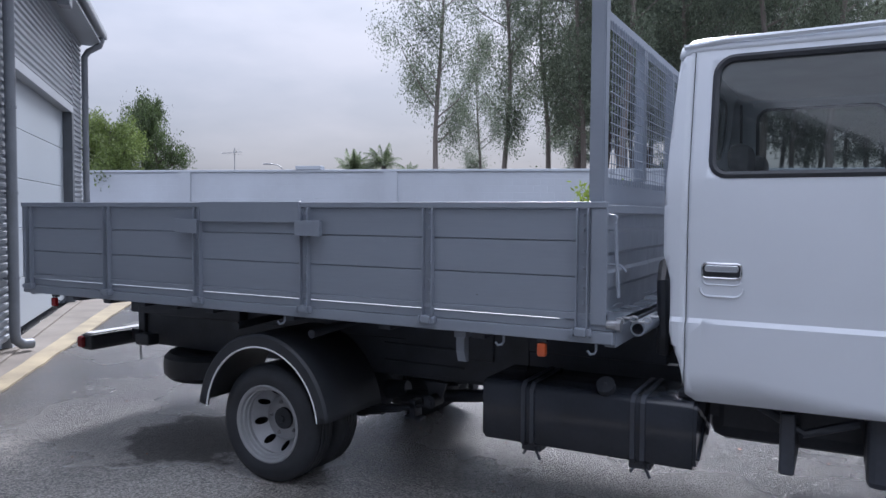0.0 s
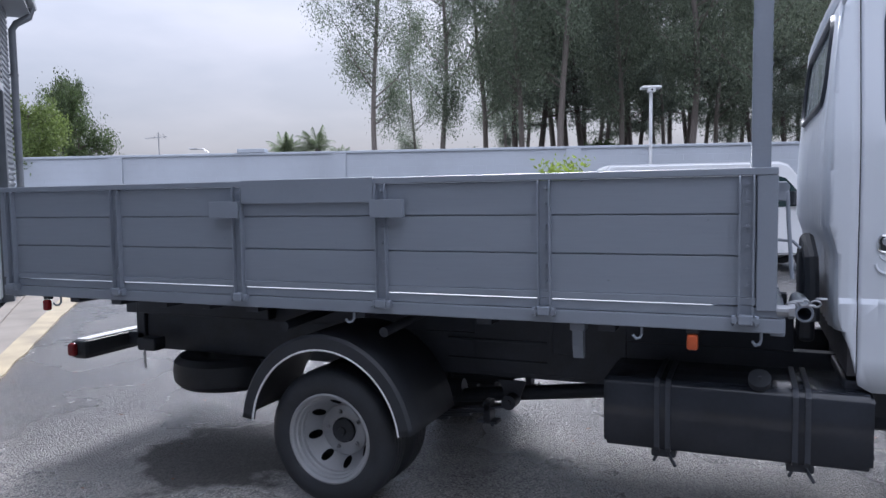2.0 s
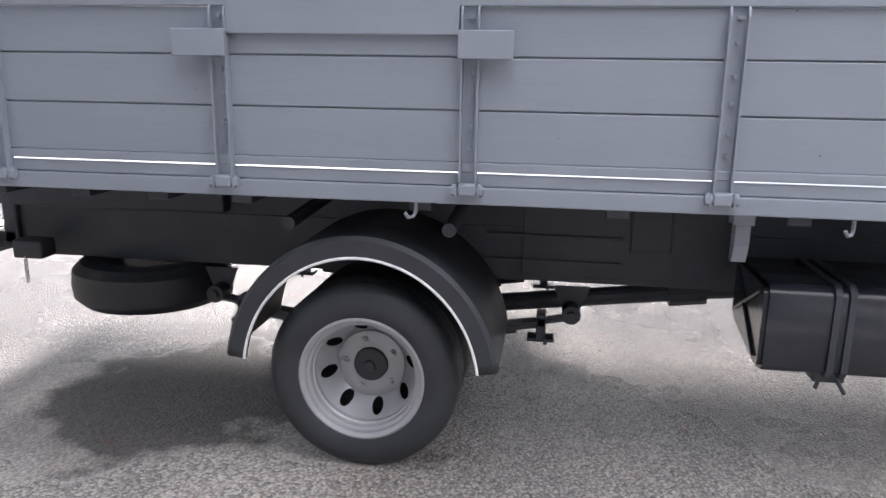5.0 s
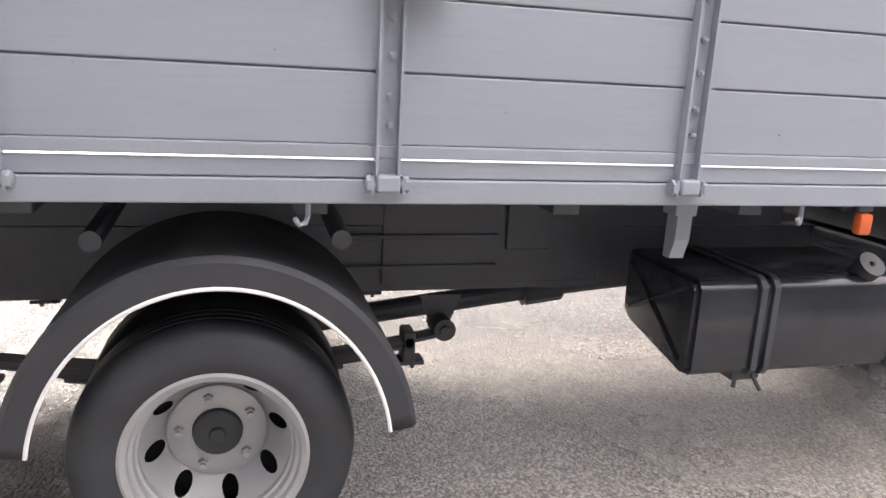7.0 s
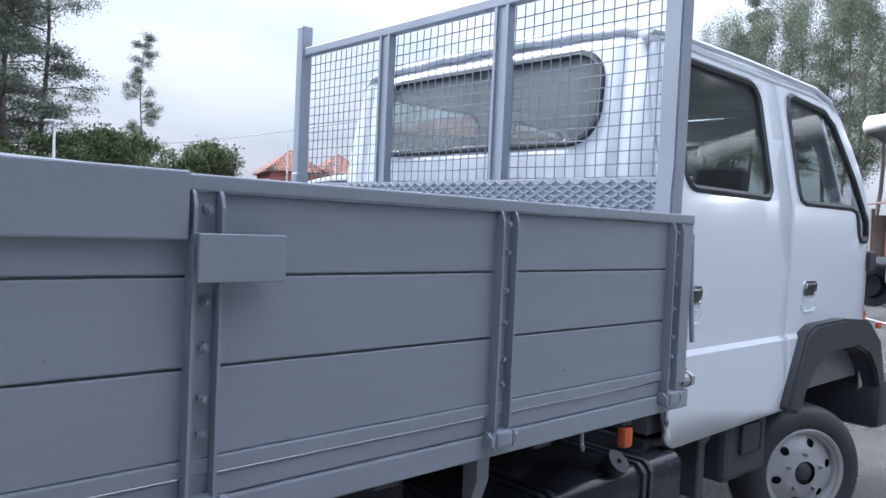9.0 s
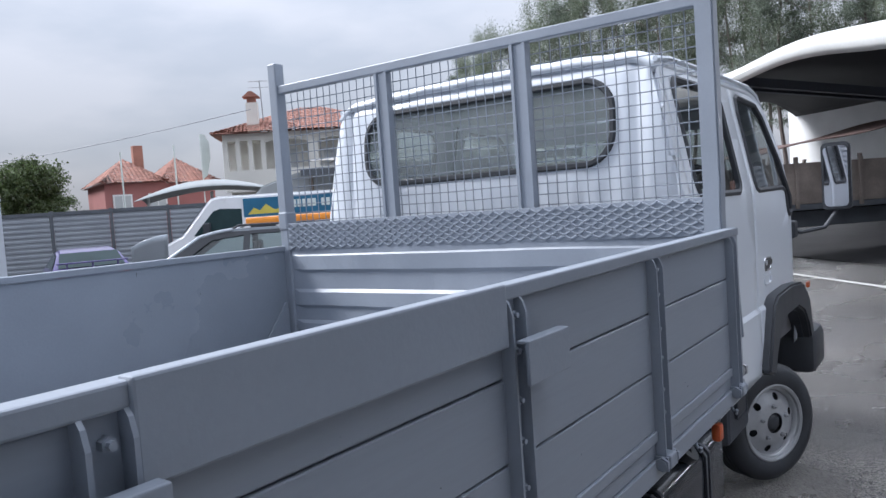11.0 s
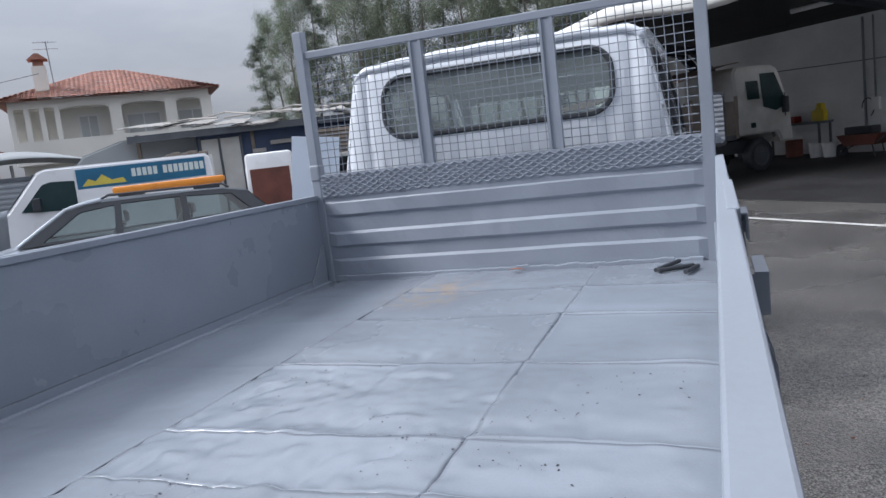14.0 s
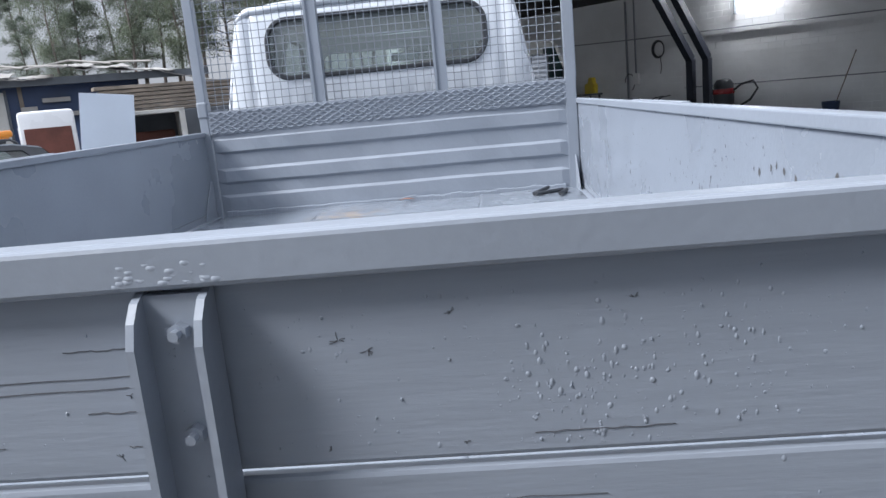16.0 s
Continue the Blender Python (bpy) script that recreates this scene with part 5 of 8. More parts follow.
M_clad = mat("grey_metal_cladding", (0.28, 0.30, 0.33), 0.4, 0.25, 0.08, 1.5, 40, 0.03)
M_door = mat("pale_grey_door_paint", (0.35, 0.385, 0.42), 0.42, 0.0, 0.05, 0.8, 30, 0.05)
M_flash = mat("grey_flashing", (0.36, 0.38, 0.41), 0.45, 0.1, 0.08, 2, 40, 0.03)
M_dark = mat("dark_steel_trim", (0.09, 0.10, 0.115), 0.5, 0.1, 0.15, 4, 60, 0.05)
M_pipe = mat("grey_pipe", (0.20, 0.215, 0.24), 0.45, 0.0, 0.12, 4, 50, 0.05)
M_conc = mat("stained_concrete", (0.22, 0.195, 0.165), 0.75, 0.0, 0.2, 1.5, 70, 0.4, stain=(0.12, 0.10, 0.08))
M_yellow = mat("worn_yellow_paint", (0.36, 0.295, 0.185), 0.7, 0.0, 0.25, 2.0, 80, 0.4, stain=(0.2, 0.17, 0.12))
M_whitewall = mat("white_masonry_paint", (0.50, 0.535, 0.59), 0.85, 0.0, 0.06, 0.5, 45, 0.25, stain=(0.43, 0.455, 0.5))


def frame_at(x, y, deg, z=0.05):
    """Local axes: x along the heading, y to its left."""
    return pose(x, y, z, 0, 0, deg)


def lpart(name, bm, material, parent, m, label="", smooth=False):
    bmesh.ops.transform(bm, matrix=m, verts=bm.verts[:])
    return part(name, bm, material, parent, label, smooth)


def lset(name, bm, material, m, label, smooth=False):
    bmesh.ops.transform(bm, matrix=m, verts=bm.verts[:])
    return setting(name, bm, material, label, smooth)


# warehouse front: local x runs along the wall away from the truck, local y goes into the building
FM = frame_at(-3.43, 2.13, 136.5)


def corrugated(bm, x0, x1, z0, z1, y=0.0, pitch=0.085, deep=0.028):
    pts = []
    z = z0
    while z < z1 - 0.001:
        for dz, d in ((0.0, 0.0), (0.28, 0.0), (0.42, 1.0), (0.78, 1.0), (0.94, 0.0)):
            if z + dz * pitch <= z1:
                pts.append((z + dz * pitch, y - d * deep))
        z += pitch
    pts.append((z1, y))
    a = [bm.verts.new((x0, q, p)) for p, q in pts]
    b = [bm.verts.new((x1, q, p)) for p, q in pts]
    for i in range(len(pts) - 1):
        bm.faces.new((a[i], b[i], b[i + 1], a[i + 1]))


bm = BM()
for x0, x1, z0, z1 in ((-13.0, -0.52, 0.12, 4.45), (-0.52, 3.93, 3.22, 4.45), (3.93, 4.95, 0.12, 4.45)):
    corrugated(bm, x0, x1, z0, z1)
wh = lset("wall_west", bm, M_clad, FM, "grey horizontal corrugated metal cladding of a warehouse")
solid(wh, 0.004, 0)
bm = BM()
box(bm, -13, -0.52, 0.06, 0.3, 0, 4.4)
box(bm, 3.93, 4.95, 0.06, 0.3, 0, 4.4)
box(bm, -0.52, 3.93, 0.06, 0.3, 3.22, 4.4)
box(bm, 4.9, 5.2, 0.02, 9, 0, 4.4)
box(bm, -13, -12.7, 0.02, 9, 0, 4.4)
lset("wall_core", bm, M_whitewall, FM, "pale wall behind the cladding")
bm = BM()
corrugated(bm, -13.3, 5.0, 4.50, 4.60)
box(bm, -13.3, 5.1, -0.36, 9, 4.62, 4.70)
box(bm, -13.3, 5.15, -0.44, -0.34, 4.58, 4.72, 0.03)
box(bm, -13.3, 5.1, -0.36, 0.0, 4.46, 4.50)
lset("roof_edge", bm, M_flash, FM, "grey metal eaves with a gutter")
door = thing("sectional_door", -4.0, 3.0, 0.0, "closed pale grey sectional warehouse door", "door")
for k in range(5):
    bm = BM()
    z0 = 0.1 + 0.604 * k
    box(bm, -0.42, 3.77, 0.10, 0.14, z0, z0 + 0.598, 0.006)
    lpart("door_panel", bm, M_door, door, FM)
bm = BM()
box(bm, -0.54, 3.95, -0.035, 0.12, 3.11, 3.23, 0.004)
lset("door_lintel", bm, M_flash, FM, "pale grey flashing over the warehouse door")
bm = BM()
box(bm, 3.77, 3.95, -0.04, 0.12, 0.02, 3.11, 0.004)
lset("door_jamb", bm, M_dark, FM, "dark steel door jamb")
bm = BM()
box(bm, -0.56, -0.42, -0.04, 0.12, 0.02, 3.11, 0.004)
lset("door_jamb_near", bm, M_flash, FM, "pale steel door jamb")
for x in (-0.72, 4.82):
    t = thing("downpipe", -3, 2, 0, "grey plastic rainwater downpipe on the metal wall", "pipe", "rainwater downpipes")
    bm = BM()
    foot = [(x, -0.10, 0.22), (x, -0.11, 0.14), (x + 0.04, -0.16, 0.09), (x + 0.12, -0.24, 0.08)] if x < 0 else [(x, -0.10, 0.1)]
    tube(bm, [(x + 0.05, -0.38, 4.56), (x + 0.04, -0.34, 4.42), (x, -0.16, 4.30), (x, -0.10, 4.2), (x, -0.10, 2.0)] + foot, 0.055, 12)
    lpart("pipe", bm, M_pipe, t, FM, smooth=True)
    for z in (0.8, 1.7, 2.6, 3.5):
        bm = BM()
        cyl(bm, (x, -0.10, z - 0.015), (x, -0.10, z + 0.015), 0.062, 12)
        box(bm, x - 0.02, x + 0.02, -0.1, 0.0, z - 0.012, z + 0.012)
        lpart("clip", bm, M_pipe, t, FM)
bm = BM()
box(bm, -13, 5.2, -0.10, 0.06, -0.05, 0.03, 0.008)
lset("kerb", bm, M_conc, FM, "stained concrete strip along the warehouse wall")


def strip(near, far, top):
    """A flat ragged band along the warehouse wall, between two edges given as y(x)."""
    bm = BM()
    xs = [-13 + 0.1 * i for i in range(185)]
    prism(bm, [(x, near(x)) for x in xs] + [(x, far(x)) for x in xs[::-1]], "z", -0.05, top)
    return bm


def paint_in(x):
    return -0.38 - 0.066 * max(x, -3.5) + 0.012 * noise.noise((x * 1.7, 3, 0))


def paint_out(x):
    return paint_in(x) - 0.22 - 0.016 * max(x, -3.5) + 0.035 * noise.noise((x * 1.3, 9, 0)) + 0.012 * noise.noise((x * 6, 5, 0))


lset("apron", strip(lambda x: -0.101, lambda x: paint_in(x) + 0.001, 0.005), M_conc, FM, "stained concrete apron along the warehouse wall")
lset("yellow_edge", strip(lambda x: paint_in(x), paint_out, 0.008), M_yellow, FM, "worn yellow-painted concrete edge strip")
# flood lamp under the eaves
ob = thing("flood_lamp", -4, 3, 4, "grey flood lamp under the warehouse eaves", "lamp")
bm = BM()
box(bm, 1.5, 1.75, -0.36, -0.2, 4.26, 4.4, 0.02)
cyl(bm, (1.62, -0.2, 4.34), (1.62, 0.0, 4.34), 0.02, 8)
lpart("housing", bm, M_pipe, ob, FM)

# white block wall behind the yard
WM = frame_at(-2.5, 17.0, 18.0)
bm = BM()
box(bm, -36, 14.3, 0.02, 0.2, 0, 2.74)
wall_n = lset("wall_north", bm, M_whitewall, WM, "white painted concrete block wall")
bm = BM()
for r in range(5):
    z0 = 1.74 + 0.2 * r
    off = 0.2 * (r % 2)
    k = -36 + off
    while k < 13.8:
        j = 0.004 * noise.noise((k * 3, r, 2))
        vs = [bm.verts.new((a, y, z)) for y, i in ((0.02, 0), (0.0165 + j * 0.3, 0.003)) for a, z in ((k + i, z0 + i), (k + 0.394 - i, z0 + i), (k + 0.394 - i, z0 + 0.194 - i), (k + i, z0 + 0.194 - i))]
        bm.faces.new(vs[4:])
        for i in range(4):
            bm.faces.new((vs[i], vs[(i + 1) % 4], vs[4 + (i + 1) % 4], vs[4 + i]))
        k += 0.4
bmesh.ops.recalc_face_normals(bm, faces=bm.faces[:])
ob = lpart("wall_blocks", bm, M_whitewall, wall_n, WM)
tagged(ob, kind="stuff")
bm = BM()
box(bm, -36, 14.3, -0.03, 0.24, 2.74, 2.81, 0.01)
for k in (-11.2, -4.6, 2.0, 8.6):
    box(bm, k - 0.2, k + 0.2, -0.03, 0.25, 0, 2.74)
box(bm, -7.55, -6.75, -0.06, 0.3, 2.81, 2.92, 0.01)
lset("wall_coping", bm, M_whitewall, WM, "white painted coping of the block wall")
M_cctv = mat("white_powder_coat", (0.75, 0.76, 0.77), 0.4, 0.0, 0.05, 4, 50, 0.02)
for lx, ly, lh in ((1.42, 18.1, 4.35), (9.2, 26.4, 4.45)):
    LP = frame_at(lx, ly, 18.0, 0.0)
    t = thing("yard_lamp", lx, ly, 0, "white twin-headed lamp on a pole behind the block wall", "lamp", "lamps behind the wall")
    bm = BM()
    cyl(bm, (0, 0, 0.0), (0, 0, lh), 0.045, 12)
    lpart("pole", bm, M_cctv, t, LP, smooth=True)
    bm = BM()
    box(bm, -0.26, 0.26, -0.16, 0.2, lh, lh + 0.07, 0.02)
    box(bm, -0.10, 0.10, -0.16, 0.06, lh - 0.1, lh, 0.02)
    lpart("head", bm, M_cctv, t, LP)
    bm = BM()
    cyl(bm, (0, -0.18, lh - 0.04), (0, -0.15, lh - 0.04), 0.03, 12)
    lpart("lens", bm, M_black, t, LP)


# ---- trees ----
M_bark = mat("eucalyptus_bark", (0.15, 0.13, 0.12), 0.85, 0.0, 0.3, 1.5, 20, 0.5, stretch=(1, 1, 0.2), stain=(0.2, 0.17, 0.14))
M_pbark = mat("pine_bark", (0.11, 0.09, 0.08), 0.9, 0.0, 0.3, 3, 30, 0.6)


def leaf_mat(name, col, through_light=0.4):
    m = mat(name, col, 0.5, 0.0, 0.3, 0.5, 4, 0.0, island=0.4)
    n, l = m.node_tree.nodes, m.node_tree.links
    b = n["Principled BSDF"]
    tr, mx = n.new("ShaderNodeBsdfTranslucent"), n.new("ShaderNodeMixShader")
    l.new(b.inputs["Base Color"].links[0].from_socket, tr.inputs["Color"])
    mx.inputs["Fac"].default_value = through_light
    l.new(b.outputs["BSDF"], mx.inputs[1])
    l.new(tr.outputs["BSDF"], mx.inputs[2])
    l.new(mx.outputs["Shader"], n["Material Output"].inputs["Surface"])
    return m


M_euc = leaf_mat("eucalyptus_leaves", (0.18, 0.215, 0.15))
M_pine = leaf_mat("pine_needles", (0.15, 0.18, 0.14))
M_broad = leaf_mat("broad_leaves", (0.085, 0.12, 0.045), 0.3)
M_broad2 = leaf_mat("light_broad_leaves", (0.15, 0.20, 0.055), 0.35)
M_lime = leaf_mat("young_leaves", (0.25, 0.33, 0.05))
M_palm = leaf_mat("palm_leaves", (0.17, 0.21, 0.12), 0.5)


def leaves_mesh(name, pts, size, material, rs, droop=0.6, aspect=2.6):
    """Many single pointed leaves, one quad each."""
    pts = np.asarray(pts)
    n = len(pts)
    d = rs.normal(size=(n, 3))
    d[:, 2] -= droop * 1.5
    d /= np.linalg.norm(d, axis=1)[:, None]
    s = np.cross(d, rs.normal(size=(n, 3)))
    s /= np.linalg.norm(s, axis=1)[:, None] + 1e-9
    L = size * rs.uniform(0.6, 1.4, (n, 1))
    w = L / aspect
    v = np.concatenate([pts, pts + d * L * 0.45 + s * w * 0.5, pts + d * L, pts + d * L * 0.45 - s * w * 0.5], 1).reshape(-1, 3)
    me = bpy.data.meshes.new(name)
    me.from_pydata(v.tolist(), [], np.arange(4 * n).reshape(-1, 4).tolist())
    me.materials.append(material)
    return me


def tree(name, kind, h, seed, label, leaf, bark, dense=1.0):
    """Trunk with limbs, and a crown of leaf clumps at the limbs' ends; built at the origin of its own thing."""
    rs = np.random.RandomState(seed)
    t = thing(name, 0, 0, 0, label, "tree")
    bm = BM()
    lean = rs.uniform(-0.02, 0.02, 2)
    if kind == "euc":
        r0, crown0, spread, nl = 0.0095 * h, 0.26, 0.145 * h, 24
    elif kind == "pine":
        r0, crown0, spread, nl = 0.0095 * h, 0.25, 0.16 * h, 34
    else:
        r0, crown0, spread, nl = 0.03 * h, 0.18, 0.42 * h, 22

    def stem(z):
        return Vector((lean[0] * z + 0.015 * h * math.sin(z * 0.4 + seed), lean[1] * z + 0.012 * h * math.cos(z * 0.5 + seed), z))
    zs = [h * k / 10 for k in range(11)]
    for a, b in zip(zs, zs[1:]):
        cyl(bm, stem(a), stem(b), r0 * (1 - 0.88 * a / h), 7, r0 * (1 - 0.88 * b / h), False)
    pts = []
    for k in range(nl):
        f = crown0 + (0.97 - crown0) * (k + rs.uniform(0, 1)) / nl
        z0 = f * h
        az = rs.uniform(0, math.tau)
        if kind == "euc":
            reach = spread * (0.45 + 0.7 * math.sin(math.pi * min(1, (f - crown0) / (1 - crown0) * 0.9 + 0.12))) * rs.uniform(0.5, 1.1)
            rise = reach * rs.uniform(0.5, 1.3)
        elif kind == "pine":
            reach = spread * (1.1 - 0.75 * (f - crown0) / (1 - crown0)) * rs.uniform(0.5, 1.1)
            rise = reach * rs.uniform(-0.05, 0.35)
        else:
            reach = spread * math.sqrt(max(0.08, 1 - ((f - 0.5) / 0.52) ** 2)) * rs.uniform(0.6, 1.05)
            rise = reach * rs.uniform(0.1, 0.6)
        a = stem(z0)
        e = a + Vector((reach * math.cos(az), reach * math.sin(az), rise))
        mid = (a + e) / 2 + Vector((0, 0, -0.08 * reach if kind == "euc" else 0.05 * reach))
        rr = r0 * 0.32 * (1 - 0.6 * f)
        cyl(bm, a, mid, rr, 5, rr * 0.7, False)
        cyl(bm, mid, e, rr * 0.7, 5, rr * 0.25, False)
        nc = {"euc": 7, "pine": 7, "broad": 9}[kind]
        for c in range(nc):
            q = rs.uniform(0.35, 1.08)
            base = (a.lerp(mid, q * 2) if q < 0.5 else mid.lerp(e, q * 2 - 1)) + Vector(rs.normal(0, 0.16 * reach, 3) * (1, 1, 0.7))
            m_ = {"euc": 170, "pine": 110, "broad": int(50 * dense)}[kind]
            sg = {"euc": 0.0165, "pine": 0.015, "broad": 0.04}[kind] * h
            off = rs.normal(0, sg, (m_, 3))
            if kind == "euc":
                off[:, 2] = off[:, 2] * 1.9 - 0.5 * sg
            if kind == "pine":
                off[:, 2] *= 0.5
            pts.append(np.asarray(base) + off)
            if c < 3:
                cyl(bm, mid if q > 0.5 else a, base, rr * 0.3, 4, rr * 0.1, False)
    part("trunk", bm, bark, t)
    size = {"euc": 0.0075 * h, "pine": 0.0085 * h, "broad": 0.031 * h / dense ** 0.5}[kind]
    me = leaves_mesh("crown", np.concatenate(pts), size, leaf, rs, {"euc": 0.8, "pine": 0.0, "broad": 0.2}[kind], {"euc": 3.0, "pine": 3.4, "broad": 1.7}[kind])
    cr = new("crown", me)
    cr.parent = t
    return t


def polar(eye, az, d):
    return eye[0] + d * math.cos(radians(az)), eye[1] + d * math.sin(radians(az))


E1, E2 = (4.0, -2.95), (0.5, -0.1)
euc = [tree("eucalyptus_tree", "euc", 18, s, "tall eucalyptus with drooping grey-green leaves", M_euc, M_bark) for s in (11, 12, 13)]
pine = [tree("pine_tree", "pine", 17, s, "tall dark pine with bare lower trunk", M_pine, M_pbark) for s in (21, 22)]
broad = [tree("broadleaf_tree", "broad", 5.5, s, "bushy green broadleaf tree behind the wall", M_broad, M_pbark) for s in (31, 32)]
bushy = [tree("broadleaf_tree", "broad", 5.5, s, "bushy green broadleaf tree behind the wall", lf, M_pbark, 2.3) for s, lf in ((33, M_broad), (34, M_broad2))]
rt = random.Random(9)


def plant(src, xy, s, sz=None):
    sz = sz or s
    m = Matrix.Translation((xy[0], xy[1], ground_z(*xy) - 0.05)) @ Matrix.Rotation(rt.uniform(0, 6.28), 4, "Z") @ Matrix.Diagonal((s, s, sz, 1))
    if src.get("used"):
        if src in broad or src in bushy:
            m = m @ Matrix.Diagonal((*[0.9 / k for k in src.scale], 1))
        ob = copy_thing(src, m)
        del ob["used"]
    else:
        src.matrix_basis = m
        src["used"] = 1
        ob = src
    return ob


def use(kind, i):
    return kind[i % len(kind)]


for i, (az, d, s) in enumerate(((117.6, 36, 0.95), (112.2, 40, 1.05), (109.6, 43, 1.1), (106.5, 40, 1.15), (114.6, 52, 0.7), (103.0, 38, 1.1), (99, 43, 1.15), (94, 41, 1.2), (89, 40, 1.1), (84, 44, 1.15))):
    plant(use(euc, i), polar(E1, az, d), s, s * 1.05)
for i in range(36):
    az = 82 + 26 * ((i * 0.618) % 1.0)
    plant(use(pine if i % 3 else euc, i), polar(E1, az, 46 + 34 * ((i * 0.377) % 1.0)), 1.05 + 0.35 * rt.random(), 1.1 + 0.4 * rt.random())
for az, d, k, w, s in ((141.2, 27, 1, 0.62, 0.80), (138.3, 31, 0, 0.50, 1.03), (139.4, 34, 0, 0.5, 1.15), (143.2, 30, 1, 0.8, 0.95)):
    plant(bushy[k], polar(E1, az, d), w, s)
for i in range(15):
    plant(use(broad, i), polar(E1, 82 + 28 * ((i * 0.618) % 1.0), 42 + 30 * ((i * 0.377) % 1.0)), 0.6 + 0.4 * rt.random(), 0.55 + 0.45 * rt.random())
# to the north-east: thinner trees along the road
E4 = (1.85, -1.1)
for i, (az, d, s, k) in enumerate(((77.5, 44, 0.92, pine), (75.6, 50, 0.86, pine), (79.5, 52, 1.0, pine), (69.6, 66, 0.70, pine), (81.5, 48, 1.0, pine))):
    plant(use(k, i), polar(E4, az, d), s * (0.8 if i == 3 else 1.25), s)
for i, (az, d, s) in enumerate(((74.5, 40, 1.0), (73.4, 43, 1.1), (72.2, 44, 1.15), (71.0, 46, 1.15), (70.0, 50, 1.2), (66.2, 60, 1.25), (65.2, 60, 1.4), (64.4, 62, 1.3), (68.0, 64, 1.05))):
    plant(use(broad, i), polar(E4, az, d), s * 0.85, s)
for i in range(8):
    plant(use(broad, i), polar(E2, 57 + 22 * ((i * 0.618) % 1), 80 + 30 * ((i * 0.37) % 1)), 0.9 + 0.5 * rt.random())
# to the east: a tall stand behind the sheds
for i in range(30):
    az = 33 - 34 * ((i * 0.618) % 1.0)
    d = 52 + 26 * ((i * 0.377) % 1.0)
    h = (10.5 + 5.5 * min(1, max(0, (33 - az) / 14))) if az > 4 else 15
    s = d * math.tan(radians(h * 0.95)) / 17.5
    plant(use(euc if i % 3 else pine, i), polar(E2, az, d), s * 0.95, s)

# to the south-east, past the workshop, seen only in the cab's glass
for i in range(20):
    plant(use(pine if i % 2 else euc, i), polar(E2, -14 - 46 * ((i * 0.618) % 1.0), 36 + 14 * ((i * 0.377) % 1.0)), 1.1, 0.95)


def palm(x, y, h, seed):
    """A trunk and arching fronds, each a stem with two rows of hanging leaflets."""
    rs = np.random.RandomState(seed)
    t = thing("palm_tree", x, y, 0, "feathery palm showing above the white wall", "tree")
    bm = BM()
    cyl(bm, (x, y, 0), (x, y, h), 0.22, 10, 0.17)
    part("trunk", bm, M_pbark, t)
    top = Vector((x, y, h))
    for k in range(30):
        az, up, L = rs.uniform(0, math.tau), rs.uniform(0.05, 1.35), rs.uniform(1.7, 2.3)
        out, side = Vector((math.cos(az), math.sin(az), 0)), Vector((-math.sin(az), math.cos(az), 0))
        pts = [top + out * (L * f * math.cos(up) * (1 - 0.12 * f)) + Vector((0, 0, L * f * math.sin(up) - (0.55 + 0.5 * math.cos(up)) * f ** 2.2)) for f in [j / 14 for j in range(15)]]
        bm = BM()
        tube(bm, pts, 0.016, 4)
        for j in range(2, 15):
            for q in (0.0, 0.33, 0.66):
                p = pts[j - 1].lerp(pts[j], q)
                ll = 0.52 * math.sin(math.pi * min(1, 0.18 + 0.8 * j / 15)) * rs.uniform(0.8, 1.15)
                for sd in (-1, 1):
                    tip = p + side * sd * ll * 0.75 + out * ll * 0.4 + Vector((0, 0, -ll * rs.uniform(0.25, 0.7)))
                    w = (pts[j] - pts[j - 1]).normalized() * 0.013
                    bm.faces.new([bm.verts.new(v) for v in (p - w, p + w, tip)])
        part("frond", bm, M_palm, t)


for az, d, h in ((124.3, 46, 4.15), (121.9, 46, 4.55), (120.2, 60, 4.3)):
    palm(*polar(E1, az, d), h, int(az))

# house aerial and a curved road lamp far behind the wall
ax, ay = polar(E1, 133.2, 48)
t = thing("roof_aerial", ax, ay, 0, "thin television aerial on a mast beyond the white wall", "aerial")
bm = BM()
tube(bm, [(ax, ay, 0), (ax, ay, 5.6)], 0.03, 6)
part("mast", bm, M_steel, t)
bm = BM()
tube(bm, [(ax - 0.75, ay - 0.3, 5.25), (ax + 0.45, ay + 0.2, 5.35)], 0.018, 5)
for k in range(7):
    c = Vector((ax - 0.7 + 0.17 * k, ay - 0.28 + 0.07 * k, 5.26 + 0.014 * k))
    tube(bm, [c - Vector((0.1, -0.25, 0.05 + 0.02 * k)), c + Vector((0.1, -0.25, 0.05 + 0.02 * k))], 0.01, 4)
part("antenna", bm, M_steel, t)
ax, ay = polar(E1, 129.7, 52)
t = thing("street_lamp", ax, ay, 0, "slim curved street lamp beyond the white wall", "lamp")
bm = BM()
tube(bm, [(ax, ay, 0), (ax, ay, 4.3), (ax - 0.08, ay - 0.04, 4.65), (ax - 0.35, ay - 0.18, 4.85), (ax - 0.75, ay - 0.4, 4.9)], 0.035, 6)
part("pole", bm, M_steel, t)
bm = BM()
box(bm, -0.28, 0.28, -0.09, 0.09, -0.05, 0.05, 0.03, Matrix.Translation((ax - 0.95, ay - 0.5, 4.9)) @ Matrix.Rotation(0.49, 4, "Z"))
part("head", bm, M_steel, t)

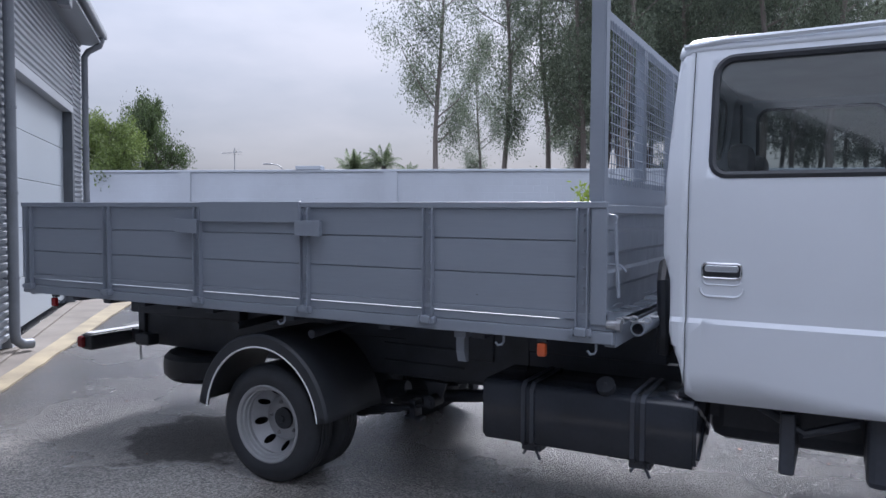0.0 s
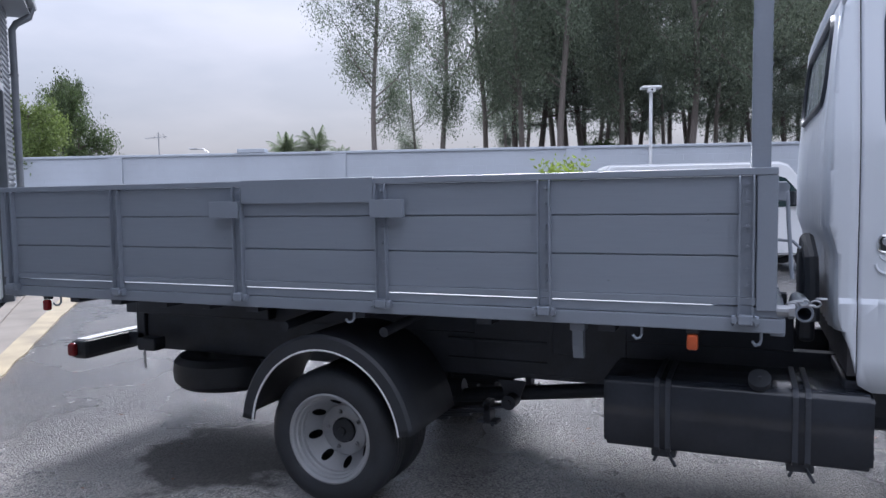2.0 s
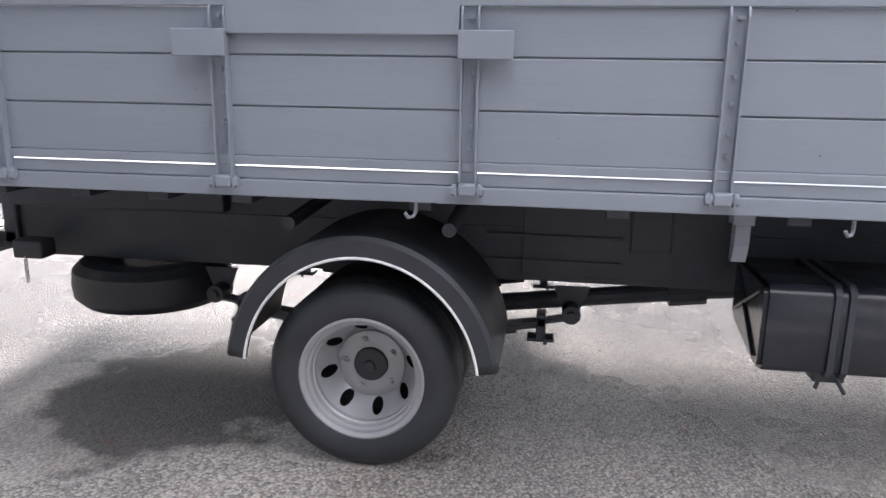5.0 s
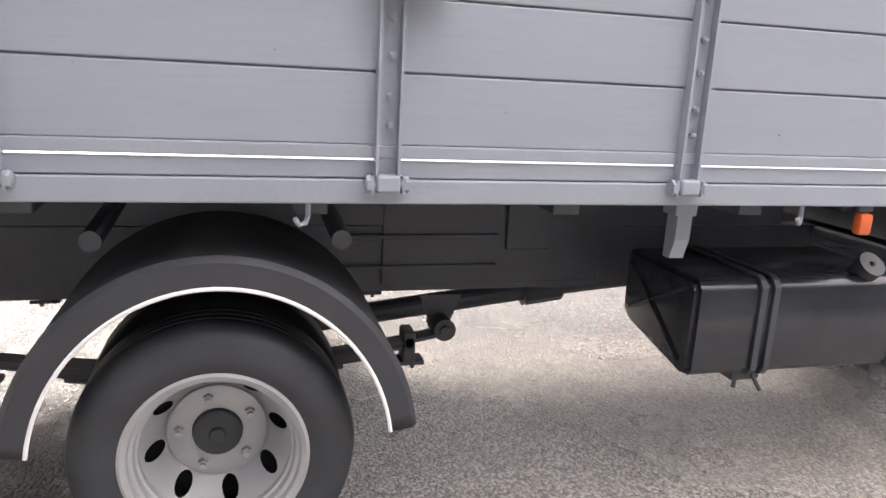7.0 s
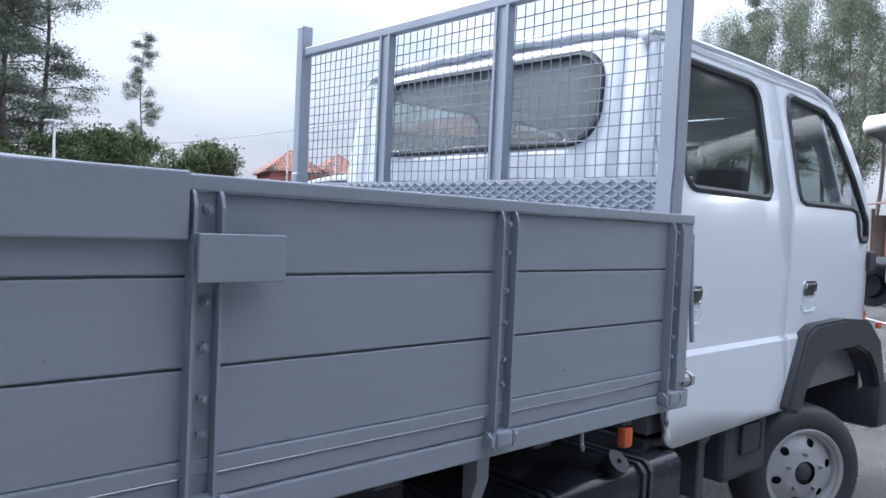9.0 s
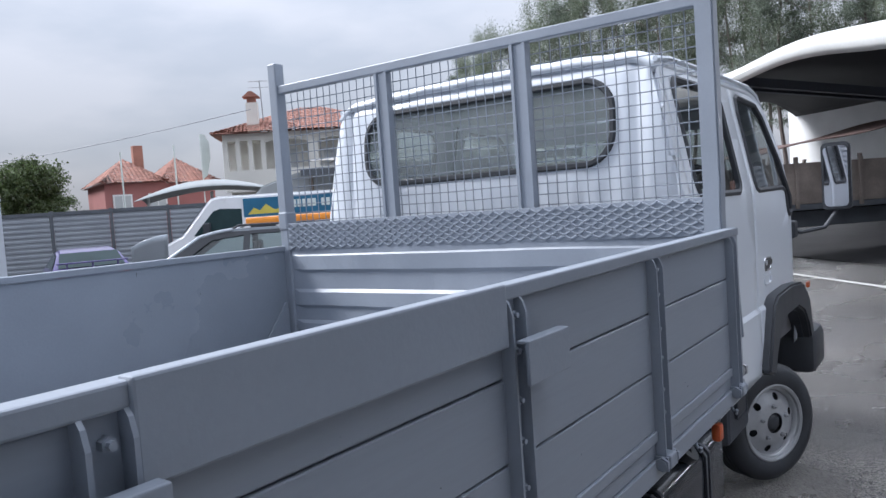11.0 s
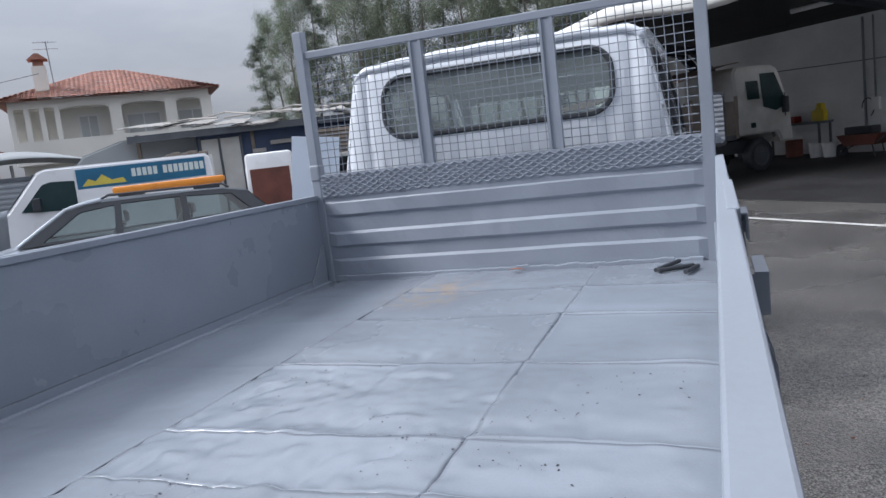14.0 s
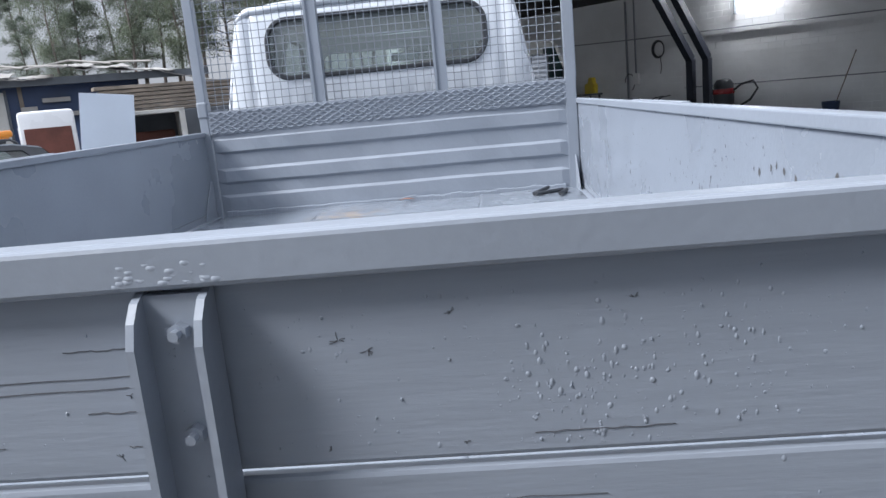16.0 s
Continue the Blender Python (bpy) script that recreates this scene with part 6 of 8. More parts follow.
# young shrub and a white van by the wall
t = thing("shrub", *(0.1, 13.15), 0, "yellow-green young shrub behind the truck", "shrub")
rs = np.random.RandomState(4)
sx, sy = (0.1, 13.15)
bm = BM()
P = []
for k in range(16):
    a, r = rs.uniform(0, 6.28), rs.uniform(0.1, 0.75)
    e = Vector((sx + r * math.cos(a), sy + r * math.sin(a), rs.uniform(1.75, 2.15)))
    cyl(bm, (sx, sy, 0), e, 0.014, 5, 0.005, False)
    P.append(np.asarray(e) + rs.normal(0, 0.12, (34, 3)))
part("stems", bm, M_pbark, t)
ob = new("leaves", leaves_mesh("leaves", np.concatenate(P), 0.12, M_lime, rs, 0.0, 2.2))
ob.parent = t
ob.matrix_parent_inverse = t.matrix_world.inverted()

# leaves on the asphalt
bm = BM()
rs = np.random.RandomState(8)
for k in range(120):
    x, y = rs.uniform(-2, 8), rs.uniform(-2.5, 4)
    a, r = rs.uniform(0, 6.28), rs.uniform(0.008, 0.022)
    vs = [bm.verts.new((x + r * math.cos(a + q) * w, y + r * math.sin(a + q) * w, GZ + 0.004 + h)) for q, w, h in ((0, 1, 0.002), (1.6, 0.5, 0.006), (3.14, 1, 0.001), (4.7, 0.5, 0.005))]
    bm.faces.new(vs)
tagged(part("leaf_litter", bm, M_leaf_dry, None, "scattered dead leaves and grit on the asphalt"), category="litter", kind="stuff")

# ---- vehicles and buildings round the yard ----
M_vwhite = mat("white_vehicle_paint", (0.74, 0.75, 0.77), 0.3, 0.0, 0.04, 1.0, 20, 0.0, coat=0.4)
M_silver = mat("silver_vehicle_paint", (0.40, 0.44, 0.49), 0.3, 0.3, 0.05, 1.0, 30, 0.0, coat=0.5)
M_purple = mat("purple_vehicle_paint", (0.085, 0.07, 0.21), 0.3, 0.1, 0.1, 1.0, 30, 0.0, coat=0.5)
M_plate = mat("white_plate", (0.7, 0.7, 0.7), 0.5, 0.0, 0.03, 10, 60, 0.0)
M_blue = mat("blue_panel_paint", (0.022, 0.045, 0.11), 0.45, 0.0, 0.15, 2, 40, 0.05)
M_signblue = mat("blue_sign", (0.02, 0.13, 0.24), 0.45, 0.0, 0.1, 2, 40, 0.02)
M_beacon = mat("orange_plastic", (0.75, 0.27, 0.03), 0.3, 0.0, 0.08, 3, 40, 0.02)
M_vglass = glass("vehicle_glass", (0.62, 0.72, 0.72), 0.03, 0.8)


def body(bm, prof, half, inset, m=None):
    """A vehicle body: side profile (x, z) with the half width narrowed above the waist by inset(z)."""
    n = len(prof)
    L = [bm.verts.new((x, half - inset(z), z)) for x, z in prof]
    R = [bm.verts.new((x, -half + inset(z), z)) for x, z in prof]
    bm.faces.new(L), bm.faces.new(R[::-1])
    for i in range(n):
        j = (i + 1) % n
        bm.faces.new((L[i], R[i], R[j], L[j]))
    bmesh.ops.recalc_face_normals(bm, faces=bm.faces[:])
    es = [e for e in bm.edges if len(e.link_faces) == 2 and (abs(e.verts[0].co.y - e.verts[1].co.y) < 0.3)]
    bmesh.ops.bevel(bm, geom=es, offset=0.05, segments=3, affect="EDGES", clamp_overlap=True)


def road_wheel(parent, m, x, y, r, wid=0.2, rim=None):
    s = 1 if y > 0 else -1
    bm = BM()
    lathe(bm, [(0.001, s * 0.0), (r * 0.3, s * 0.005), (r * 0.55, -s * 0.03), (r * 0.62, s * 0.0), (r * 0.66, s * 0.01)], (x, y, r), 28)
    w = lpart("wheel", bm, rim or M_rim, parent, m, smooth=True)
    bm = BM()
    lathe(bm, [(r * 0.64, 0.0), (r * 0.8, s * 0.02), (r * 0.95, s * 0.0), (r, -s * 0.03), (r, -s * (wid - 0.03)), (r * 0.95, -s * wid), (r * 0.6, -s * wid)], (x, y, r), 32)
    bmesh.ops.recalc_face_normals(bm, faces=bm.faces[:])
    lpart("tyre", bm, M_rubber, w, m, smooth=True)


def windows(parent, m, loops, half, inset, name="side_window"):
    for lp in loops:
        for s in (1, -1):
            bm = BM()
            vs = [bm.verts.new((x, s * (half - inset(z) + 0.006), z)) for x, z in lp]
            bm.faces.new(vs if s < 0 else vs[::-1])
            ob = solid(lpart(name, bm, M_carglass, parent, m), 0.004, 0)


M_carglass = mat("dark_vehicle_glass", (0.02, 0.04, 0.043), 0.1, 0.0, 0.2, 1.5, 10, 0.0, coat=0.0, spread=0.02)

M_carglass.node_tree.nodes["Principled BSDF"].inputs["Specular IOR Level"].default_value = 0.16


def van(x, y, deg, label, sign=False, size=1.0):
    m = frame_at(x, y, deg) @ Matrix.Scale(size, 4)
    t = thing("panel_van", x, y, 0, label, "van")

    def ins(z):
        return 0.10 * max(0, (z - 1.2) / 1.15)
    bm = BM()
    body(bm, [(-2.65, 0.35), (-2.68, 1.2), (-2.6, 2.25), (-2.5, 2.34), (1.05, 2.36), (1.25, 2.30), (1.95, 1.45), (2.62, 1.12), (2.72, 0.85), (2.70, 0.35)], 0.98, ins)
    lpart("body", bm, M_vwhite, t, m, smooth=True)
    windows(t, m, [[(0.5, 1.35), (0.5, 2.02), (1.0, 2.05), (1.18, 2.0), (1.68, 1.42)]], 0.98, ins)
    bm = BM()
    vs = [bm.verts.new((1.30 + 0.02, s * 0.8, 2.24)) for s in (-1, 1)] + [bm.verts.new((1.93 + 0.02, s * 0.86, 1.50)) for s in (1, -1)]
    bm.faces.new(vs)
    solid(lpart("windscreen", bm, M_carglass, t, m), 0.004, 1)
    for wx in (-1.7, 1.75):
        for s in (1, -1):
            road_wheel(t, m, wx, s * 0.97, 0.34)
    for s in (1, -1):
        bm = BM()
        box(bm, 1.25, 1.42, *sorted((s * 0.95, s * 1.2)), 1.42, 1.72, 0.03)
        lpart("door_mirror", bm, M_plastic, t, m)
    bm = BM()
    box(bm, 2.6, 2.78, -0.95, 0.95, 0.35, 0.62, 0.05)
    box(bm, -2.76, -2.6, -0.95, 0.95, 0.35, 0.6, 0.05)
    lpart("bumper", bm, M_plastic, t, m)
    if sign:
        # long blue board along the roof with pale lettering shown as bars
        bm = BM()
        box(bm, -2.45, 0.45, 0.915, 0.935, 1.80, 2.26, 0.002)
        lp = lpart("side_sign", bm, M_signblue, t, m, "blue sign along the side of the van")
        xx = -0.75
        for w in (0.17,) * 5 + (-0.14,) + (0.17,) * 8:
            if w > 0:
                bm = BM()
                box(bm, xx - w + 0.078, xx, 0.936, 0.942, 1.97, 2.16)
                lpart("sign_bar", bm, M_pale, lp, m)
            xx -= abs(w) * 0.66 + 0.01
        bm = BM()
        prism(bm, [(0.35, 1.86), (0.2, 2.02), (0.05, 1.95), (-0.1, 2.1), (-0.3, 1.95), (-0.55, 1.98), (-0.62, 1.86)], "y", 0.936, 0.940)
        lpart("sign_emblem", bm, M_yel, lp, m)
    return t


M_pale = mat("pale_sign_paint", (0.62, 0.68, 0.66), 0.5, 0.0, 0.04, 4, 40, 0.0)
M_yel = mat("yellow_sign_paint", (0.6, 0.5, 0.08), 0.5, 0.0, 0.1, 4, 40, 0.0)
van(14.4, 14.3, 134, "white panel van with a blue sign along its side", True)
van(*polar(E1, 92.5, 15.5), 18, "white panel van parked by the white wall", False, 0.86)


def wagon(x, y, deg):
    m = frame_at(x, y, deg)
    t = thing("estate_car", x, y, 0, "silver estate car with roof rails and an orange beacon bar", "car")

    def ins(z):
        return 0.24 * max(0, (z - 0.9) / 0.6)
    bm = BM()
    body(bm, [(-2.3, 0.3), (-2.35, 0.85), (-2.27, 1.04), (1.48, 1.04), (2.15, 0.9), (2.3, 0.65), (2.3, 0.28)], 0.87, ins)
    lpart("body", bm, M_silver, t, m, smooth=True)
    bm = BM()
    prism(bm, [(-1.9, 1.46), (-1.85, 1.49), (-1.5, 1.56), (-0.6, 1.595), (0.3, 1.60), (0.78, 1.51), (0.74, 1.49), (0.3, 1.555), (-0.6, 1.55), (-1.5, 1.52)], "y", -0.625, 0.625)
    lpart("roof", bm, M_silver, t, m)
    panes = [[(0.17, 1.07), (0.13, 1.49), (0.62, 1.44), (1.16, 1.07)], [(-0.83, 1.07), (-0.83, 1.5), (0.03, 1.5), (0.07, 1.07)], [(-1.96, 1.09), (-1.62, 1.45), (-0.93, 1.49), (-0.93, 1.07)]]
    for s in (1, -1):
        bm = sheet([(1.47, 1.03), (0.77, 1.50), (0.3, 1.575), (-0.6, 1.57), (-1.5, 1.535), (-1.87, 1.46), (-2.26, 1.03)], panes, lambda u, v: (u, s * (0.872 - ins(v)), v))
        solid(lpart("window_band", bm, M_plastic, t, m), 0.03, 0)
        for pn in panes:
            bm = BM()
            bm.faces.new([bm.verts.new((u, s * (0.862 - ins(v)), v)) for u, v in pn])
            lpart("side_window", bm, M_vglass, t, m).visible_shadow = False
    for sx, sy in ((0.1, 0.36), (0.1, -0.36), (-0.9, 0.4), (-0.9, 0.0), (-0.9, -0.4)):
        bm = BM()
        w = 0.21 if sx > 0 else 0.19
        prism(bm, [(sx - 0.02, 1.03), (sx + 0.12, 1.03), (sx - 0.02, 1.2), (sx - 0.1, 1.2)], "y", sy - w, sy + w)
        box(bm, sx - 0.16, sx - 0.08, sy - 0.12, sy + 0.12, 1.22, 1.37, 0.03)
        box(bm, sx - 0.1, sx - 0.08, sy - 0.05, sy + 0.05, 1.18, 1.24)
        lpart("seat", bm, M_seat, t, m)
    bm = BM()
    bm.faces.new([bm.verts.new(p) for p in ((0.79, -0.62, 1.505), (0.79, 0.62, 1.505), (1.44, 0.74, 1.08), (1.44, -0.74, 1.08))])
    solid(lpart("windscreen", bm, M_vglass, t, m), 0.01, 1)
    bm = BM()
    bm.faces.new([bm.verts.new(p) for p in ((-1.9, 0.62, 1.46), (-1.9, -0.62, 1.46), (-2.25, -0.72, 1.09), (-2.25, 0.72, 1.09))])
    solid(lpart("rear_window", bm, M_vglass, t, m), 0.01, 1)
    for s in (1, -1):
        bm = BM()
        tube(bm, [(-1.6, s * 0.6, 1.55), (-1.5, s * 0.6, 1.62), (0.2, s * 0.6, 1.65), (0.35, s * 0.6, 1.58)], 0.018, 8)
        lpart("roof_rail", bm, M_plastic, t, m)
    bar = BM()
    box(bar, -1.6, 0.12, 0.05, 0.37, 1.655, 1.76, 0.035)
    box(bar, -1.55, 0.07, 0.08, 0.34, 1.63, 1.66, 0.006)
    for fx in (-1.3, -0.15):
        feet = BM()
        box(feet, fx - 0.2, fx + 0.2, 0.1, 0.32, 1.565, 1.635, 0.008)
        lpart("beacon_bracket", feet, M_plastic, t, m)
    lpart("beacon_bar", bar, M_beacon, t, m, "orange beacon bar", True)
    for s in (1, -1):
        bm = BM()
        tube(bm, [(1.5, s * 0.80, 1.045), (1.12, s * 0.705, 1.30), (0.80, s * 0.63, 1.505), (0.55, s * 0.625, 1.56), (0.3, s * 0.62, 1.59)], 0.03, 8)
        lpart("pillar", bm, M_silver, t, m, smooth=True)
    for wx in (-1.35, 1.35):
        for s in (1, -1):
            road_wheel(t, m, wx, s * 0.86, 0.31)


wagon(9.55, 9.05, 134)


def coupe(x, y, deg):
    m = frame_at(x, y, deg)
    t = thing("small_car", x, y, 0, "purple hatchback with a rear spoiler, seen from behind", "car")

    def ins(z):
        return 0.26 * max(0, (z - 0.85) / 0.5)
    bm = BM()
    body(bm, [(-2.0, 0.3), (-2.05, 0.75), (-1.95, 0.92), (-1.25, 1.27), (-0.3, 1.35), (0.3, 1.27), (1.0, 0.92), (1.9, 0.78), (2.0, 0.55), (1.98, 0.28)], 0.83, ins)
    lpart("body", bm, M_purple, t, m, smooth=True)
    windows(t, m, [[(0.7, 0.94), (0.1, 1.25), (-1.1, 1.24), (-1.5, 0.96)]], 0.83, ins)
    bm = BM()
    bm.faces.new([bm.verts.new(p) for p in ((-1.28, 0.58, 1.275), (-1.28, -0.58, 1.275), (-1.88, -0.66, 0.975), (-1.88, 0.66, 0.975))])
    solid(lpart("rear_window", bm, M_carglass, t, m), 0.01, 1)
    bm = BM()
    box(bm, -2.12, -1.95, -0.7, 0.7, 1.06, 1.09, 0.01)
    for s in (-0.5, 0, 0.5):
        box(bm, -2.05, -2.0, s - 0.02, s + 0.02, 0.9, 1.07)
    lpart("spoiler", bm, M_purple, t, m)
    bm = BM()
    box(bm, -2.075, -2.06, -0.26, 0.26, 0.62, 0.74, 0.004)
    lpart("number_plate", bm, M_plate, t, m)
    for s in (-1, 1):
        bm = BM()
        box(bm, -2.08, -2.0, *sorted((s * 0.5, s * 0.78)), 0.66, 0.82, 0.02)
        lpart("tail_lamp", bm, M_red, t, m)
    bm = BM()
    box(bm, -2.1, -2.0, -0.8, 0.8, 0.3, 0.52, 0.03)
    lpart("bumper", bm, M_purple, t, m)
    for wx in (-1.25, 1.25):
        for s in (1, -1):
            road_wheel(t, m, wx, s * 0.82, 0.29)


coupe(*polar(E2, 58.6, 19.5), 66)
# a loose silver bonnet leaning by the cars
t = thing("car_bonnet", *polar(E2, 53.7, 16), 0, "loose silver car bonnet propped up beside the cars", "car part")
bm = BM()
bx, by = polar(E2, 53.7, 16)
grid(bm, 8, 6, lambda a, b: (-0.38 + 0.76 * a - 0.2 * b, 0.05 * math.sin(a * 3) + 0.35 * b, 0.72 + 0.62 * b + 0.22 * b * (1 - a) + 0.04 * math.sin(a * 3.14)))
solid(lpart("panel", bm, M_silver, t, frame_at(bx, by, 120), smooth=True), 0.02, 0)
bm = BM()
box(bm, -0.3, 0.3, 0.0, 0.35, 0.0, 0.74, 0.03)
lpart("stand", bm, M_dark, t, frame_at(bx, by, 120))

# white lorry cab at the far side
t = thing("lorry_cab", *polar(E2, 66.5, 30), 0, "white lorry cab parked by the fence", "lorry")
bx, by = polar(E2, 66.5, 30)
LM = frame_at(bx, by, 250)
bm = BM()
body(bm, [(-1.0, 0.5), (-1.0, 2.3), (-0.8, 2.45), (0.55, 2.4), (0.85, 1.5), (0.95, 0.5)], 1.0, lambda z: 0.05 * max(0, z - 1.5))
lpart("body", bm, M_vwhite, t, LM, smooth=True)
windows(t, LM, [[(-0.3, 1.5), (-0.3, 2.15), (0.45, 2.15), (0.7, 1.5)]], 1.0, lambda z: 0.05 * max(0, z - 1.5))
bm = BM()
bm.faces.new([bm.verts.new(p) for p in ((0.88, -0.85, 1.5), (0.88, 0.85, 1.5), (0.6, 0.8, 2.25), (0.6, -0.8, 2.25))])
solid(lpart("windscreen", bm, M_carglass, t, LM), 0.01, 0)
for wx in (0.1,):
    for s in (1, -1):
        road_wheel(t, LM, wx, s * 0.98, 0.42)

# dark fence with corrugated panels
FXA, FXB = polar(E2, 72, 28), polar(E2, 46, 27)
fdeg = math.degrees(math.atan2(FXB[1] - FXA[1], FXB[0] - FXA[0]))
flen = math.hypot(FXB[0] - FXA[0], FXB[1] - FXA[1])
GM = frame_at(*FXA, fdeg)
fence = thing("metal_fence", *FXA, 0, "dark steel fence with grey corrugated panels", "fence")
nb = 7
for i in range(nb + 1):
    bm = BM()
    box(bm, flen * i / nb - 0.05, flen * i / nb + 0.05, -0.05, 0.05, 0, 2.45, 0.006)
    lpart("post", bm, M_dark, fence, GM)
for i in range(nb):
    bm = BM()
    corrugated(bm, flen * i / nb + 0.06, flen * (i + 1) / nb - 0.06, 0.3, 2.3, 0.0, 0.16, 0.03)
    solid(lpart("panel", bm, M_clad, fence, GM), 0.004, 0)
    bm = BM()
    box(bm, flen * i / nb + 0.05, flen * (i + 1) / nb - 0.05, -0.04, 0.04, 2.3, 2.42, 0.005)
    lpart("rail", bm, M_dark, fence, GM)

# ---- houses ----
M_cream = mat("cream_render", (0.70, 0.685, 0.64), 0.85, 0.0, 0.06, 0.5, 30, 0.15)
M_redwall = mat("red_render", (0.36, 0.15, 0.14), 0.85, 0.0, 0.1, 0.6, 30, 0.15)
M_tile = mat("terracotta_tile", (0.29, 0.135, 0.10), 0.8, 0.0, 0.25, 1.2, 20, 0.3, island=0.25)
M_frame = mat("white_window_frame", (0.7, 0.7, 0.7), 0.5, 0.0, 0.04, 4, 40, 0.0)
M_shut = mat("pale_shutter", (0.45, 0.47, 0.48), 0.6, 0.0, 0.06, 2, 40, 0.1, stretch=(1, 1, 20))


def hip_roof(bm, x0, x1, y0, y1, z0, h, tile=0.24):
    """A hipped roof made of rounded tile rows that run down the slope."""
    hw = (y1 - y0) / 2
    rx0, rx1, yr = x0 + hw, x1 - hw, (y0 + y1) / 2
    if rx0 > rx1:
        rx0 = rx1 = (x0 + x1) / 2
    faces = [((x0, y0), (x1, y0), (rx1, yr), (rx0, yr)), ((x1, y1), (x0, y1), (rx0, yr), (rx1, yr)), ((x0, y1), (x0, y0), (rx0, yr), (rx0, yr)), ((x1, y0), (x1, y1), (rx1, yr), (rx1, yr))]
    for a, b, c, d in faces:
        a, b = Vector((*a, z0)), Vector((*b, z0))
        c, d = Vector((*c, z0 + h)), Vector((*d, z0 + h))
        n = max(2, int((b - a).length / tile))
        nrm = (b - a).cross(d - a).normalized()
        if nrm.z < 0:
            nrm = -nrm
        rows = 12
        along = (b - a).normalized()
        for i in range(n):
            u = (a + (b - a) * ((i + 0.5) / n))
            # top of this tile row, on the ridge or on a hip
            s = (u - a).dot(along)
            L = (b - a).length
            left, right = (d - a).dot(along), (b - c).dot(along)
            f = min(1.0, s / left if left > 1e-6 else 1.0, (L - s) / right if right > 1e-6 else 1.0)
            slope = ((d - a) - along * left)
            w = along * (L / n / 2)
            for r in range(rows):
                q0, q1 = f * r / rows, f * (r + 1) / rows
                lift = nrm * 0.035
                p = [u + slope * q0 - w + nrm * 0.02, u + slope * q0 + lift * 1.9, u + slope * q0 + w + nrm * 0.02, u + slope * q1 + w, u + slope * q1 + lift, u + slope * q1 - w]
                v = [bm.verts.new(x) for x in p]
                bm.faces.new((v[0], v[1], v[4], v[5])), bm.faces.new((v[1], v[2], v[3], v[4]))
    vs = [bm.verts.new(p) for p in ((x0, y0, z0 - 0.05), (x1, y0, z0 - 0.05), (x1, y1, z0 - 0.05), (x0, y1, z0 - 0.05))]
    bm.faces.new(vs)


def window_on(parent, m, x, z, w, h, y, shut=0.0):
    bm = BM()
    box(bm, x - w / 2 - 0.07, x + w / 2 + 0.07, y - 0.05, y + 0.02, z - 0.07, z + h + 0.07, 0.004)
    win = lpart("window", bm, M_frame, parent, m)
    for k in (-1, 1):
        bm = BM()
        box(bm, x + k * w / 4 - w / 4 + 0.03, x + k * w / 4 + w / 4 - 0.03, y - 0.062, y - 0.054, z + 0.03, z + h - 0.03)
        lpart("pane", bm, M_carglass if not shut else M_shut, win, m)


# two-storey cream house; local x runs along its front, local -y faces the yard
hx, hy = polar(E2, 50.7, 43.5)
hx2, hy2 = polar(E2, 36.6, 43.5)
hd = math.degrees(math.atan2(hy2 - hy, hx2 - hx))
HL = math.hypot(hx2 - hx, hy2 - hy)
HM = frame_at(hx, hy, hd, 0.5)
house = thing("house", (hx + hx2) / 2, (hy + hy2) / 2, 0, "cream two-storey house with balconies and a terracotta hip roof", "house")
bm = BM()
box(bm, 0.5, HL - 0.5, 1.6, 9, -0.6, 6.15)
lpart("wall", bm, M_cream, house, HM)
bm = BM()
box(bm, 0.4, HL - 0.4, 0.2, 1.6, 2.9, 3.15)
box(bm, 0.4, HL - 0.4, 0.2, 0.34, 3.15, 4.1)
box(bm, 0.4, HL - 0.4, 0.2, 1.6, 5.75, 6.15)
lpart("balcony", bm, M_cream, house, HM)
for x in (0.5, 1.2, 1.9, 2.6, 5.4, 8.2, HL - 0.6):
    bm = BM()
    w = 0.13 if x < 3 else 0.3
    box(bm, x - w, x + w, 0.22, 0.5, 2.9, 5.8, 0.02)
    if x > 3:
        pass
    lpart("column", bm, M_cream, house, HM)
for a, b in ((2.75, 5.1), (5.7, 7.9), (8.5, HL - 0.9)):
    bm = BM()
    n = 12
    top = [(a + (b - a) * i / n, 5.78) for i in range(n + 1)]
    bot = [(a + (b - a) * i / n, 5.58 + 0.16 * math.sin(math.pi * i / n) ** 0.5) for i in range(n + 1)]
    prism(bm, bot + top[::-1], "y", 0.24, 0.48)
    lpart("arch", bm, M_cream, house, HM)
for x, w in ((4.0, 0.9), (6.8, 1.7), (9.4, 1.5)):
    window_on(house, HM, x, 3.3 if w < 1 else 3.9, w, 2.0 if w < 1 else 1.3, 1.58, 1)
bm = BM()
hip_roof(bm, -0.2, HL + 0.2, -0.3, 9.4, 6.2, 1.85)
lpart("roof", bm, M_tile, house, HM, "terracotta pantile hip roof")
HCM = HM @ Matrix.Translation((-0.55, 0, 0))
bm = BM()
box(bm, 2.3, 2.95, 1.0, 1.65, 6.2, 8.0)
ch = lpart("chimney", bm, M_cream, house, HCM)
bm = BM()
box(bm, 2.38, 2.87, 1.08, 1.57, 8.0, 8.35)
prism(bm, [(2.15, 8.32), (3.1, 8.32), (2.72, 8.62), (2.53, 8.62)], "y", 0.85, 1.8)
lpart("chimney_cap", bm, M_tile, ch, HCM)
bm = BM()
tube(bm, [(3.2, 1.4, 7.0), (3.15, 1.4, 9.3)], 0.03, 6)
for z in (9.25, 8.9):
    tube(bm, [(2.5, 1.4, z), (3.7, 1.4, z)], 0.015, 5)
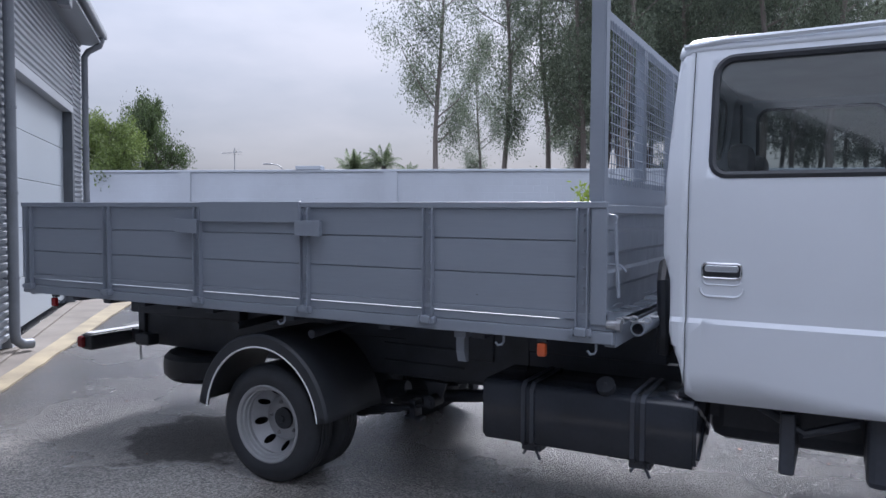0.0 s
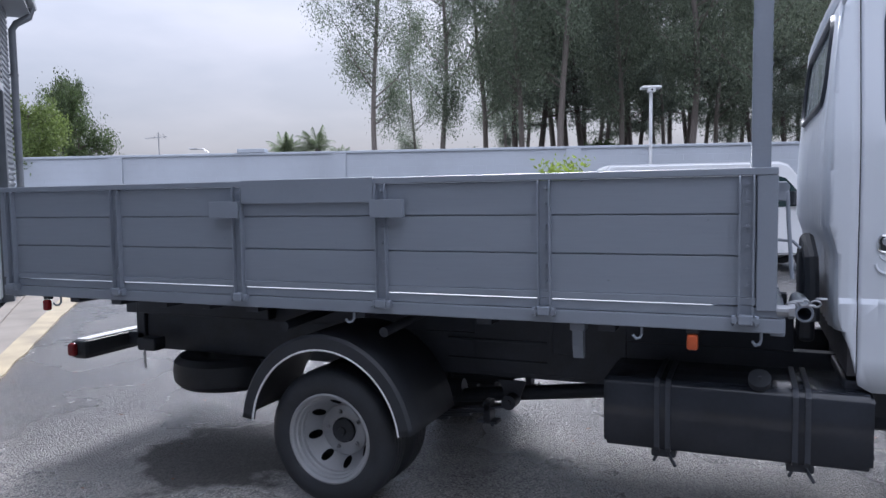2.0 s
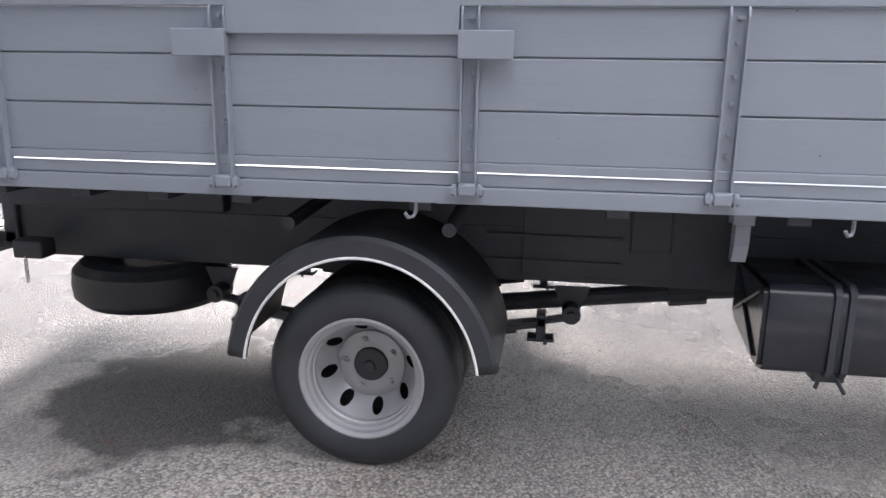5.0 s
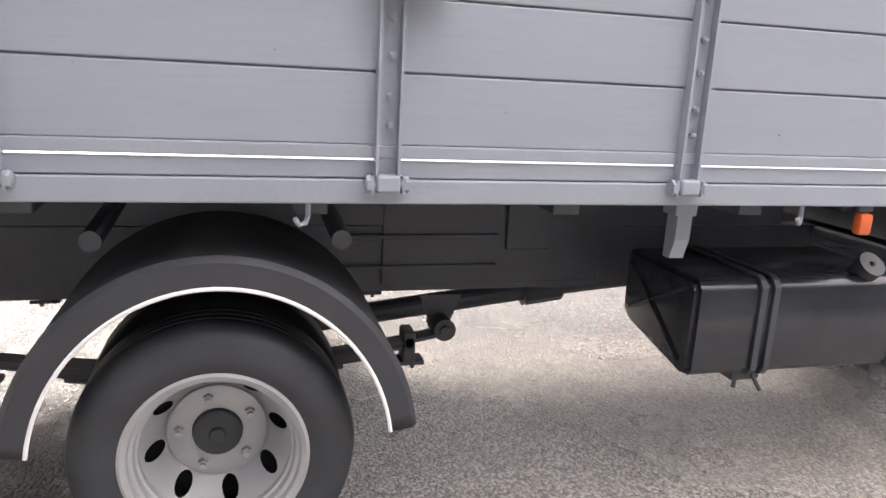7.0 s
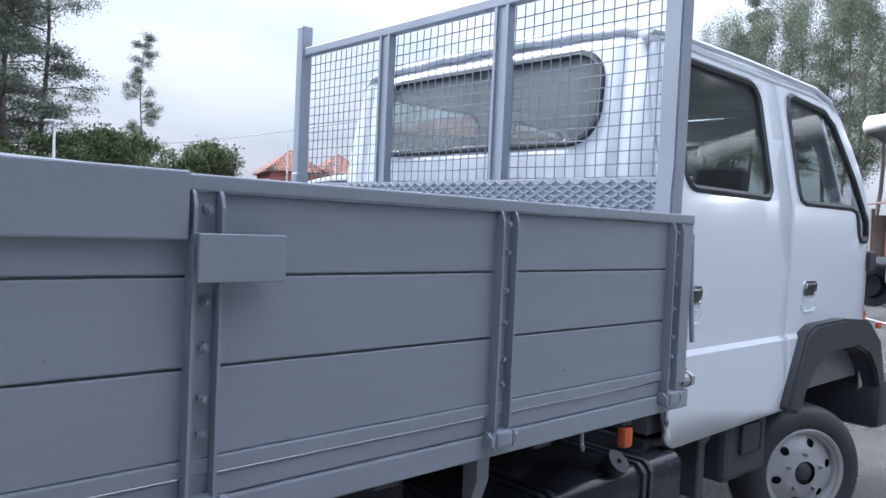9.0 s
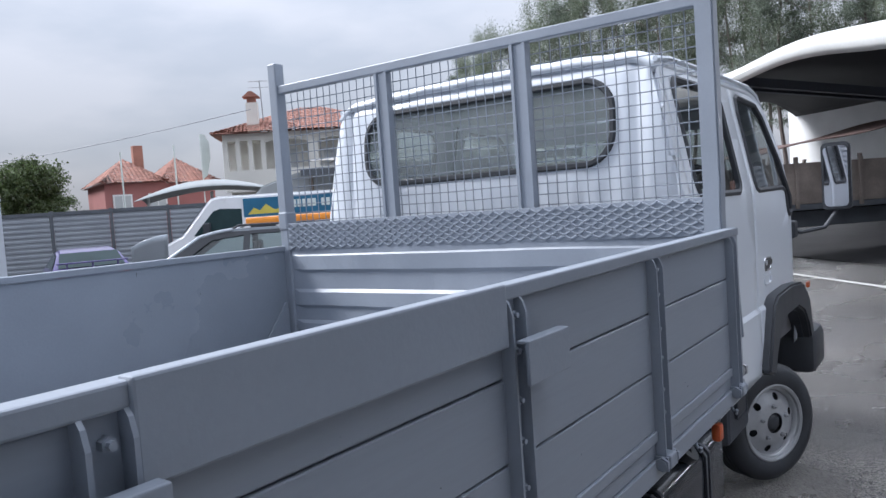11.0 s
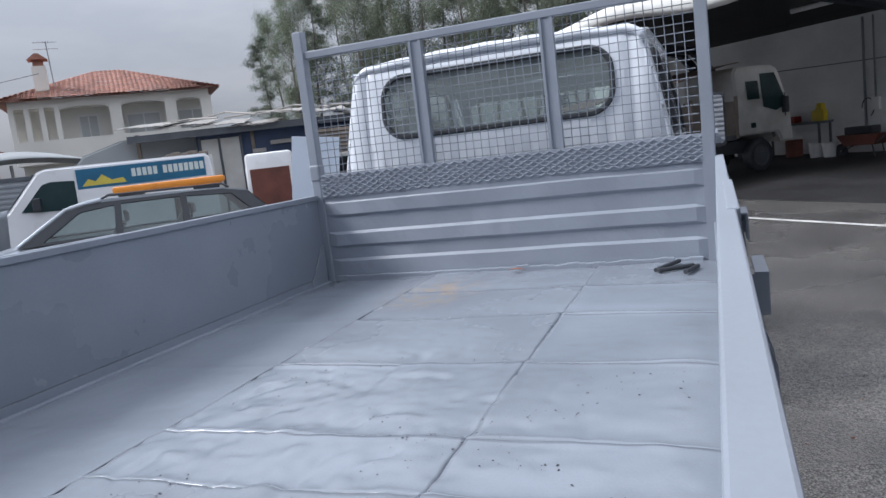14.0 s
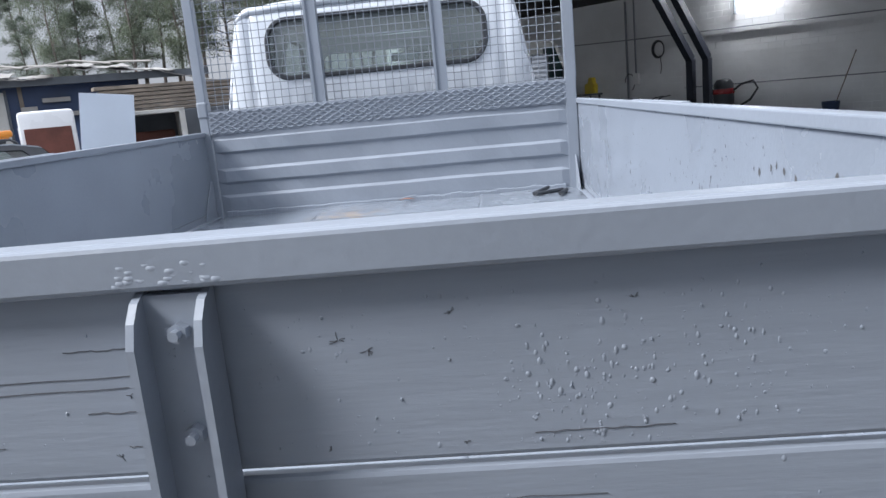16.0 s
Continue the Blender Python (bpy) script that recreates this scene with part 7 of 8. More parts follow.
for k in range(5):
    tube(bm, [(2.6 + 0.22 * k, 1.1, 9.25), (2.6 + 0.22 * k, 1.7, 9.25)], 0.012, 4)
lpart("aerial", bm, M_steel, house, HCM)

rx, ry = polar(E2, 58.9, 50)
rx2, ry2 = polar(E2, 50.5, 52)
rd = math.degrees(math.atan2(ry2 - ry, rx2 - rx))
RL = math.hypot(rx2 - rx, ry2 - ry)
RM = frame_at(rx, ry, rd)
house2 = thing("house", rx, ry, 0, "low red-walled house with terracotta roofs", "house")
bm = BM()
box(bm, 0.3, RL * 0.52, 0, 6, 0, 4.6)
box(bm, RL * 0.52, RL, 2, 8, 0, 4.6)
lpart("wall", bm, M_redwall, house2, RM)
bm = BM()
hip_roof(bm, 0.0, RL * 0.54, -0.4, 6.4, 4.6, 1.7)
hip_roof(bm, RL * 0.5, RL + 0.4, 1.6, 8.4, 4.6, 1.9)
lpart("roof", bm, M_tile, house2, RM)
for x in (1.3, 3.4):
    window_on(house2, RM, x, 2.7, 1.0, 1.1, -0.02, 1)
bm = BM()
box(bm, 2.6, 3.2, 2, 2.6, 5.2, 7.1)
lpart("chimney", bm, M_tile, house2, RM)
bm = BM()
for x, h in ((1.2, 6.4), (4.4, 6.8)):
    tube(bm, [(x, -1, 0), (x, -1, h)], 0.05, 6)
lpart("flag_pole", bm, M_pale, house2, RM)
for x, h in ((1.2 + 3.4, 6.9), (4.4 + 3.6, 7.0)):
    bx, by, bz = RM @ Vector((x, -6.0, 0))
    t = thing("feather_flag", bx, by, 0, "white feather flag on a thin pole", "flag")
    bm = BM()
    tube(bm, [(x, -6, 0), (x, -6, h)], 0.03, 6)
    lpart("pole", bm, M_pale, t, RM)
    bm = BM()
    prism(bm, [(x + 0.04, h - 2.6), (x + 0.28, h - 2.4), (x + 0.52, h - 1.4), (x + 0.50, h - 0.5), (x + 0.3, h - 0.08), (x + 0.04, h)], "y", -6.01, -5.985)
    lpart("cloth", bm, M_pale, t, RM)

# pale shade canopies and a caravan in front of the houses
M_fabric = mat("pale_canopy_fabric", (0.30, 0.32, 0.33), 0.8, 0.0, 0.08, 0.6, 30, 0.05)
t = thing("shade_canopy", *polar(E2, 49.5, 31), 0, "pale curved shade canopy over parking bays", "canopy")
cxy = polar(E2, 56, 30)
cxy2 = polar(E2, 45.5, 30)
cdg = math.degrees(math.atan2(cxy2[1] - cxy[1], cxy2[0] - cxy[0]))
CL = math.hypot(cxy2[0] - cxy[0], cxy2[1] - cxy[1])
CM = frame_at(*cxy, cdg)
bm = BM()
grid(bm, 20, 8, lambda a, b: (CL * a, 4 * b, 2.75 + 0.9 * math.sin(math.pi * min(1, 0.15 + a * 0.8)) * (0.6 + 0.4 * math.sin(math.pi * b)) - 0.3 * (1 - a)))
solid(lpart("fabric", bm, M_fabric, t, CM, smooth=True), 0.01, 0)
for x in (0.3, CL / 2, CL - 0.3):
    bm = BM()
    cyl(bm, (x, 2, 0), (x, 2, 3.0), 0.06, 10)
    lpart("post", bm, M_frame, t, CM)

kx, ky = polar(E2, 40.5, 25)
KM = frame_at(kx, ky, 134)
t = thing("caravan", kx, ky, 0, "pale rounded caravan standing behind the van", "caravan")
bm = BM()
body(bm, [(-3.4, 0.4), (-3.45, 2.5), (-3.2, 2.95), (-2.5, 3.15), (1.5, 3.1), (2.6, 2.75), (3.1, 2.2), (3.25, 1.2), (3.2, 0.4)], 1.1, lambda z: 0.04 * max(0, z - 2))
lpart("body", bm, M_fabric, t, KM, smooth=True)
bm = BM()
box(bm, -0.6, 0.1, 0.6, 1.0, 3.1, 3.2, 0.02)
lpart("roof_vent", bm, M_plastic, t, KM)
for s in (1, -1):
    road_wheel(t, KM, -0.3, s * 1.08, 0.33)

# ---- sheds and boxes towards the east ----
M_boxwhite = mat("grubby_white_panel", (0.60, 0.60, 0.58), 0.6, 0.0, 0.1, 1.2, 40, 0.1, stain=(0.4, 0.38, 0.34))
M_sheet = mat("weathered_roof_sheet", (0.30, 0.29, 0.275), 0.75, 0.0, 0.2, 1.0, 30, 0.2)
M_rust = mat("rusty_red_steel", (0.16, 0.06, 0.045), 0.8, 0.0, 0.3, 2, 40, 0.3)
M_pblue = mat("pale_blue_board", (0.55, 0.62, 0.72), 0.6, 0.0, 0.05, 1, 40, 0.05)
M_wood = mat("old_wood", (0.2, 0.17, 0.14), 0.85, 0.0, 0.25, 3, 60, 0.3, stretch=(0.2, 1, 1))


def crate(name, label, cat, x, y, deg, L, Wd, H, base, wall, z0=0.0):
    m = frame_at(x, y, deg, z0)
    t = thing(name, x, y, z0, label, cat)
    bm = BM()
    box(bm, -L / 2, L / 2, -Wd / 2, Wd / 2, 0, H, 0.03)
    lpart("body", bm, base, t, m)
    return t, m


E3 = (-0.06, 0.14)
bx, by = polar(E3, 31.8, 23.5)
m = frame_at(bx, by, -58.2)
t = thing("box_body", bx, by, 0.1, "white and blue lorry box body used as a shed", "container")
bm = BM()
box(bm, -2.4, 2.3, 0.05, 2.4, 0.0, 2.98, 0.02)
lpart("body", bm, M_blue, t, m)
for a, b in ((-2.3, -1.76), (-1.72, -1.15)):
    bm = BM()
    box(bm, a, b, -0.02, 0.05, 0.1, 2.85, 0.015)
    lpart("white_door", bm, M_boxwhite, t, m)
for x in (-2.3, -1.74, -1.12):
    bm = BM()
    box(bm, x - 0.035, x + 0.035, -0.06, 0.0, 0.05, 2.9, 0.005)
    lpart("door_bar", bm, M_dark, t, m)
for x, z, w in ((-0.6, 2.3, 0.4), (0.1, 2.5, 0.7), (0.5, 2.1, 0.5), (1.4, 2.45, 0.8)):
    bm = BM()
    box(bm, x - w / 2, x + w / 2, -0.15, 0.05, z, z + 0.12, 0.01)
    lpart("side_bracket", bm, M_sheet, t, m)
bx, by = polar(E3, 38.3, 22.5)
m = frame_at(bx, by, -52)
t = thing("tall_cabinet", bx, by, 0.1, "dirty white tall cabinet with double doors", "cabinet")
for a, b in ((-0.62, -0.01), (0.01, 0.62)):
    bm = BM()
    box(bm, a, b, -0.42, -0.36, 0.1, 2.3, 0.02)
    lpart("door", bm, M_boxwhite, t, m)
bm = BM()
box(bm, -0.64, 0.64, -0.37, 0.4, 0.0, 2.36, 0.02)
lpart("body", bm, M_boxwhite, t, m)
bm = BM()
for k in range(8):
    box(bm, -0.7 + 0.14 * k, -0.5 + 0.15 * k, -0.4, 0.35, 2.36 + 0.02 * (k % 3), 2.44 + 0.04 * ((k * 7) % 3), 0.02)
lpart("roof_debris", bm, M_wood, t, m)
for x in (-0.12, 0.12):
    bm = BM()
    cyl(bm, (x, -0.45, 0.4), (x, -0.45, 2.1), 0.018, 8)
    box(bm, x - 0.1, x + 0.1, -0.47, -0.43, 1.2, 1.26)
    lpart("lock_bar", bm, M_dark, t, m)
bx, by = polar(E3, 32.6, 20.3)
m = frame_at(bx, by, -60)
t = thing("white_locker", bx, by, 0.1, "white rounded locker with a rusty open end", "locker")
bm = BM()
box(bm, -0.6, 0.6, -0.55, 0.55, 0, 2.2, 0.09)
lpart("body", bm, M_vwhite, t, m, smooth=True)
bm = BM()
box(bm, -0.5, 0.5, -0.575, -0.54, 0.1, 1.8, 0.01)
lpart("rusty_panel", bm, M_rust, t, m)
bm = BM()
box(bm, -0.62, -0.585, -0.42, 0.42, 0.15, 1.85, 0.012)
lpart("door", bm, M_vwhite, t, m)
bx, by = polar(E3, 29.9, 16.7)
t = thing("leaning_board", bx, by, 0.1, "pale blue board leaning against the boxes", "board")
bm = BM()
box(bm, -0.52, 0.52, -0.02, 0.02, 0, 2.38, 0.004, pose(0, 0, 0, -6, 7, 0))
lpart("board", bm, M_pblue, t, frame_at(bx, by, -61))
bx, by = polar(E3, 26.9, 18.0)
m = frame_at(bx, by, -63)
t = thing("open_box_body", bx, by, 0.1, "open-fronted box body with a dark rusty inside", "container")
bm = BM()
for a in ((-0.9, -0.84, -0.8, 0.8, 0, 1.95), (0.78, 0.9, -0.8, 0.8, 0, 1.95), (-0.9, 0.9, -0.8, 0.8, 1.87, 1.95), (-0.9, 0.9, 0.7, 0.8, 0, 1.9)):
    box(bm, *a, 0.01)
lpart("shell", bm, M_boxwhite, t, m)
bm = BM()
box(bm, -0.8, 0.7, 0.1, 0.68, 0.0, 1.5, 0.05)
lpart("load", bm, M_rust, t, m)
# flat roof of weathered sheets over the boxes
bx, by = polar(E3, 30.0, 24.5)
m = frame_at(bx, by, -60)
t = thing("tin_roof_shed", bx, by, 0.1, "low shed roof of weathered corrugated sheets on posts", "shed")
for k in range(8):
    bm = BM()
    zz = 3.15 + 0.09 * ((k * 5) % 4)
    x0 = 3.6 - 1.05 * k
    n = 16
    rows = [[bm.verts.new((x0 - 1.5 * i / n, y, zz + 0.012 * math.sin(i * 2.1) + 0.22 * (y + 1.2) / 2.4 + 0.05 * noise.noise((x0, y, i * 0.2)) - 0.25 * max(0, (x0 - 2.2)) * (1 - i / n))) for i in range(n + 1)] for y in (-1.6, 0.4, 2.4)]
    for a, b in zip(rows, rows[1:]):
        for i in range(n):
            bm.faces.new((a[i], a[i + 1], b[i + 1], b[i]))
    solid(lpart("roof_sheet", bm, M_sheet, t, m), 0.02, 0)
for x in (-4.8, -1.5, 1.8, 3.2):
    for y in (-1.0, 2.3):
        bm = BM()
        box(bm, x - 0.05, x + 0.05, y - 0.05, y + 0.05, 0, 3.2)
        lpart("post", bm, M_wood, t, m)
bm = BM()
box(bm, -5.0, 3.5, -1.45, -1.3, 2.95, 3.15)
lpart("beam", bm, M_dark, t, m)
for k in range(5):
    bm = BM()
    tube(bm, [(2.0 - k * 1.1, -1.2, 3.45), (1.0 - k * 1.1, 0.2, 3.6 + 0.1 * (k % 2)), (-0.2 - k * 1.1, 0.6, 3.55)], 0.03, 6)
    lpart("roof_pole", bm, M_sheet, t, m)
t2 = thing("timber_pile", *polar(E3, 23.0, 19), 0.2, "pile of old boards and boxes beside the sheds", "timber")
for k in range(7):
    bm = BM()
    box(bm, -1.6 + 0.1 * k, 1.5 + 0.12 * k, -0.35 + 0.06 * k, 0.45, 1.95 + 0.09 * k, 2.02 + 0.09 * k, 0.005)
    lpart("plank", bm, M_wood, t2, frame_at(*polar(E3, 23.0, 19), 113 + 2 * k))
bm = BM()
box(bm, -1.5, 1.5, -0.4, 0.5, 0.0, 1.94, 0.03)
lpart("crate", bm, M_dark, t2, frame_at(*polar(E3, 23.0, 19), 113))

# ---- open workshop with a fabric roof ----
# (lies nearer and higher than the level yard: the ground rises towards it)
EASTWARD = Matrix.Translation((0.0, 0.1, 1.8)) @ Matrix.Scale(0.76, 4) @ Matrix.Translation((0.0, -0.1, -1.8))
CWM = EASTWARD @ frame_at(25.0, -7.4, 47.0, 0)
M_block = mat("white_painted_block", (0.8, 0.81, 0.82), 0.85, 0.0, 0.08, 0.6, 40, 0.3, stain=(0.58, 0.58, 0.58))
M_roofw = mat("white_roof_membrane", (0.62, 0.63, 0.62), 0.75, 0.0, 0.1, 0.8, 20, 0.05)
# M_under is near black: the shade beneath the roof put into its colour
M_under = mat("roof_underside_shade", (0.018, 0.019, 0.022), 0.8, 0.0, 0.15, 1, 20, 0.05)
M_navy = mat("dark_blue_steel", (0.016, 0.021, 0.035), 0.65, 0.0, 0.15, 3, 40, 0.05)
bm = BM()
box(bm, -18, 17.5, -0.3, -0.02, 0, 5.2)
wall_e = lset("wall_east", bm, M_block, CWM, "white painted block wall of the open workshop")
bm = BM()
for r in range(24):
    k = -7.0 + 0.25 * (r % 2)
    while k < 11:
        vs = [bm.verts.new((a, y, z)) for y, i in ((-0.02, 0), (-0.013 + 0.004 * noise.noise((k, r, 0)), 0.004)) for a, z in ((k + i, 0.2 * r + i), (k + 0.494 - i, 0.2 * r + i), (k + 0.494 - i, 0.2 * r + 0.194 - i), (k + i, 0.2 * r + 0.194 - i))]
        bm.faces.new(vs[4:])
        for i in range(4):
            bm.faces.new((vs[i], vs[(i + 1) % 4], vs[4 + (i + 1) % 4], vs[4 + i]))
        k += 0.5
bmesh.ops.recalc_face_normals(bm, faces=bm.faces[:])
tagged(lpart("wall_blocks", bm, M_block, wall_e, CWM), kind="stuff")
# slab added in near black, carrying the canopy's shade in its colour
M_slab = mat("shade_dark_floor", (0.02, 0.02, 0.022), 0.68, 0.0, 0.3, 1.0, 60, 0.25, spread=0.15)
bm = BM()
CWI = CWM.inverted()


def slab_point(a, b):
    p = CWM @ Vector((-16 + 32 * a, -0.02 + 8.4 * b, 0.0))
    return CWI @ Vector((p.x, p.y, ground_z(p.x, p.y) + 0.015 + 0.11 * (1 - b)))


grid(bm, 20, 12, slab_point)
solid(lset("workshop_floor", bm, M_slab, CWM, "concrete workshop floor coloured near black for the roof's shade"), 0.2, -1)
canopy = thing("workshop_canopy", 20, 0, 0, "large pale fabric roof with a shade-coloured underside on bent steel columns", "canopy")
bm = BM()


def roofy(a):
    x = -16 + 33 * a
    return 9.2 if x < 9.5 else 9.2 - 6.5 * (x - 9.5) / 7.5


def roofz(a, b):
    return 4.55 + 0.9 * math.sin(math.pi * min(1, b * 0.72)) - 0.25 * b + 0.12 * math.cos(a * 30) * b


grid(bm, 60, 12, lambda a, b: (-16 + 33 * a, -0.1 + roofy(a) * b, roofz(a, b) + 0.03))
solid(lpart("membrane", bm, M_roofw, canopy, CWM, smooth=True), 0.02, 1)
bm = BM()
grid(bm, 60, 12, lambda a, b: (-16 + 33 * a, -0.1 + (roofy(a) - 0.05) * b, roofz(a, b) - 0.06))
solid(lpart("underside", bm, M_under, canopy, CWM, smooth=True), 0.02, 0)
bm = BM()
grid(bm, 60, 4, lambda a, b: (-16 + 33 * a, roofy(a) - 0.1 + 0.12 * math.sin(3.1 * b), roofz(a, 1) + 0.04 - (0.38 + 0.2 * math.sin(a * 9.0) ** 2) * b))
solid(lpart("valance", bm, M_roofw, canopy, CWM, smooth=True), 0.02, 0)
for x in (-9.0, -8.4, 0.52, 1.10, 8.4, 9.0):
    bm = BM()
    P = [(0.55, 0.0), (0.55, 2.12), (2.7, 4.2), (8.6, 4.8)]
    w = 0.13
    for (y0, z0), (y1, z1) in zip(P, P[1:]):
        d = Vector((0, y1 - y0, z1 - z0)).normalized()
        nrm = Vector((0, -d.z, d.y)) * w
        quad = [(y0 - nrm.y, z0 - nrm.z), (y0 + nrm.y, z0 + nrm.z), (y1 + nrm.y, z1 + nrm.z), (y1 - nrm.y, z1 - nrm.z)]
        prism(bm, quad, "x", x - 0.11, x + 0.11)
    box(bm, x - 0.2, x + 0.2, 0.3, 0.8, 0, 0.03)
    lpart("bent_column", bm, M_navy, canopy, CWM)
for x in (-4.6, 2.9):
    t = thing("strip_light", *(CWM @ Vector((x, 3.4, 4.5))), "pale tubular strip light under the roof", "lamp", "strip lights")
    bm = BM()
    cyl(bm, (x - 0.9, 3.4, 4.62), (x + 0.9, 3.4, 4.62), 0.07, 10)
    lpart("tube", bm, M_frame, t, CWM)
    bm = BM()
    box(bm, x - 0.02, x + 0.02, 3.38, 3.42, 4.62, 5.1)
    lpart("hanger", bm, M_dark, t, CWM)
M_tube = bpy.data.materials.new("lit_tube")
M_tube.use_nodes = True
M_tube.node_tree.nodes["Principled BSDF"].inputs["Emission Color"].default_value = (1.0, 0.97, 0.92, 1)
M_tube.node_tree.nodes["Principled BSDF"].inputs["Emission Strength"].default_value = 115.0
t = thing("strip_light", *(CWM @ Vector((-0.9, 0.3, 4.3))), "lit white strip light high on the workshop wall", "lamp", "strip lights")
bm = BM()
cyl(bm, (-1.6, 0.25, 4.3), (-0.2, 0.25, 4.3), 0.05, 10)
lpart("tube", bm, M_tube, t, CWM)
bm = BM()
box(bm, -1.65, -0.15, 0.0, 0.2, 4.36, 4.42)
lpart("fitting", bm, M_frame, t, CWM)
# conduit and pipes on the wall
t = thing("wall_conduit", *(CWM @ Vector((2, 0, 3))), "grey conduit running along the white wall", "pipe")
bm = BM()
tube(bm, [(-9, 0.03, 2.85), (3.8, 0.03, 3.05), (9, 0.03, 3.2)], 0.02, 6)
tube(bm, [(3.85, 0.05, 0.9), (3.85, 0.05, 4.4)], 0.04, 8)
tube(bm, [(3.5, 0.05, 1.5), (3.5, 0.05, 4.4)], 0.03, 8)
tube(bm, [(-0.2, 0.05, 3.4), (-0.2, 0.05, 4.6)], 0.05, 8)
tube(bm, [(-9, 0.04, 1.2), (1.6, 0.04, 1.2)], 0.02, 6)
lpart("conduit", bm, M_pipe, t, CWM)
# coiled hose, box, table, bottle, buckets, barrow, vacuum
t = thing("coiled_hose", *(CWM @ Vector((2.5, 0.1, 2.5))), "black hose coiled on a wall hook", "hose")
bm = BM()
for k in range(3):
    tube(bm, [(2.55 + (0.2 + 0.02 * k) * math.cos(a), 0.06 + 0.03 * k, 2.6 + (0.26 + 0.02 * k) * math.sin(a)) for a in [math.tau * i / 20 for i in range(20)]], 0.018, 6, True)
tube(bm, [(2.5, 0.08, 2.4), (2.45, 0.08, 2.0), (2.5, 0.08, 1.75)], 0.014, 6)
lpart("coil", bm, M_plastic, t, CWM)
t = thing("switch_box", *(CWM @ Vector((3.6, 0.1, 1.6))), "pale electrical box with a looped cable", "switch box")
bm = BM()
box(bm, 3.35, 3.6, 0.0, 0.14, 1.45, 1.85, 0.02)
b2 = lpart("box", bm, M_frame, t, CWM)
bm = BM()
tube(bm, [(3.75 + 0.2 * math.cos(a), 0.08, 1.55 + 0.3 * math.sin(a)) for a in [math.tau * i / 16 for i in range(12)]], 0.016, 6)
lpart("cable", bm, M_plastic, t, CWM)
t = thing("work_table", *(CWM @ Vector((6, 0.5, 0))), "dark steel work table against the white wall", "table")
bm = BM()
box(bm, 4.9, 7.4, 0.15, 0.85, 1.2, 1.27, 0.01)
lpart("top", bm, M_dark, t, CWM)
for x in (5.0, 7.3):
    for y in (0.22, 0.78):
        bm = BM()
        box(bm, x - 0.03, x + 0.03, y - 0.03, y + 0.03, 0, 1.2)
        lpart("leg", bm, M_dark, t, CWM)
t = thing("yellow_bottle", *(CWM @ Vector((5.2, 0.5, 1.27))), "yellow plastic canister on the work table", "canister")
bm = BM()
prism(bm, [(4.95, 1.272), (5.4, 1.272), (5.4, 1.6), (5.25, 1.68), (5.2, 1.86), (5.05, 1.86), (5.02, 1.65), (4.95, 1.6)], "y", 0.35, 0.6)
bmesh.ops.bevel(bm, geom=bm.edges[:], offset=0.02, segments=2, affect="EDGES")
lpart("canister", bm, mat("yellow_plastic", (0.6, 0.45, 0.03), 0.4, 0.0, 0.08, 4, 40, 0.02), t, CWM)
t = thing("red_toolbox", *(CWM @ Vector((6.4, 0.5, 1.27))), "dull red box on the work table", "box")
bm = BM()
box(bm, 6.0, 6.7, 0.3, 0.7, 1.271, 1.5, 0.02)
lpart("box", bm, mat("dull_red", (0.25, 0.04, 0.04), 0.5, 0.0, 0.1, 4, 40, 0.02), t, CWM)
t = thing("rusty_drum", *(CWM @ Vector((6.3, 0.5, 0))), "rusty drum under the work table", "drum")
bm = BM()
cyl(bm, (6.2, 0.5, 0), (6.2, 0.5, 0.7), 0.28, 20)
lpart("drum", bm, M_rust, t, CWM, smooth=True)
for x in (5.05, 4.55):
    t = thing("white_bucket", *(CWM @ Vector((x, 0.9, 0))), "white plastic bucket by the wall", "bucket", "buckets by the wall")
    bm = BM()
    lathe(bm, [(0.001, 0.005), (0.19, 0.005), (0.235, 0.52), (0.25, 0.53), (0.25, 0.56), (0.225, 0.56), (0.18, 0.03), (0.001, 0.03)], (x, 0.9, 0), 24, "z")
    bmesh.ops.recalc_face_normals(bm, faces=bm.faces[:])
    lpart("bucket", bm, M_frame, t, CWM, smooth=True)
t = thing("wheelbarrow", *(CWM @ Vector((3.5, 0.8, 0))), "rusty wheelbarrow with a dark tub against the wall", "wheelbarrow")
bm = BM()
prism(bm, [(2.9, 0.42), (3.9, 0.42), (4.15, 0.75), (2.75, 0.75)], "y", 0.55, 1.15)
lpart("tray", bm, M_rust, t, CWM)
bm = BM()
box(bm, 3.0, 3.9, 0.6, 1.1, 0.76, 1.0, 0.03)
lpart("tub", bm, M_plastic, t, CWM)
bm = BM()
for y in (0.6, 1.1):
    tube(bm, [(4.2, 0.85, 0.22), (3.9, y, 0.4), (2.8, y, 0.5), (2.2, y, 0.95), (1.85, y, 1.0)], 0.022, 6)
    tube(bm, [(3.0, y, 0.45), (2.9, y, 0.0)], 0.02, 6)
lpart("frame", bm, M_dark, t, CWM)
bm = BM()
lathe(bm, [(0.06, -0.04), (0.2, -0.045), (0.24, 0.0), (0.2, 0.045), (0.06, 0.04)], (4.2, 0.85, 0.24), 24, "y")
lpart("barrow_wheel", bm, M_rubber, t, CWM, smooth=True)
VCM = CWM @ Matrix.Translation((-0.2, 0, 0))
t = thing("vacuum_cleaner", *(CWM @ Vector((-0.2, 0.9, 0))), "black and red drum vacuum cleaner with a hose", "vacuum cleaner")
bm = BM()
lathe(bm, [(0.001, 0.1), (0.30, 0.1), (0.32, 0.95), (0.001, 0.95)], (0, 0.9, 0), 28, "z")
lpart("drum", bm, M_plastic, t, VCM, smooth=True)
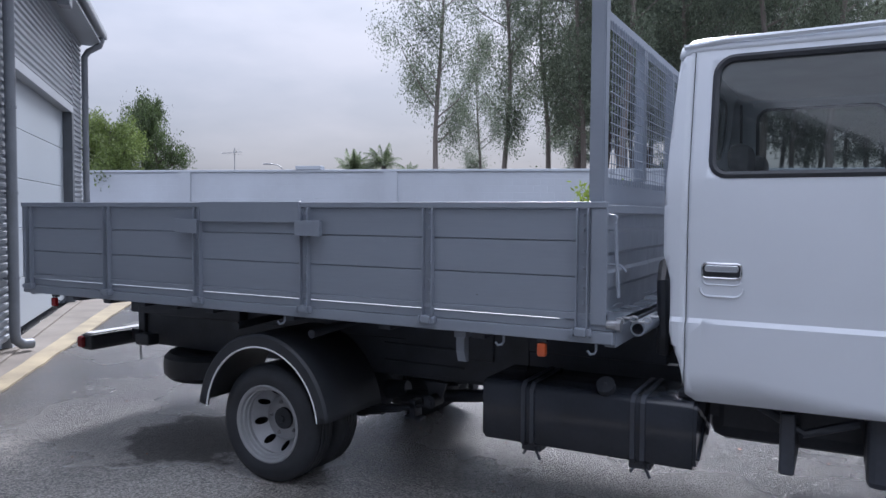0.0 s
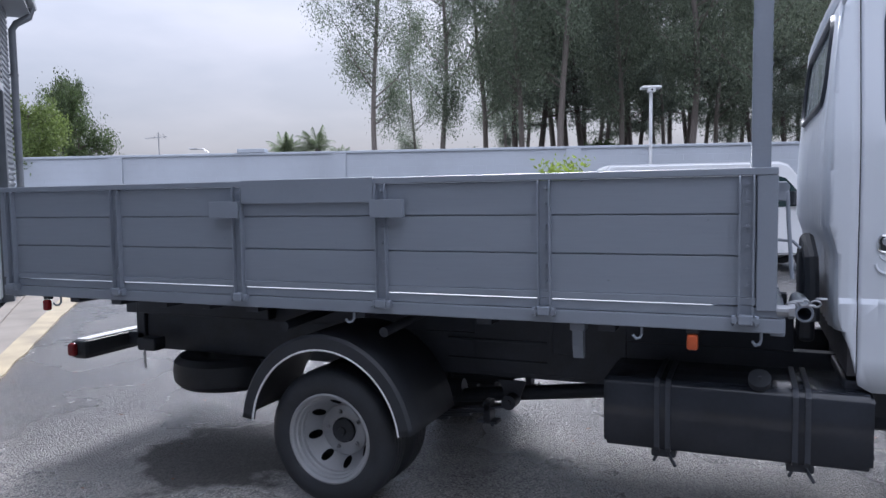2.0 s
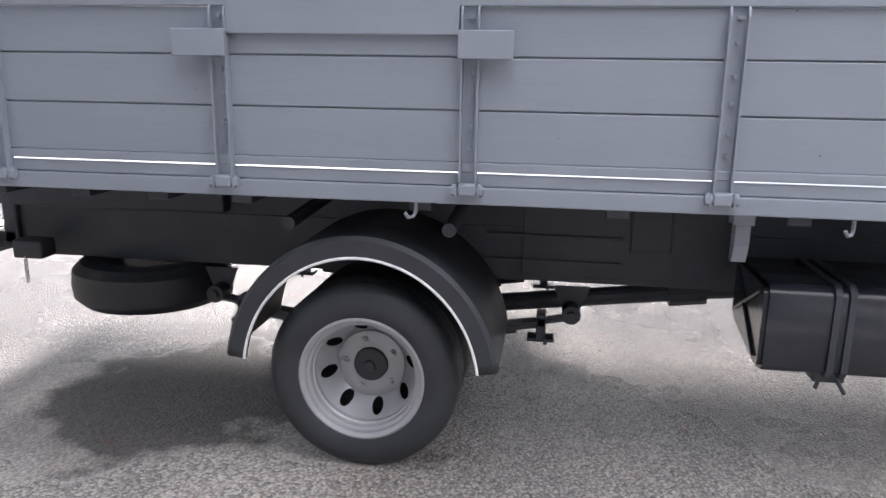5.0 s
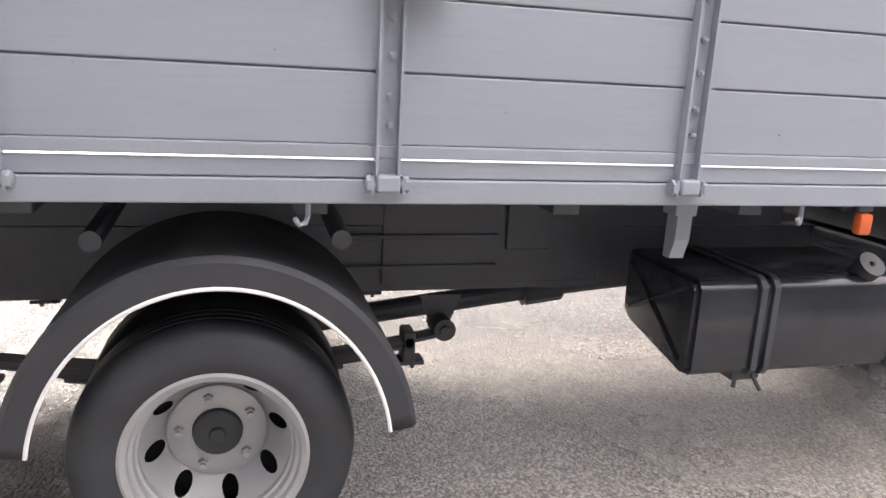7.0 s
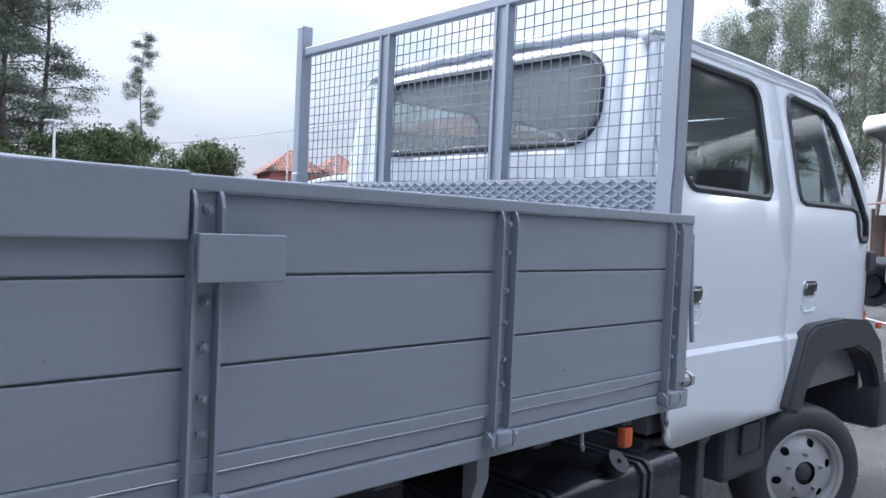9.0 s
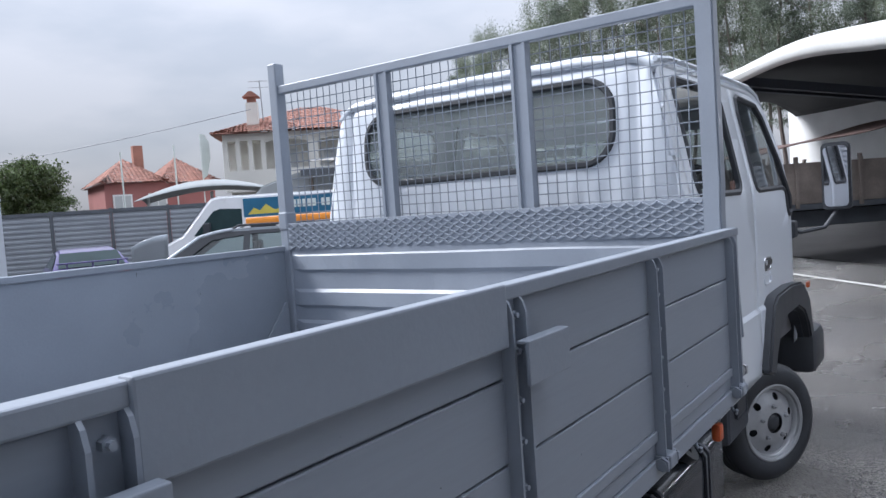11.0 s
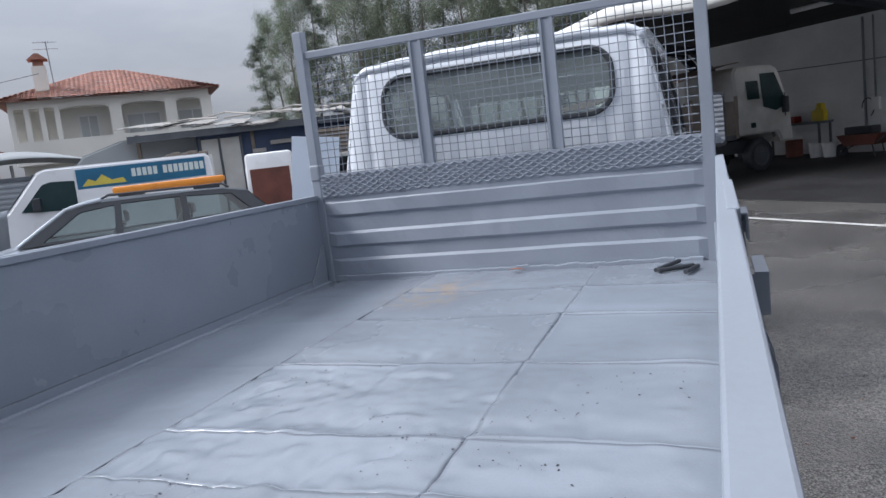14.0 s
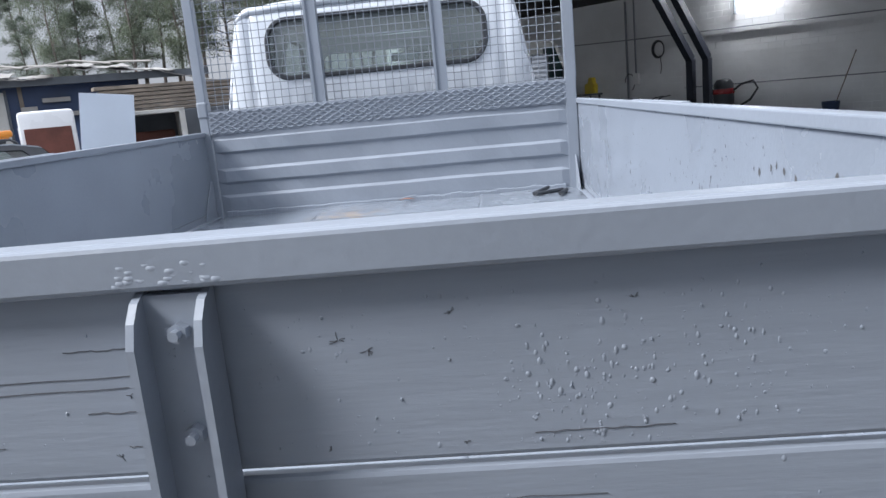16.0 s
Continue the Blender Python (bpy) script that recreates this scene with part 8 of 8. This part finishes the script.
bm = BM()
lathe(bm, [(0.33, 0.93), (0.34, 0.98), (0.33, 1.08), (0.31, 1.09)], (0, 0.9, 0), 28, "z")
lpart("band", bm, M_red, t, VCM, smooth=True)
bm = BM()
lathe(bm, [(0.31, 1.08), (0.30, 1.25), (0.2, 1.38), (0.001, 1.4)], (0, 0.9, 0), 28, "z")
lpart("motor_head", bm, M_plastic, t, VCM, smooth=True)
bm = BM()
tube(bm, [(-0.3, 0.9, 1.0), (-0.6, 0.95, 1.2), (-1.0, 1.0, 1.28), (-1.15, 1.0, 1.05), (-0.9, 1.0, 0.7), (-0.4, 0.95, 0.45)], 0.035, 8)
lpart("hose", bm, M_plastic, t, VCM, smooth=True)
for a in (0.8, 2.4, 4.0, 5.6):
    bm = BM()
    cyl(bm, (0.25 * math.cos(a), 0.9 + 0.25 * math.sin(a), 0.0), (0.25 * math.cos(a), 0.9 + 0.25 * math.sin(a), 0.11), 0.05, 10)
    lpart("castor", bm, M_plastic, t, VCM)
t = thing("blue_bucket", *(CWM @ Vector((-3.5, 0.8, 0))), "blue bucket with a broom standing in it", "bucket")
bm = BM()
lathe(bm, [(0.001, 0.005), (0.2, 0.005), (0.25, 0.5), (0.22, 0.5), (0.19, 0.03), (0.001, 0.03)], (-3.4, 0.8, 0), 24, "z")
bmesh.ops.recalc_face_normals(bm, faces=bm.faces[:])
lpart("bucket", bm, M_blue, t, CWM, smooth=True)
bm = BM()
tube(bm, [(-3.4, 0.8, 0.05), (-3.9, 0.3, 1.9)], 0.015, 6)
lpart("handle", bm, M_wood, t, CWM)

# painted line on the asphalt
M_line = mat("worn_white_line", (0.6, 0.6, 0.58), 0.6, 0.0, 0.15, 3, 60, 0.2, stain=(0.3, 0.3, 0.3))
LNM = frame_at(11.7, -1.6, 45.0, 0)
bm = BM()
for i in range(50):
    p0, p1 = LNM @ Vector((-8 + 0.4 * i, 0, 0)), LNM @ Vector((-7.6 + 0.4 * i, 0, 0))
    bm.faces.new([bm.verts.new(LNM.inverted() @ Vector((q.x, q.y, ground_z(q.x, q.y) + 0.006)) + Vector((0, w, 0))) for q, w in ((p0, -0.06), (p1, -0.06), (p1, 0.06), (p0, 0.06))])
lset("parking_line", bm, M_line, LNM, "worn white painted line on the asphalt")

# parked tipper lorry under the roof
TX, TY = 23.85, 1.42
TM = EASTWARD @ frame_at(TX, TY, -46.0, 0)
t = thing("tipper_lorry", TX, TY, 0, "old white tipper lorry with a battered bed under the roof", "lorry")
bm = BM()
body(bm, [(1.75, 1.15), (1.75, 3.0), (1.9, 3.2), (3.35, 3.2), (3.6, 3.05), (3.95, 1.9), (4.0, 0.85), (3.5, 0.85), (3.35, 1.15)], 1.15, lambda z: 0.1 * max(0, z - 1.9))
M_dirty = mat("dirty_white_paint", (0.6, 0.6, 0.59), 0.5, 0.0, 0.12, 1.5, 30, 0.05, stain=(0.25, 0.23, 0.2))
lpart("cab", bm, M_dirty, t, TM, smooth=True)
windows(t, TM, [[(2.8, 1.95), (2.8, 2.95), (3.42, 2.95), (3.8, 1.95), (3.3, 1.8)], [(2.2, 2.2), (2.2, 2.75), (2.7, 2.75), (2.7, 2.2)], [(2.25, 1.35), (2.25, 1.5), (2.45, 1.5), (2.45, 1.35)]], 1.15, lambda z: 0.1 * max(0, z - 1.9))
bm = BM()
box(bm, -3.4, 1.8, -1.05, 1.05, 1.05, 1.2, 0.02)
box(bm, -3.3, 3.6, -0.5, 0.5, 0.6, 1.0, 0.02)
lpart("chassis", bm, M_dark, t, TM)
M_bedwood = mat("battered_grey_brown_steel", (0.25, 0.215, 0.19), 0.7, 0.1, 0.3, 1.5, 30, 0.2, stain=(0.08, 0.06, 0.05))
for s in (1, -1):
    for k in range(6):
        bm = BM()
        box(bm, -3.35 + 0.86 * k, -2.55 + 0.86 * k, *sorted((s * 1.02, s * 1.06)), 1.2, 2.2, 0.01)
        lpart("bed_panel", bm, M_bedwood, t, TM)
    for k in range(7):
        bm = BM()
        box(bm, -3.42 + 0.86 * k, -3.34 + 0.86 * k, *sorted((s * 1.03, s * 1.12)), 1.1, 2.35, 0.01)
        lpart("bed_post", bm, M_bedwood, t, TM)
bm = BM()
grid(bm, 10, 4, lambda a, b: (-3.5 + 5.4 * a, -1.15 + 2.3 * b, 2.45 + 0.85 * a + 0.05 * math.sin(a * 9)))
solid(lpart("tarpaulin", bm, mat("brown_tarpaulin", (0.16, 0.11, 0.10), 0.7, 0.0, 0.2, 2, 30, 0.2), t, TM), 0.02, 0)
bm = BM()
for k in range(5):
    box(bm, -3.2 + k, -2.7 + k, -0.8, 0.8, 1.2, 1.9 + 0.2 * (k % 2), 0.04)
lpart("scrap_load", bm, M_rust, t, TM)
for wx, r in ((-3.4, 0.5), (2.75, 0.5)):
    for s in (1, -1):
        road_wheel(t, TM, wx, s * 1.02, r, 0.3, M_dark)
for s in (1, -1):
    bm = BM()
    box(bm, 3.6, 3.75, *sorted((s * 1.08, s * 1.28)), 1.7, 2.2, 0.03)
    tube(bm, [(3.5, s * 0.95, 2.3), (3.7, s * 1.15, 2.3), (3.7, s * 1.15, 1.6)], 0.02, 6)
    lpart("door_mirror", bm, M_plastic, t, TM)
    bm = BM()
    cyl(bm, (3.35, s * 1.0, 1.1), (3.35, s * 1.015, 1.1), 0.11, 16)
    lpart("round_badge", bm, M_dark, t, TM)

# overhead cable to the house chimney
cab_a, cab_b = Vector((*polar((1.09, -0.55), 75.0, 58), 5.6)), Vector((*polar((1.09, -0.55), 48.9, 43.5), 8.0))
t = thing("overhead_cable", cab_b.x, cab_b.y, cab_b.z, "thin grey overhead cable running to the house chimney", "cable")
bm = BM()
tube(bm, [cab_a.lerp(cab_b, i / 16) - Vector((0, 0, 0.5 * math.sin(math.pi * i / 16))) for i in range(17)], 0.022, 5)
part("wire", bm, M_pipe, t)
